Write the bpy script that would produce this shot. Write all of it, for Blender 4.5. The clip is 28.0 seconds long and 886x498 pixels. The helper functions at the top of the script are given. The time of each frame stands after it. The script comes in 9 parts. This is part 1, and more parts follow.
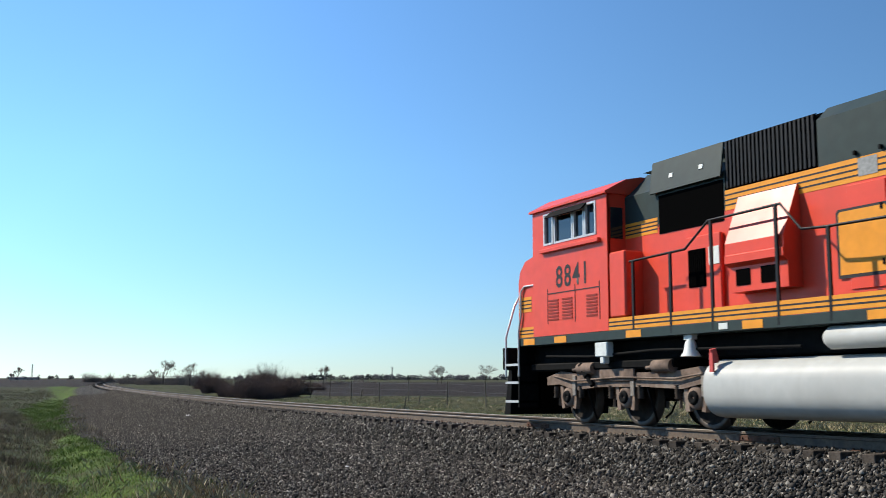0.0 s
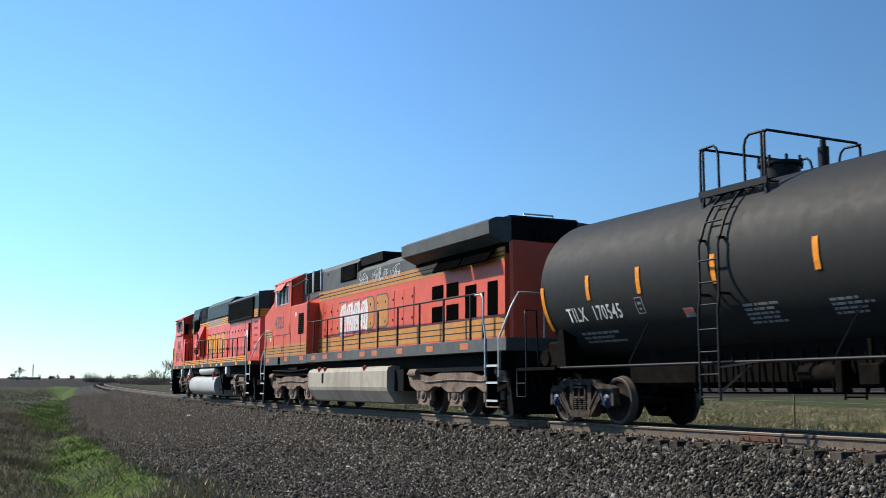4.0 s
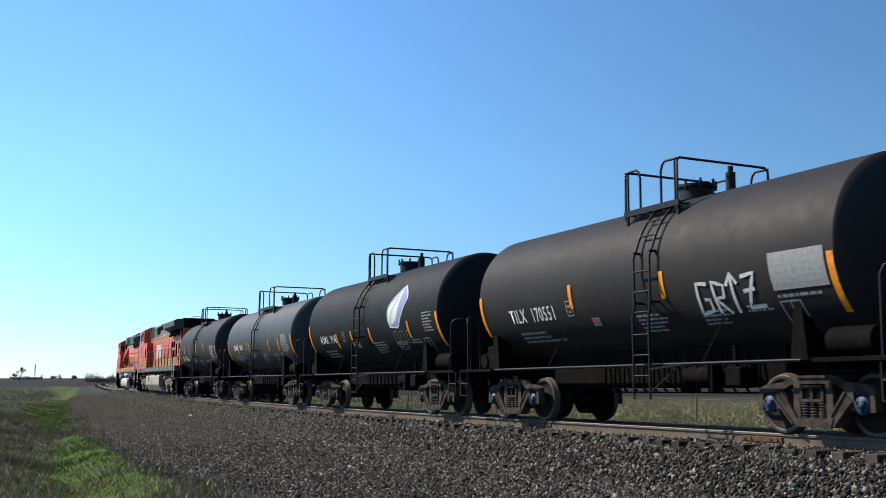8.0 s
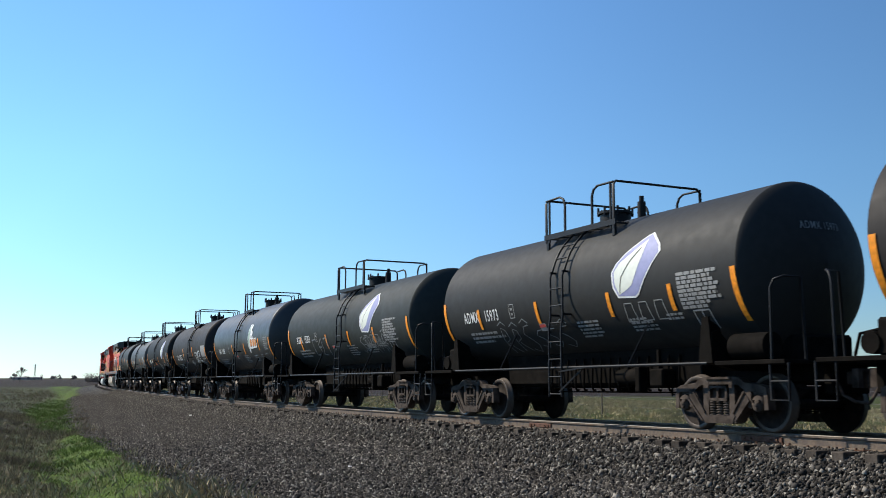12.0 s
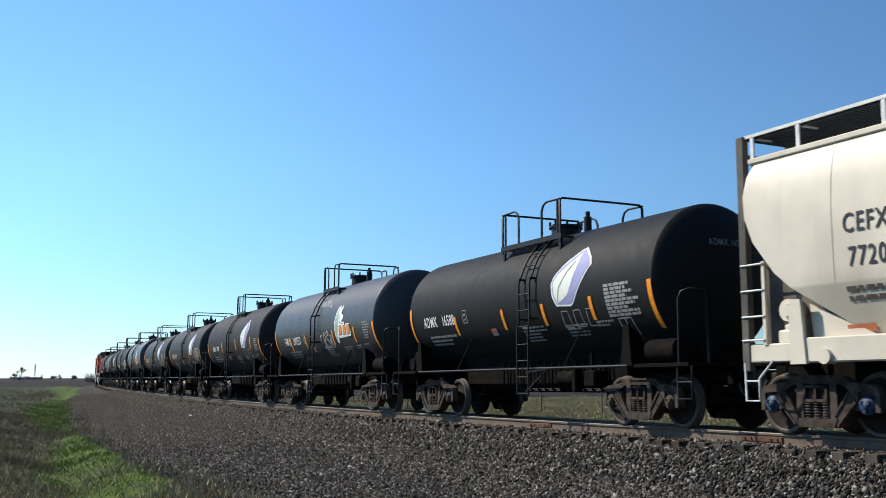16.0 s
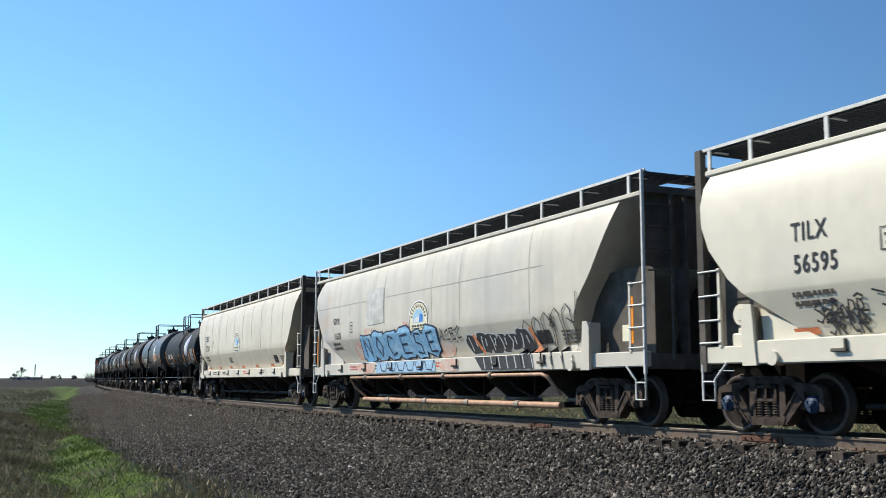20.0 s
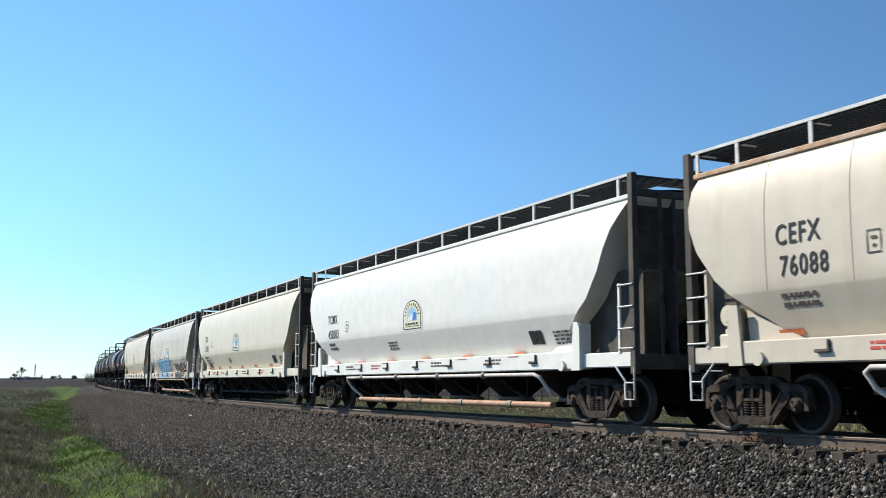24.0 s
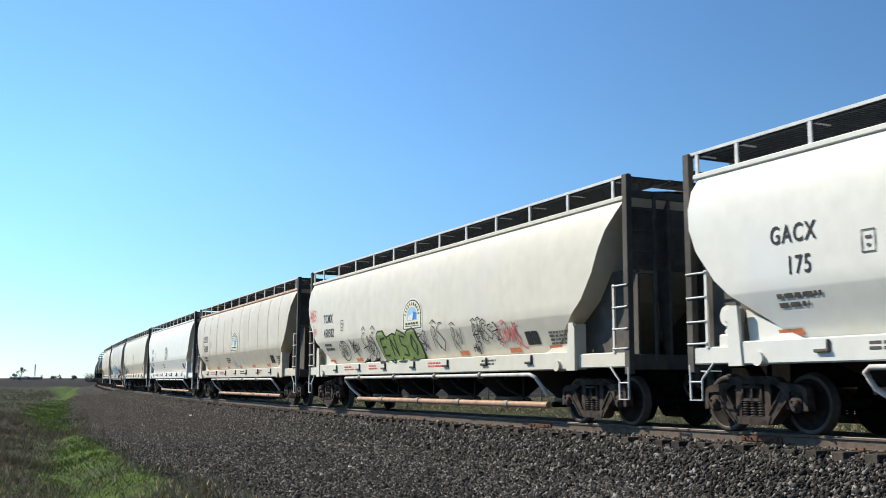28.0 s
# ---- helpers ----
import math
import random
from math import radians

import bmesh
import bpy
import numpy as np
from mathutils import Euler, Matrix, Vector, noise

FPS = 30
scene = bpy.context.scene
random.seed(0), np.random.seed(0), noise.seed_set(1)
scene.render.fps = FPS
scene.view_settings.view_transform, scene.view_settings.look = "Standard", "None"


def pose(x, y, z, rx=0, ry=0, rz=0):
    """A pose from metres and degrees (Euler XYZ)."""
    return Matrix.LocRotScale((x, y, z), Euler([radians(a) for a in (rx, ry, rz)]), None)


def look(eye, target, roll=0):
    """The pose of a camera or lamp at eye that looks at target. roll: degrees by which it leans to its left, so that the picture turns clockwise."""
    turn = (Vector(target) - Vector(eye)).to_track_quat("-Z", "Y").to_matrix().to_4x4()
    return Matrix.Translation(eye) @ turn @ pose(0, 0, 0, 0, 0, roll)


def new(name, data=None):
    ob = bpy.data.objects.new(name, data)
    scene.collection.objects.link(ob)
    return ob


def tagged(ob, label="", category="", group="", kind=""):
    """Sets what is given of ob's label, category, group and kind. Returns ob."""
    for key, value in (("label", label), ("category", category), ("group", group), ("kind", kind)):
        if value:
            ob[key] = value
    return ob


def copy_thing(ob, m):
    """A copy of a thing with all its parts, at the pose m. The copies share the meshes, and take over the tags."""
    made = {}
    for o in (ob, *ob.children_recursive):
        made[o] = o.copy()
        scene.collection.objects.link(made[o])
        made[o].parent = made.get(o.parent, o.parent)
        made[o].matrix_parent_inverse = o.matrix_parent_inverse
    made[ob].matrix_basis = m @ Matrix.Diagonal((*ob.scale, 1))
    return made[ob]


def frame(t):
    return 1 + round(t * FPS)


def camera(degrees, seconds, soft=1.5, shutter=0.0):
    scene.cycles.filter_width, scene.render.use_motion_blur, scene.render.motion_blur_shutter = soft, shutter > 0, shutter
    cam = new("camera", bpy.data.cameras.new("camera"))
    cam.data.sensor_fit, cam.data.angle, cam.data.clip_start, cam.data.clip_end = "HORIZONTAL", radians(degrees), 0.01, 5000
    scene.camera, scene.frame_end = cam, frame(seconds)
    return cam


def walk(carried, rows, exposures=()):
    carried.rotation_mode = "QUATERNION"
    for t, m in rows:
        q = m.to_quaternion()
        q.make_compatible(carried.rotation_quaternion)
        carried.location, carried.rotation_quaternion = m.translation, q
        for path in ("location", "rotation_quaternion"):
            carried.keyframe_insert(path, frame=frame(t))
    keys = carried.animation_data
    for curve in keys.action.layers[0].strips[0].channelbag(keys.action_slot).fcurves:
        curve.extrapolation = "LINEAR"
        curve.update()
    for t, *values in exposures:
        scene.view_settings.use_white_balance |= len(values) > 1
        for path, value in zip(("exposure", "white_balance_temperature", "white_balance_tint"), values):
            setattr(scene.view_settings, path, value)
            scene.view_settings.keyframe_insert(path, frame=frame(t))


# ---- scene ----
# ---------------------------------------------------------------- camera and light
cam = camera(46.61, 28.0, soft=0.75, shutter=0.1)
EYE_Z = 1.122
PITCH = 7.177


def aim(yaw):
    return pose(0, 0, EYE_Z, 90 + PITCH, -0.067, yaw)


walk(cam, [(0.0, aim(-0.136)), (0.5, aim(-0.132)), (2.4, aim(-0.110)), (4.5, aim(-0.092)), (6.4, aim(-0.080)),
           (7.4, aim(-0.006)), (7.9, aim(0.0)), (28.0, aim(0.0))])

SUN_AZ, SUN_EL = -66.0, 40.0          # degrees: left of the view, and above the horizon
sun_way = Vector((math.sin(radians(SUN_AZ)) * math.cos(radians(SUN_EL)),
                  math.cos(radians(SUN_AZ)) * math.cos(radians(SUN_EL)), math.sin(radians(SUN_EL))))
sun = new("sun", bpy.data.lights.new("sun", "SUN"))
sun.data.energy, sun.data.angle, sun.data.color = 5.0, radians(0.53), (1.0, 0.925, 0.79)
sun.matrix_world = look(sun_way * 100, (0, 0, 0))

world = bpy.data.worlds.new("sky")
scene.world = world
world.use_nodes = True
sky = world.node_tree.nodes.new("ShaderNodeTexSky")
sky.sky_type, sky.sun_disc = "NISHITA", False
sky.sun_elevation, sky.sun_rotation = radians(SUN_EL), radians(SUN_AZ)
sky.altitude, sky.air_density, sky.dust_density, sky.ozone_density = 250, 1.0, 0.0, 6.0
WN, WL = world.node_tree.nodes, world.node_tree.links
# deep blue air: less red, and brighter towards the sun
way = WN.new("ShaderNodeTexCoord")
dot = WN.new("ShaderNodeVectorMath")
dot.operation = "DOT_PRODUCT"
dot.inputs[1].default_value = sun_way
WL.new(way.outputs["Generated"], dot.inputs[0])
glow = WN.new("ShaderNodeMath")
glow.operation = "MULTIPLY"
glow.inputs[1].default_value = 0.9
cap = WN.new("ShaderNodeMath")
cap.operation = "MINIMUM"
cap.inputs[1].default_value = 0.64
WL.new(dot.outputs["Value"], cap.inputs[0])
WL.new(cap.outputs[0], glow.inputs[0])
rise = WN.new("ShaderNodeMath")
rise.operation = "EXPONENT"
WL.new(glow.outputs[0], rise.inputs[0])
tint = WN.new("ShaderNodeMix")
tint.data_type, tint.blend_type = "RGBA", "MULTIPLY"
tint.inputs["Factor"].default_value = 1.0
WL.new(sky.outputs[0], tint.inputs["A"])
height = WN.new("ShaderNodeSeparateXYZ")
WL.new(way.outputs["Generated"], height.inputs[0])
climb = WN.new("ShaderNodeMapRange")
climb.inputs["From Min"].default_value, climb.inputs["From Max"].default_value = 0.0, 0.20
WL.new(height.outputs["Z"], climb.inputs["Value"])
low_air = WN.new("ShaderNodeMix")
low_air.data_type = "RGBA"
low_air.inputs["A"].default_value, low_air.inputs["B"].default_value = (0.435, 0.525, 0.61, 1), (0.525, 0.648, 0.685, 1)
WL.new(climb.outputs[0], low_air.inputs["Factor"])
WL.new(low_air.outputs["Result"], tint.inputs["B"])
scaled = WN.new("ShaderNodeVectorMath")
scaled.operation = "SCALE"
WL.new(tint.outputs["Result"], scaled.inputs[0])
WL.new(rise.outputs[0], scaled.inputs["Scale"])
WL.new(scaled.outputs[0], WN["Background"].inputs[0])
world.node_tree.nodes["Background"].inputs[1].default_value = 0.13
scene.view_settings.exposure = 0.35


# ---------------------------------------------------------------- the line of the track
HEAD0, X_0, Y_0 = -0.47047, 10.56, 7.48
K_0, K_1, K_RUN = 0.0014553, -0.0009926, 112.2
STEP = 0.5
S_LO, S_HI = -420.0, 700.0
_ss = np.arange(S_LO, S_HI + STEP, STEP)
_kk = K_0 + K_1 * np.clip(_ss / K_RUN, 0, 1)
_hd = np.concatenate([[0], np.cumsum((_kk[1:] + _kk[:-1]) / 2 * STEP)])
_hd += HEAD0 - np.interp(0, _ss, _hd)
_hm = (_hd[1:] + _hd[:-1]) / 2
_tx = np.concatenate([[0], np.cumsum(np.sin(_hm) * STEP)])
_ty = np.concatenate([[0], np.cumsum(np.cos(_hm) * STEP)])
_tx += X_0 - np.interp(0, _ss, _tx)
_ty += Y_0 - np.interp(0, _ss, _ty)
CANT = 0.37                            # degrees that the track leans into its curve


def rail_z(s):
    """Height of the rails' top along the track."""
    return 0.3927 * np.exp(-np.maximum(s, 0) / 28.05)


def on_track(s, d=0.0):
    """Place on the ground plan at s along the track and d to its left, and the heading there."""
    h = np.interp(s, _ss, _hd)
    return np.interp(s, _ss, _tx) - d * np.cos(h), np.interp(s, _ss, _ty) + d * np.sin(h), h


def track_pose(s, half=0.0):
    """Pose on the rails: x forward, y to the left, z up. half: half the distance of a car's two trucks."""
    xa, ya, _ = on_track(s - half - 0.01)
    xb, yb, _ = on_track(s + half + 0.01)
    za, zb = rail_z(s - half - 0.01), rail_z(s + half + 0.01)
    turn = math.atan2(yb - ya, xb - xa)
    rise = math.atan2(zb - za, math.hypot(xb - xa, yb - ya))
    m = Matrix.Translation(((xa + xb) / 2, (ya + yb) / 2, (za + zb) / 2))
    return m @ Matrix.Rotation(turn, 4, "Z") @ Matrix.Rotation(-rise, 4, "Y") @ Matrix.Rotation(radians(CANT), 4, "X")


# ---------------------------------------------------------------- mesh tools
class Geo:
    """Collects the faces of one part."""

    def __init__(self):
        self.v, self.f, self.s, self.m = [], [], [], []

    def add(self, verts, faces, smooth=False, mat=0):
        n = len(self.v)
        self.v.extend(tuple(p) for p in verts)
        for i, f in enumerate(faces):
            self.f.append(tuple(n + k for k in f))
            self.s.append(smooth[i] if isinstance(smooth, list) else smooth)
            self.m.append(mat)
        return self

    def box(self, x0, x1, y0, y1, z0, z1, c=0.0, mat=0):
        if x0 > x1: x0, x1 = x1, x0
        if y0 > y1: y0, y1 = y1, y0
        if z0 > z1: z0, z1 = z1, z0
        c = min(c, (x1 - x0) * 0.45, (y1 - y0) * 0.45, (z1 - z0) * 0.45)
        if c <= 0:
            v = [(x, y, z) for z in (z0, z1) for y in (y0, y1) for x in (x0, x1)]
            return self.add(v, [(0, 2, 3, 1), (4, 5, 7, 6), (0, 1, 5, 4), (2, 6, 7, 3), (0, 4, 6, 2), (1, 3, 7, 5)], False, mat)
        v, idx = [], {}
        for sx in (0, 1):
            for sy in (0, 1):
                for sz in (0, 1):
                    X, Y, Z = (x0, x1)[sx], (y0, y1)[sy], (z0, z1)[sz]
                    ix, iy, iz = (c, -c)[sx], (c, -c)[sy], (c, -c)[sz]
                    for a, p in enumerate(((X, Y + iy, Z + iz), (X + ix, Y, Z + iz), (X + ix, Y + iy, Z))):
                        idx[sx, sy, sz, a] = len(v)
                        v.append(p)
        f = []
        g = lambda *k: idx[k]
        for s in (0, 1):
            f.append([g(s, 0, 0, 0), g(s, 1, 0, 0), g(s, 1, 1, 0), g(s, 0, 1, 0)][::1 if s else -1])
            f.append([g(0, s, 0, 1), g(0, s, 1, 1), g(1, s, 1, 1), g(1, s, 0, 1)][::1 if s else -1])
            f.append([g(0, 0, s, 2), g(1, 0, s, 2), g(1, 1, s, 2), g(0, 1, s, 2)][::1 if s else -1])
        for a in (0, 1):
            for b in (0, 1):
                w = 1 if (a == b) else -1
                f.append([g(a, b, 0, 0), g(a, b, 0, 1), g(a, b, 1, 1), g(a, b, 1, 0)][::w])
                f.append([g(a, 0, b, 0), g(a, 1, b, 0), g(a, 1, b, 2), g(a, 0, b, 2)][::w])
                f.append([g(0, a, b, 1), g(0, a, b, 2), g(1, a, b, 2), g(1, a, b, 1)][::w])
                for d in (0, 1):
                    w2 = 1 if (a + b + d) % 2 else -1
                    f.append([g(a, b, d, 0), g(a, b, d, 1), g(a, b, d, 2)][::w2])
        return self.add(v, f, False, mat)

    def bar(self, p0, p1, w, h, up=(0, 0, 1), mat=0):
        p0, p1 = Vector(p0), Vector(p1)
        a = (p1 - p0).normalized()
        side = a.cross(Vector(up))
        if side.length < 1e-4:
            side = a.cross(Vector((1, 0, 0)))
        side.normalize()
        u = side.cross(a)
        v = [p + side * (i * w / 2) + u * (j * h / 2) for p in (p0, p1) for i, j in ((-1, -1), (1, -1), (1, 1), (-1, 1))]
        return self.add(v, [(3, 2, 1, 0), (4, 5, 6, 7), (0, 1, 5, 4), (1, 2, 6, 5), (2, 3, 7, 6), (3, 0, 4, 7)], False, mat)

    def cyl(self, p0, p1, r, n=12, r1=None, caps=True, mat=0):
        p0, p1 = Vector(p0), Vector(p1)
        a = (p1 - p0).normalized()
        side = a.cross(Vector((0, 0, 1)))
        if side.length < 1e-4:
            side = Vector((1, 0, 0))
        side.normalize()
        u = side.cross(a)
        r1 = r if r1 is None else r1
        v = []
        for p, q in ((p0, r), (p1, r1)):
            v += [p + (side * math.cos(2 * math.pi * k / n) + u * math.sin(2 * math.pi * k / n)) * q for k in range(n)]
        self.add(v, [(k, (k + 1) % n, n + (k + 1) % n, n + k) for k in range(n)], True, mat)
        if caps:
            self.add(v[:n], [tuple(range(n - 1, -1, -1))], False, mat)
            self.add(v[n:], [tuple(range(n))], False, mat)
        return self

    def tube(self, pts, r, n=7, mat=0):
        """A bent round bar through the points."""
        pts = [Vector(p) for p in pts]
        rings, side = [], None
        for i, p in enumerate(pts):
            a = (pts[min(i + 1, len(pts) - 1)] - pts[max(i - 1, 0)]).normalized()
            if side is None:
                side = a.cross(Vector((0, 0, 1)))
                if side.length < 1e-3:
                    side = a.cross(Vector((1, 0, 0)))
            side = (side - a * side.dot(a)).normalized()
            u = side.cross(a)
            rings.append([p + (side * math.cos(2 * math.pi * k / n) + u * math.sin(2 * math.pi * k / n)) * r for k in range(n)])
        v = [p for ring in rings for p in ring]
        f = [(i * n + k, i * n + (k + 1) % n, (i + 1) * n + (k + 1) % n, (i + 1) * n + k) for i in range(len(pts) - 1) for k in range(n)]
        self.add(v, f, True, mat)
        self.add(rings[0], [tuple(range(n - 1, -1, -1))], False, mat)
        self.add(rings[-1], [tuple(range(n))], False, mat)
        return self

    def prism(self, prof, a0, a1, axis="x", smooth=False, caps=True, mat=0, closed=True):
        """A profile drawn out along an axis. x: points are (y, z); y: (x, z); z: (x, y)."""
        put = {"x": lambda a, p: (a, p[0], p[1]), "y": lambda a, p: (p[0], a, p[1]), "z": lambda a, p: (p[0], p[1], a)}[axis]
        n = len(prof)
        v = [put(a0, p) for p in prof] + [put(a1, p) for p in prof]
        area = sum(prof[i][0] * prof[(i + 1) % n][1] - prof[(i + 1) % n][0] * prof[i][1] for i in range(n))
        flip = (area < 0) ^ (axis == "y") ^ (a1 < a0)
        m = n if closed else n - 1
        f = [(k, (k + 1) % n, n + (k + 1) % n, n + k) for k in range(m)]
        self.add(v, [q[::-1] if flip else q for q in f], smooth, mat)
        if caps and closed:
            lo, hi = tuple(range(n - 1, -1, -1)), tuple(range(n))
            self.add(v[:n], [lo[::-1] if flip else lo], False, mat)
            self.add(v[n:], [hi[::-1] if flip else hi], False, mat)
        return self

    def lathe(self, prof, c=(0, 0, 0), axis="x", n=24, smooth=True, mat=0):
        """Points (along, radius) turned round an axis."""
        v, f = [], []
        m = len(prof)
        for a, r in prof:
            for k in range(n):
                q = 2 * math.pi * k / n
                y, z = r * math.cos(q), r * math.sin(q)
                v.append((c[0] + a, c[1] + y, c[2] + z) if axis == "x" else ((c[0] + z, c[1] + a, c[2] + y) if axis == "y" else (c[0] + y, c[1] + z, c[2] + a)))
        for i in range(m - 1):
            for k in range(n):
                f.append((i * n + k, (i + 1) * n + k, (i + 1) * n + (k + 1) % n, i * n + (k + 1) % n)[::-1])
        return self.add(v, f, smooth, mat)

    def quad(self, a, b, c, d, mat=0):
        return self.add([a, b, c, d], [(0, 1, 2, 3)], False, mat)

    def mesh(self, name):
        me = bpy.data.meshes.new(name)
        me.from_pydata(self.v, [], self.f)
        me.polygons.foreach_set("use_smooth", self.s)
        me.polygons.foreach_set("material_index", self.m)
        return me


def part(name, geo, material, parent, label="", at=None):
    """Links one mesh under a thing or a part."""
    me = geo if isinstance(geo, bpy.types.Mesh) else geo.mesh(name)
    if not me.materials:
        for mat in (material if isinstance(material, (list, tuple)) else [material]):
            me.materials.append(mat)
    ob = new(name, me)
    ob.parent = parent
    if at is not None:
        ob.matrix_basis = at
    if label:
        ob["label"] = label
    return ob


def thing(name, label, category, group="", m=None, kind=""):
    ob = new(name)
    ob.empty_display_size = 0.2
    if m is not None:
        ob.matrix_basis = m
    return tagged(ob, label, category, group, kind)


def solid(name, geo, material, label, category="", group="", kind="", m=None):
    """A thing of one mesh."""
    ob = part(name, geo, material, None, label)
    if m is not None:
        ob.matrix_basis = m
    return tagged(ob, label, category, group, kind)


# ---------------------------------------------------------------- materials
def mat(name, color, rough=0.6, metal=0.0, spots=None, grain=0.0, scale=6.0, bump=0.0, streak=None, vary=0.0, spec=0.2):
    """A painted or bare surface. spots: (colour, scale, from, to) larger stains; grain: fine change of tone;
    streak: (colour, amount) runs down the side; vary: change from thing to thing."""
    m = bpy.data.materials.new(name)
    m.use_nodes = True
    nt = m.node_tree
    N, L = nt.nodes, nt.links
    b = N["Principled BSDF"]
    b.inputs["Roughness"].default_value, b.inputs["Metallic"].default_value = rough, metal
    b.inputs["Specular IOR Level"].default_value = spec
    co = N.new("ShaderNodeTexCoord")
    out = None

    def noise_at(sc, detail=5.0, stretch=None):
        t = N.new("ShaderNodeTexNoise")
        t.inputs["Scale"].default_value, t.inputs["Detail"].default_value = sc, detail
        src = co.outputs["Object"]
        if stretch:
            mp = N.new("ShaderNodeMapping")
            mp.inputs["Scale"].default_value = stretch
            L.new(src, mp.inputs[0])
            src = mp.outputs[0]
        L.new(src, t.inputs["Vector"])
        return t.outputs["Fac"]

    def ramp(src, a, z):
        r = N.new("ShaderNodeMapRange")
        r.inputs["From Min"].default_value, r.inputs["From Max"].default_value = a, z
        L.new(src, r.inputs["Value"])
        return r.outputs[0]

    def mix(fac, a, c, mode="MIX"):
        x = N.new("ShaderNodeMix")
        x.data_type, x.blend_type = "RGBA", mode
        if isinstance(fac, float):
            x.inputs["Factor"].default_value = fac
        else:
            L.new(fac, x.inputs["Factor"])
        for sock, val in ((x.inputs["A"], a), (x.inputs["B"], c)):
            if isinstance(val, tuple):
                sock.default_value = (*val[:3], 1)
            else:
                L.new(val, sock)
        return x.outputs["Result"]

    c = tuple(color)
    if grain:
        lo = tuple(v * (1 - grain) for v in color)
        hi = tuple(min(1, v * (1 + grain)) for v in color)
        c = mix(ramp(noise_at(scale), 0.3, 0.7), lo, hi)
    if spots:
        for col, sc, a, z in (spots if isinstance(spots, list) else [spots]):
            c = mix(ramp(noise_at(sc, 7.0), a, z), c, col)
    if streak:
        col, amount, sc = streak
        f = ramp(noise_at(1.0, 4.0, (sc, sc, sc * 0.06)), 0.5, 0.75)
        k = N.new("ShaderNodeMath")
        k.operation = "MULTIPLY"
        k.inputs[1].default_value = amount
        L.new(f, k.inputs[0])
        c = mix(k.outputs[0], c, col)
    if vary:
        oi = N.new("ShaderNodeObjectInfo")
        r = N.new("ShaderNodeMapRange")
        r.inputs["To Min"].default_value, r.inputs["To Max"].default_value = 1 - vary, 1 + vary
        L.new(oi.outputs["Random"], r.inputs["Value"])
        h = N.new("ShaderNodeHueSaturation")
        L.new(r.outputs[0], h.inputs["Value"])
        if isinstance(c, tuple):
            h.inputs["Color"].default_value = (*c, 1)
        else:
            L.new(c, h.inputs["Color"])
        c = h.outputs["Color"]
    if isinstance(c, tuple):
        b.inputs["Base Color"].default_value = (*c, 1)
    else:
        L.new(c, b.inputs["Base Color"])
    if grain:
        rr = N.new("ShaderNodeMapRange")
        rr.inputs["To Min"].default_value, rr.inputs["To Max"].default_value = max(0.05, rough - 0.12), min(1, rough + 0.12)
        L.new(noise_at(scale * 0.6), rr.inputs["Value"])
        L.new(rr.outputs[0], b.inputs["Roughness"])
    if bump:
        bp = N.new("ShaderNodeBump")
        bp.inputs["Strength"].default_value, bp.inputs["Distance"].default_value = 0.6, bump
        L.new(noise_at(scale * 3), bp.inputs["Height"])
        L.new(bp.outputs[0], b.inputs["Normal"])
    return m


# ---------------------------------------------------------------- ground: one sheet to the horizon
def along(x, y):
    """s and d of places on the plan."""
    x, y = np.asarray(x, float), np.asarray(y, float)
    cs = np.arange(S_LO, S_HI, 6.0)
    cx, cy, _ = on_track(cs)
    s = np.empty(x.shape)
    for i in range(0, len(x), 8000):
        s[i:i + 8000] = cs[np.argmin((x[i:i + 8000, None] - cx) ** 2 + (y[i:i + 8000, None] - cy) ** 2, axis=1)]
    for _ in range(3):
        px, py, h = on_track(s)
        s = np.clip(s + (x - px) * np.sin(h) + (y - py) * np.cos(h), S_LO, S_HI)
    px, py, h = on_track(s)
    d = -(x - px) * np.cos(h) + (y - py) * np.sin(h)
    return s, d


def lumps(x, y, size, seed=0.0):
    """Smooth unevenness, about -1 to 1."""
    a, b = x / size + seed, y / size - seed * 1.7
    return (np.sin(a * 1.7 + np.sin(b * 1.3)) + np.sin(b * 2.1 + np.sin(a * 0.9) * 1.4) + np.sin((a + b) * 3.1 + np.sin(a * 2.3)) * 0.6
            + np.sin((a * 1.3 - b) * 4.7) * 0.4) / 3.0


LOW = -0.8


def foot(s):
    """How far the gravel reaches to the left of the track."""
    return np.interp(s, [24, 33, 43.5, 64.5, 119, 178], [8.55, 8.35, 7.8, 6.4, 4.3, 3.9])


def smooth(a, b, v):
    t = np.clip((v - a) / (b - a), 0, 1)
    return t * t * (3 - 2 * t)


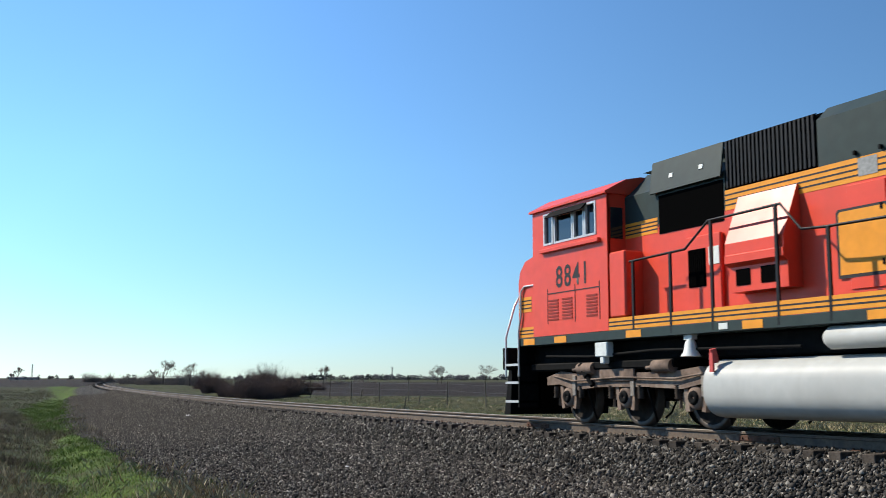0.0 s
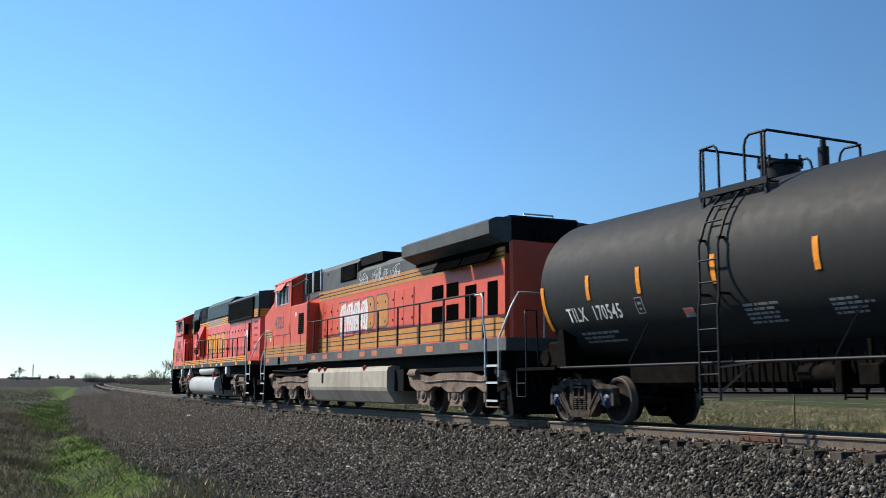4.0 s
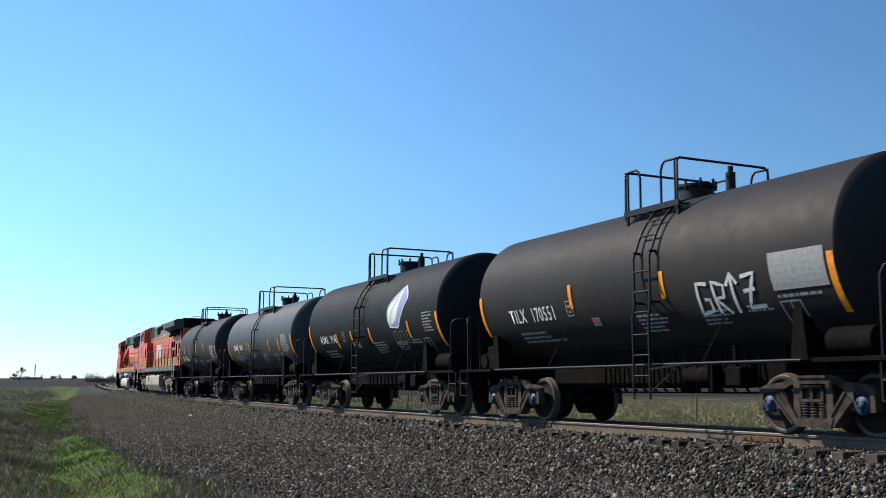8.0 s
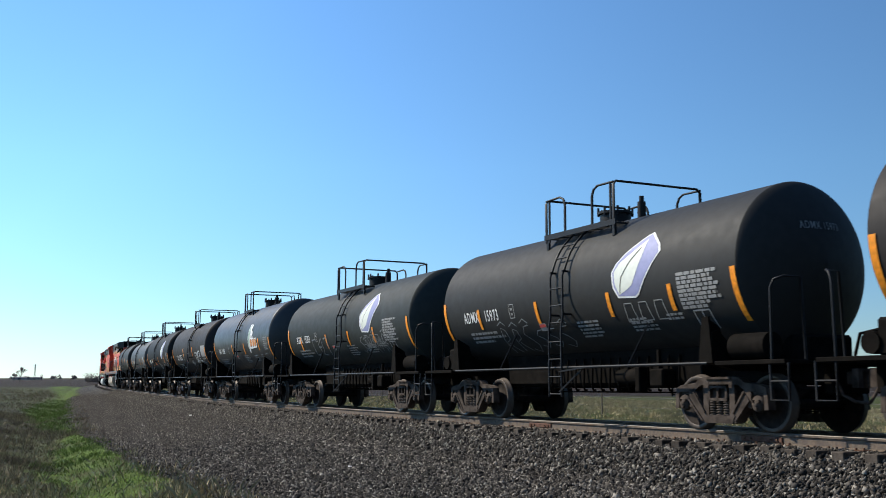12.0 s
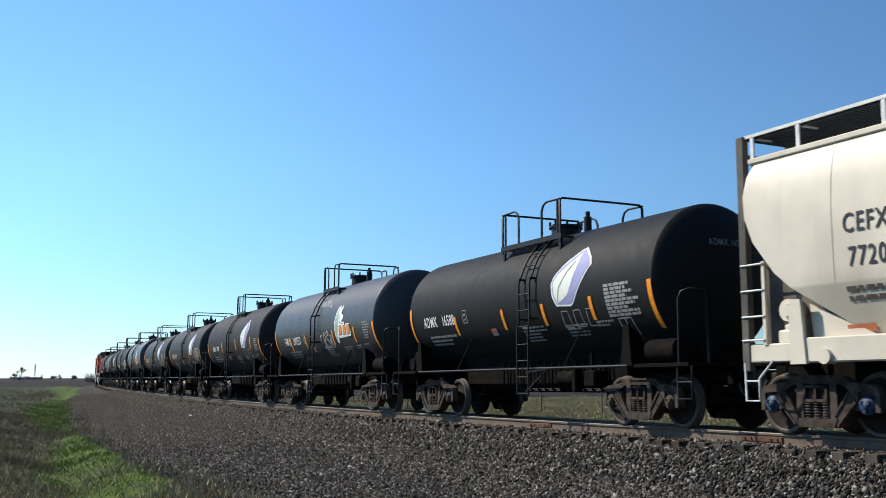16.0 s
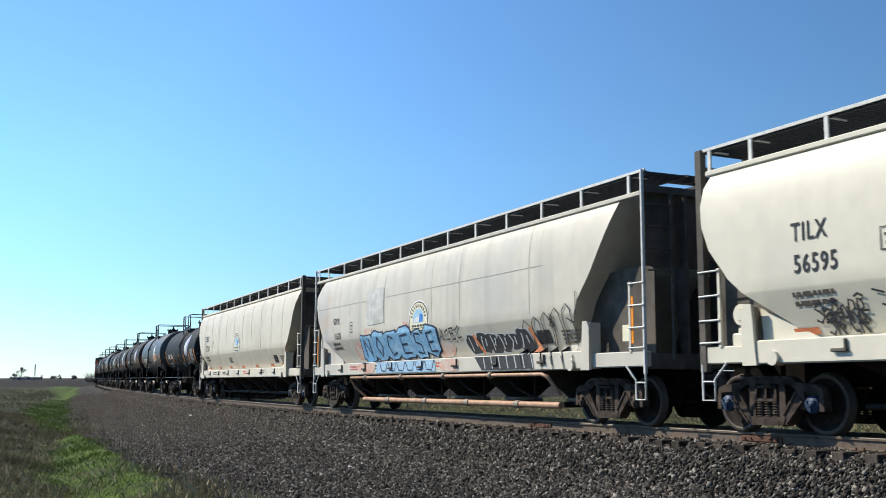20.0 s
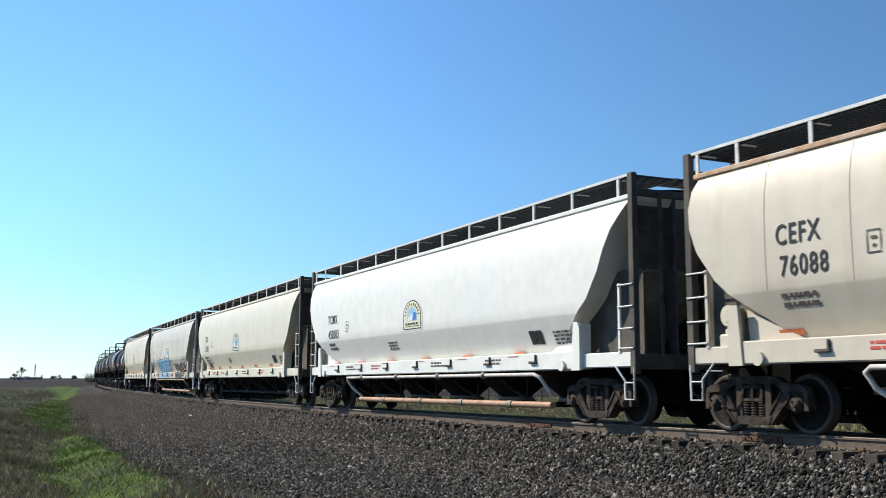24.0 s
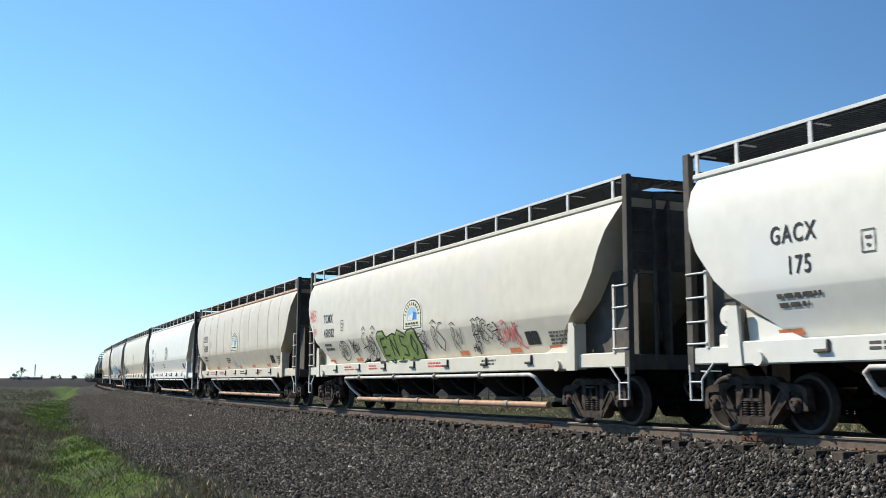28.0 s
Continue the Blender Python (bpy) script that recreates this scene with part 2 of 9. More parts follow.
def ground_z(x, y, s, d):
    r = rail_z(s)
    w = foot(s)
    far = np.hypot(x, y)
    bed = r - 0.20
    crest = np.interp(d, [1.00, 1.28, 1.62, 9.0], [0.0, 0.095, 0.23, 0.23 + 7.38 / 1.6])
    left_slope = np.where(d < 1.02, bed, np.maximum(bed - crest, np.interp(d / w, [0, 1], [LOW + 0.28, LOW + 0.02])))
    ditch = -0.28 * np.exp(-((d - w - 1.6) / 1.3) ** 2)
    left = np.where(d < w, left_slope, LOW + 0.02 + (ditch + 0.07 * lumps(x, y, 5.0)) * smooth(0, 1.5, d - w))
    left = left + (d > w) * smooth(2, 14, d - w) * (0.10 * lumps(x, y, 11.0, 3.0) + 0.12)
    right_land = -0.12 - 0.16 * np.exp(-np.maximum(s, 0) / 25.0) + 0.06 * lumps(x, y, 4.0, 9.0) - 0.2 * np.exp(-((-d - 5.0) / 1.6) ** 2)
    right = np.where(-d < 1.62, bed, np.maximum(bed - (-d - 1.62) / 1.7, right_land))
    z = np.where(d >= 0, left, right)
    away = smooth(250, 900, far)
    return z * (1 - away) + away * (-0.2 + 0.5 * smooth(1200, 4000, far))


def greenness(x, y):
    """The green tongue of grass in the ditch, 0 to 1."""
    wob = 0.32 * lumps(x, y, 1.3, 6.0) + 0.22 * lumps(x, y, 0.45, 1.0)
    ys = [17.2, 18.7, 19.9, 22.1, 26.2, 30.7, 37.0, 46.7, 63.4, 115, 226]
    right = np.interp(y, ys, [-5.0, -4.85, -5.1, -6.3, -7.9, -9.8, -12.7, -16.2, -21.9, -40.2, -79.0]) + wob
    left = np.interp(y, ys, [-6.2, -6.8, -7.5, -8.7, -10.4, -11.2, -13.5, -18.4, -25.8, -43.0, -86.0]) - wob * 1.2
    k = 1 + y / 60
    patchy = np.clip(0.8 + 0.5 * lumps(x, y, 0.8, 8.0) + 0.4 * lumps(x, y, 2.6, 2.0), 0, 1)
    return smooth(-0.15, 0.25, (right - x) / k) * smooth(-0.2, 0.35, (x - left) / k) * smooth(17.6, 19.0, y + wob) * patchy


def build_ground():
    r1 = np.geomspace(1.2, 8.0, 26)[:-1]
    r2 = np.geomspace(8.0, 70.0, 230)[:-1]
    r3 = np.geomspace(70.0, 4600.0, 110)
    rr = np.concatenate([r1, r2, r3])
    aa = np.concatenate([np.arange(-180, -32, 4.0), np.arange(-32, 32, 0.14), np.arange(32, 180, 4.0)])
    na, nr = len(aa), len(rr)
    R, A = np.meshgrid(rr, np.radians(aa), indexing="ij")
    x, y = (R * np.sin(A)).ravel(), (R * np.cos(A)).ravel()
    x, y = np.append(x, 0.0), np.append(y, 0.0)
    s, d = along(x, y)
    z = ground_z(x, y, s, d)
    near = np.hypot(x, y) < 90
    z = z + near * 0.018 * lumps(x, y, 0.21, 5.0) * (np.abs(d) > 1.7)
    i, k = np.meshgrid(np.arange(nr - 1), np.arange(na), indexing="ij")
    i, k = i.ravel(), k.ravel()
    k2 = (k + 1) % na
    quads = np.stack([i * na + k, i * na + k2, (i + 1) * na + k2, (i + 1) * na + k], 1)
    tris = np.stack([np.full(na, len(x) - 1), np.arange(na), (np.arange(na) + 1) % na], 1)[:, ::-1]
    me = bpy.data.meshes.new("ground")
    me.from_pydata(np.stack([x, y, z], 1).tolist(), [], quads.tolist() + tris.tolist())
    me.polygons.foreach_set("use_smooth", [True] * len(me.polygons))
    w = foot(s)
    edge = w + 0.30 * lumps(x, y, 1.3, 2.0) + 0.22 * lumps(x, y, 0.4, 4.0)
    gravel = np.where(d > 0, 1 - smooth(-0.12, 0.18, d - edge), 1 - smooth(2.9, 3.8, -d + 0.4 * lumps(x, y, 1.5, 1.0)))
    green = np.maximum(greenness(x, y), 0.12 * (d < -3.0) * (y < 75))
    edge_y = 70 - 0.03 * x + 2.0 * lumps(x, y, 9.0, 2.0)
    field = smooth(0, 5, y - edge_y) * (d < -11) * (x > -0.15 * y) * (1 - smooth(320, 380, y)) + smooth(190, 230, y) * (d > 0) * (1 - smooth(900, 1200, y))
    col = me.color_attributes.new("zone", "FLOAT_COLOR", "POINT")
    buf = np.stack([gravel, np.clip(green, 0, 1), np.clip(field, 0, 1), np.ones_like(x)], 1).astype(np.float32)
    col.data.foreach_set("color", buf.ravel())
    return me


def ground_material():
    m = bpy.data.materials.new("earth_and_gravel")
    m.use_nodes = True
    nt = m.node_tree
    N, L = nt.nodes, nt.links
    b = N["Principled BSDF"]
    b.inputs["Roughness"].default_value = 0.95
    b.inputs["Specular IOR Level"].default_value = 0.15
    at = N.new("ShaderNodeAttribute")
    at.attribute_name = "zone"
    sep = N.new("ShaderNodeSeparateColor")
    L.new(at.outputs["Color"], sep.inputs[0])
    co = N.new("ShaderNodeTexCoord")

    def tex(kind, scale, detail=4.0, out=None):
        t = N.new(kind)
        t.inputs["Scale"].default_value = scale
        if "Noise" in kind:
            t.inputs["Detail"].default_value = detail
        L.new(co.outputs["Object"], t.inputs["Vector"])
        return t.outputs[out or ("Fac" if "Noise" in kind else "Distance")]

    def ramp(src, stops):
        r = N.new("ShaderNodeValToRGB")
        e = r.color_ramp.elements
        while len(e) < len(stops):
            e.new(0.5)
        for el, (p, c) in zip(e, stops):
            el.position, el.color = p, (*c, 1)
        L.new(src, r.inputs[0])
        return r.outputs[0]

    def mix(fac, a, c, mode="MIX"):
        x = N.new("ShaderNodeMix")
        x.data_type, x.blend_type = "RGBA", mode
        if isinstance(fac, float):
            x.inputs["Factor"].default_value = fac
        else:
            L.new(fac, x.inputs["Factor"])
        L.new(a, x.inputs["A"])
        L.new(c, x.inputs["B"])
        return x.outputs["Result"]

    stones = N.new("ShaderNodeTexVoronoi")
    stones.inputs["Scale"].default_value = 19.0
    L.new(co.outputs["Object"], stones.inputs["Vector"])
    sc = N.new("ShaderNodeSeparateColor")
    L.new(stones.outputs["Color"], sc.inputs[0])
    gravel = ramp(sc.outputs[0], [(0.0, (0.007, 0.006, 0.005)), (0.35, (0.028, 0.025, 0.022)), (0.75, (0.062, 0.056, 0.049)), (1.0, (0.15, 0.136, 0.118))])
    dust = ramp(tex("ShaderNodeTexNoise", 0.5, 6.0), [(0.4, (0.6, 0.57, 0.53)), (0.62, (1.2, 1.15, 1.08))])
    gravel = mix(0.75, gravel, dust, "MULTIPLY")
    dry = ramp(tex("ShaderNodeTexNoise", 0.4, 11.0), [(0.3, (0.026, 0.022, 0.011)), (0.45, (0.056, 0.049, 0.022)), (0.57, (0.048, 0.060, 0.015)), (0.72, (0.115, 0.098, 0.058))])
    fine = ramp(tex("ShaderNodeTexNoise", 26.0, 5.0), [(0.3, (0.55, 0.55, 0.55)), (0.7, (1.3, 1.3, 1.3))])
    dry = mix(0.8, dry, fine, "MULTIPLY")
    green = ramp(tex("ShaderNodeTexNoise", 1.9, 7.0), [(0.3, (0.035, 0.050, 0.010)), (0.45, (0.075, 0.12, 0.015)), (0.6, (0.10, 0.155, 0.020)), (0.75, (0.13, 0.17, 0.035))])
    green = mix(0.7, green, fine, "MULTIPLY")
    soil = ramp(tex("ShaderNodeTexNoise", 0.2, 6.0), [(0.3, (0.016, 0.011, 0.008)), (0.7, (0.032, 0.022, 0.016))])
    c = mix(sep.outputs[2], dry, soil)
    c = mix(sep.outputs[1], c, green)
    c = mix(sep.outputs[0], c, gravel)
    L.new(c, b.inputs["Base Color"])
    bp = N.new("ShaderNodeBump")
    bp.inputs["Strength"].default_value, bp.inputs["Distance"].default_value = 1.0, 0.05
    inv = N.new("ShaderNodeMath")
    inv.operation = "SUBTRACT"
    inv.inputs[0].default_value = 1.0
    L.new(stones.outputs["Distance"], inv.inputs[1])
    L.new(inv.outputs[0], bp.inputs["Height"])
    L.new(bp.outputs[0], b.inputs["Normal"])
    return m


M_EARTH = ground_material()
ground = solid("ground", build_ground(), M_EARTH, "flat prairie ground with gravel shoulder, green ditch and dry grass", "ground", kind="structure")

# ---------------------------------------------------------------- rails and ties
M_RAIL = mat("rail_steel_rusty", (0.125, 0.096, 0.073), 0.8, 0.0, spots=[((0.15, 0.098, 0.068), 2.2, 0.55, 0.8), ((0.09, 0.07, 0.06), 7.0, 0.5, 0.7)], grain=0.25, scale=18)
M_RAILTOP = mat("rail_head_polished", (0.17, 0.145, 0.12), 0.5, 0.25, grain=0.12, scale=9)
M_TIE = mat("tie_wood_weathered", (0.050, 0.040, 0.032), 0.9, 0.0, spots=((0.13, 0.115, 0.095), 2.0, 0.52, 0.75), grain=0.35, scale=14, bump=0.01, vary=0.35)
M_PLATE = mat("tie_plate_rust", (0.11, 0.06, 0.04), 0.8, 0.4, grain=0.3, scale=20)


def rail_mesh(side):
    prof = [(-0.070, -0.186), (0.070, -0.186), (0.070, -0.176), (0.012, -0.158), (0.009, -0.052), (0.036, -0.040), (0.037, -0.010), (0.029, 0.0),
            (-0.029, 0.0), (-0.037, -0.010), (-0.036, -0.040), (-0.009, -0.052), (-0.012, -0.158), (-0.070, -0.176)]
    ss = np.concatenate([np.arange(-400, -20, 4.0), np.arange(-20, 90, 0.8), np.arange(90, 600, 3.0)])
    g = Geo()
    rings = []
    for s in ss:
        m = track_pose(s)
        rings.append([m @ Vector((0, side * 0.7525 + a, b)) for a, b in prof])
    n = len(prof)
    v = [p for r in rings for p in r]
    f, ms = [], []
    for i in range(len(ss) - 1):
        for k in range(n):
            f.append((i * n + k, (i + 1) * n + k, (i + 1) * n + (k + 1) % n, i * n + (k + 1) % n)[::-1])
            ms.append(1 if k in (6, 7, 8) else 0)
    g.add(v, f)
    g.m = ms
    return g


track = thing("railway_track", "single railway track with rusty rails on dark wooden ties in ballast", "railway track", kind="structure")
for side in (1, -1):
    part("rail", rail_mesh(side), [M_RAIL, M_RAILTOP], track, "rusty steel rail with a polished head")

JOINT_A, JOINT_B = 10.68, 17.48        # rail joints along the near rail


# ---------------------------------------------------------------- surfaces of the train
M_BLACK = mat("tank_paint_black", (0.027, 0.027, 0.026), 0.6, 0.0, spots=[((0.034, 0.034, 0.032), 0.5, 0.45, 0.8), ((0.026, 0.024, 0.021), 5.0, 0.6, 0.8)], grain=0.1, scale=7, streak=((0.032, 0.030, 0.027), 0.3, 3.0), spec=0.14)
M_GREENBLACK = mat("tank_paint_green_black", (0.027, 0.031, 0.0285), 0.6, 0.0, spots=((0.034, 0.037, 0.034), 0.6, 0.45, 0.8), grain=0.1, scale=6, streak=((0.032, 0.031, 0.028), 0.3, 3.0), spec=0.14)
M_BROWNBLACK = mat("tank_paint_brown_black", (0.029, 0.0255, 0.024), 0.6, 0.0, spots=((0.038, 0.033, 0.030), 0.6, 0.45, 0.8), grain=0.1, scale=6, streak=((0.032, 0.026, 0.022), 0.3, 3.0), spec=0.12)
M_GLOSSBLACK = mat("tank_paint_gloss_black", (0.033, 0.0345, 0.034), 0.46, 0.0, spots=((0.042, 0.043, 0.042), 0.6, 0.45, 0.8), grain=0.08, scale=5, streak=((0.05, 0.05, 0.048), 0.25, 3.0), spec=0.4)
M_FADEDBLACK = mat("tank_paint_faded_black", (0.042, 0.043, 0.042), 0.55, 0.0, spots=((0.052, 0.052, 0.050), 0.5, 0.45, 0.8), grain=0.1, scale=6, streak=((0.06, 0.058, 0.053), 0.35, 3.0), spec=0.3)
M_DEEPBLACK = mat("tank_paint_deep_black", (0.012, 0.0125, 0.0125), 0.62, 0.0, spots=((0.017, 0.017, 0.016), 0.6, 0.45, 0.8), grain=0.1, scale=6, streak=((0.022, 0.021, 0.020), 0.3, 3.0), spec=0.12)
# Near-black brown with slightly paler spots, for everything below the tanks.
M_FRAME = mat("underframe_near_black", (0.006, 0.005, 0.004), 0.85, 0.0, spots=((0.014, 0.011, 0.009), 4.0, 0.5, 0.8), grain=0.3, scale=9, spec=0.05)
M_PIPE = mat("handrail_black", (0.012, 0.012, 0.013), 0.5, 0.0, grain=0.15, scale=15)
M_CAST = mat("cast_steel_dusty", (0.066, 0.050, 0.040), 0.88, 0.0, spots=[((0.125, 0.095, 0.076), 3.5, 0.55, 0.8), ((0.020, 0.014, 0.010), 6.0, 0.44, 0.66)], grain=0.3, scale=12, bump=0.006)
M_WHEEL = mat("wheel_rust", (0.015, 0.011, 0.009), 0.85, 0.0, spots=((0.034, 0.023, 0.017), 5.0, 0.5, 0.8), grain=0.3, scale=10)
# Dark brown with paler spots, for the locomotives' wheels.
M_LWHEEL = mat("locomotive_wheel_dark_brown", (0.014, 0.011, 0.009), 0.85, 0.0, spots=((0.032, 0.023, 0.018), 5.0, 0.5, 0.8), grain=0.3, scale=10)
M_TREAD = mat("wheel_tread_steel", (0.075, 0.060, 0.049), 0.5, 0.3, grain=0.15, scale=12)
M_WHITE = mat("lettering_white", (0.72, 0.72, 0.70), 0.6, grain=0.1, scale=20)
M_GREY = mat("lettering_worn_grey", (0.28, 0.28, 0.27), 0.7, grain=0.2, scale=22)
M_INK = mat("lettering_black", (0.030, 0.030, 0.032), 0.6, grain=0.15, scale=22)
M_REFL = mat("reflector_orange", (0.82, 0.28, 0.025), 0.45, grain=0.2, scale=16, spots=((0.45, 0.17, 0.03), 9.0, 0.55, 0.8))
M_REFLDULL = mat("reflector_orange_faded", (0.50, 0.16, 0.07), 0.6, grain=0.2, scale=16)
M_BLUE = mat("bearing_cap_blue", (0.026, 0.046, 0.085), 0.5, grain=0.25, scale=18)
M_LOGO_BLUE = mat("logo_violet_grey", (0.27, 0.28, 0.45), 0.5, grain=0.08, scale=10)
M_LOGO_LEAF = mat("logo_pale_leaf", (0.66, 0.68, 0.60), 0.5, grain=0.06, scale=10)
M_LOGO_ORANGE = mat("logo_orange", (0.62, 0.24, 0.06), 0.5, grain=0.08, scale=10)
M_SPRAY = mat("spray_paint_white", (0.50, 0.53, 0.53), 0.7, grain=0.3, scale=25)
M_SPRAYDIM = mat("spray_paint_thin", (0.20, 0.21, 0.21), 0.7, grain=0.4, scale=25)
M_RED = mat("sign_red", (0.55, 0.09, 0.08), 0.5, grain=0.1, scale=12)


# ---------------------------------------------------------------- lettering and decals
def text_shape(body, height, squeeze=1.0):
    """Letters as flat faces: points with u to the right and v up, centred on u."""
    cu = bpy.data.curves.new("letters", "FONT")
    cu.body, cu.size, cu.align_x, cu.resolution_u = body, height / 0.72, "CENTER", 3
    cu.offset, cu.space_character = height * 0.017, 1.16
    ob = bpy.data.objects.new("letters", cu)
    scene.collection.objects.link(ob)
    bpy.context.view_layer.update()
    me = bpy.data.meshes.new_from_object(ob.evaluated_get(bpy.context.evaluated_depsgraph_get()))
    v = [(p.co.x * squeeze, p.co.y) for p in me.vertices]
    f = [tuple(p.vertices) for p in me.polygons]
    bpy.data.objects.remove(ob)
    bpy.data.meshes.remove(me)
    bpy.data.curves.remove(cu)
    return v, f


def shape_poly(pts, band=0.1):
    """A flat outline cut into level bands, so that it can follow a curved side."""
    v, f = [], []
    lo, hi = min(p[1] for p in pts), max(p[1] for p in pts)
    cuts = sorted(set([lo, hi] + [p[1] for p in pts] + list(np.arange(lo, hi, band))))

    def cross(y):
        xs = []
        for (xa, ya), (xb, yb) in zip(pts, pts[1:] + pts[:1]):
            if (ya <= y) != (yb <= y):
                xs.append(xa + (y - ya) / (yb - ya) * (xb - xa))
        return sorted(xs)
    for a, b in zip(cuts, cuts[1:]):
        if b - a < 1e-5:
            continue
        xa, xb = cross(a + 1e-6), cross(b - 1e-6)
        if len(xa) == len(xb):
            for i in range(0, len(xa) - 1, 2):
                n = len(v)
                v += [(xa[i], a), (xa[i + 1], a), (xb[i + 1], b), (xb[i], b)]
                f.append((n, n + 1, n + 2, n + 3))
    return v, f


def shape_rect(u0, u1, v0, v1, skew=0.0):
    return shape_poly([(u0, v0), (u1, v0), (u1 + skew, v1), (u0 + skew, v1)])


def shape_line(pts, w):
    """A painted stroke of width w."""
    v, f = [], []
    fine = [pts[0]]
    for a, b in zip(pts, pts[1:]):
        n = max(1, int(math.hypot(b[0] - a[0], b[1] - a[1]) / 0.12))
        fine += [(a[0] + (b[0] - a[0]) * k / n, a[1] + (b[1] - a[1]) * k / n) for k in range(1, n + 1)]
    for i, p in enumerate(fine):
        a, b = fine[max(0, i - 1)], fine[min(len(fine) - 1, i + 1)]
        l = math.hypot(b[0] - a[0], b[1] - a[1]) or 1
        nx, ny = -(b[1] - a[1]) / l * w / 2, (b[0] - a[0]) / l * w / 2
        v += [(p[0] - nx, p[1] - ny), (p[0] + nx, p[1] + ny)]
    for i in range(len(fine) - 1):
        f.append((2 * i, 2 * i + 2, 2 * i + 3, 2 * i + 1))
    return v, f


def join(*shapes):
    v, f = [], []
    for sv, sf in shapes:
        n = len(v)
        v += sv
        f += [tuple(n + k for k in q) for q in sf]
    return v, f


def moved(shape, du, dv, k=1.0):
    return [(u * k + du, w * k + dv) for u, w in shape[0]], shape[1]


def bars(rnd, rows, width, height, gap=0.45):
    """Small print that cannot be read: rows of short bars."""
    out, h = [], height / rows
    for r in range(rows):
        u = 0.0
        top = -r * h
        w_row = width * rnd.uniform(0.6, 1.0)
        while u < w_row:
            w = rnd.uniform(0.06, 0.22) * min(1, width)
            out.append(shape_rect(u, min(u + w, w_row), top - h * (1 - gap), top))
            u += w + rnd.uniform(0.02, 0.04)
    return join(*out)


def decal(name, shape, place, material, parent, label=""):
    """Lays a flat shape on a side. place(u, v) gives the point on the surface."""
    g = Geo()
    g.add([place(u, v) for u, v in shape[0]], shape[1], True)
    return part(name, g, material, parent, label)


def grow(shape_pts, d):
    cx = sum(p[0] for p in shape_pts) / len(shape_pts)
    cy = sum(p[1] for p in shape_pts) / len(shape_pts)
    return [(cx + (p[0] - cx) * (1 + d), cy + (p[1] - cy) * (1 + d)) for p in shape_pts]


# ---------------------------------------------------------------- freight truck with two wheelsets
def wheel_geo(r, rim=0.07):
    g = Geo()
    for s in (1, -1):
        y = s * 0.7525
        prof = [(-0.075, 0.12), (-0.075, r - rim - 0.03), (-0.070, r + 0.028), (-0.045, r + 0.028), (-0.035, r + 0.004), (0.062, r - 0.004), (0.068, r - 0.012),
                (0.066, r - rim), (0.030, r - rim - 0.025), (0.012, r * 0.52), (0.045, 0.17), (0.075, 0.13), (0.075, 0.0)]
        n0 = len(g.f)
        g.lathe([(s * a, q) for a, q in prof], (0, y, 0), "y", 28)
        per = 28
        for k in range(len(prof) - 1):
            if k in (2, 3, 4, 5, 6):
                for i in range(n0 + k * per, n0 + (k + 1) * per):
                    g.m[i] = 1
        if s < 0:
            for i in range(n0, len(g.f)):
                g.f[i] = g.f[i][::-1]
    g.cyl((0, -0.95, 0), (0, 0.95, 0), 0.075, 12)
    return g


def side_frame_geo(wb):
    """One cast side frame in the plane x, z, outside the wheels: arched top member, pedestals over the bearings, sloping legs down to the spring seat."""
    g = Geo()
    h = wb / 2
    y0, y1 = 0.93, 1.09
    top = [(-h - 0.22, 0.62), (-h - 0.20, 0.70), (-h - 0.08, 0.75), (-h * 0.66, 0.79), (-0.50, 0.86), (-0.34, 0.885), (0.34, 0.885), (0.50, 0.86), (h * 0.66, 0.79), (h + 0.08, 0.75), (h + 0.20, 0.70), (h + 0.22, 0.62),
           (h * 0.70, 0.655), (0.46, 0.745), (0.30, 0.76), (-0.30, 0.76), (-0.46, 0.745), (-h * 0.70, 0.655)]
    g.prism(top, y0, y1, "y")
    for s in (1, -1):
        # pedestal jaws and the roof over the bearing
        g.prism([(s * (h + 0.22), 0.64), (s * (h + 0.235), 0.36), (s * (h + 0.15), 0.36), (s * (h + 0.14), 0.64)], y0, y1, "y")
        g.prism([(s * (h - 0.14), 0.66), (s * (h - 0.145), 0.38), (s * (h - 0.235), 0.40), (s * (h - 0.30), 0.68)], y0, y1, "y")
        # sloping leg and column
        g.prism([(s * (h - 0.16), 0.50), (s * (h - 0.30), 0.665), (s * 0.335, 0.30), (s * 0.30, 0.14), (s * 0.42, 0.15)], y0 - 0.01, y1 + 0.014, "y")
        g.prism([(s * 0.245, 0.80), (s * 0.375, 0.80), (s * 0.385, 0.22), (s * 0.255, 0.22)], y0, y1 + 0.006, "y")
        # raised rim along leg and top
        g.bar((s * (h - 0.16), y1 + 0.022, 0.51), (s * 0.40, y1 + 0.022, 0.17), 0.03, 0.035, (0, 1, 0))
        g.bar((s * (h - 0.28), y1 + 0.022, 0.635), (s * 0.34, y1 + 0.022, 0.295), 0.03, 0.03, (0, 1, 0))
    g.prism([(-0.39, 0.26), (0.39, 0.26), (0.33, 0.13), (-0.33, 0.13)], y0 - 0.03, y1 + 0.03, "y")
    g.box(-0.30, 0.30, y1, y1 + 0.03, 0.845, 0.88)
    return g


def bolster_end_geo():
    """The bolster's end between the frame's columns, with two cast pockets."""
    g = Geo()
    g.box(-0.225, 0.225, 0.96, 1.06, 0.50, 0.735, 0.015)
    for x in (-0.225, -0.02, 0.185):
        g.box(x, x + 0.04, 1.06, 1.125, 0.50, 0.735)
    g.box(-0.225, 0.225, 1.06, 1.125, 0.495, 0.54)
    g.box(-0.225, 0.225, 1.06, 1.125, 0.695, 0.74)
    return g


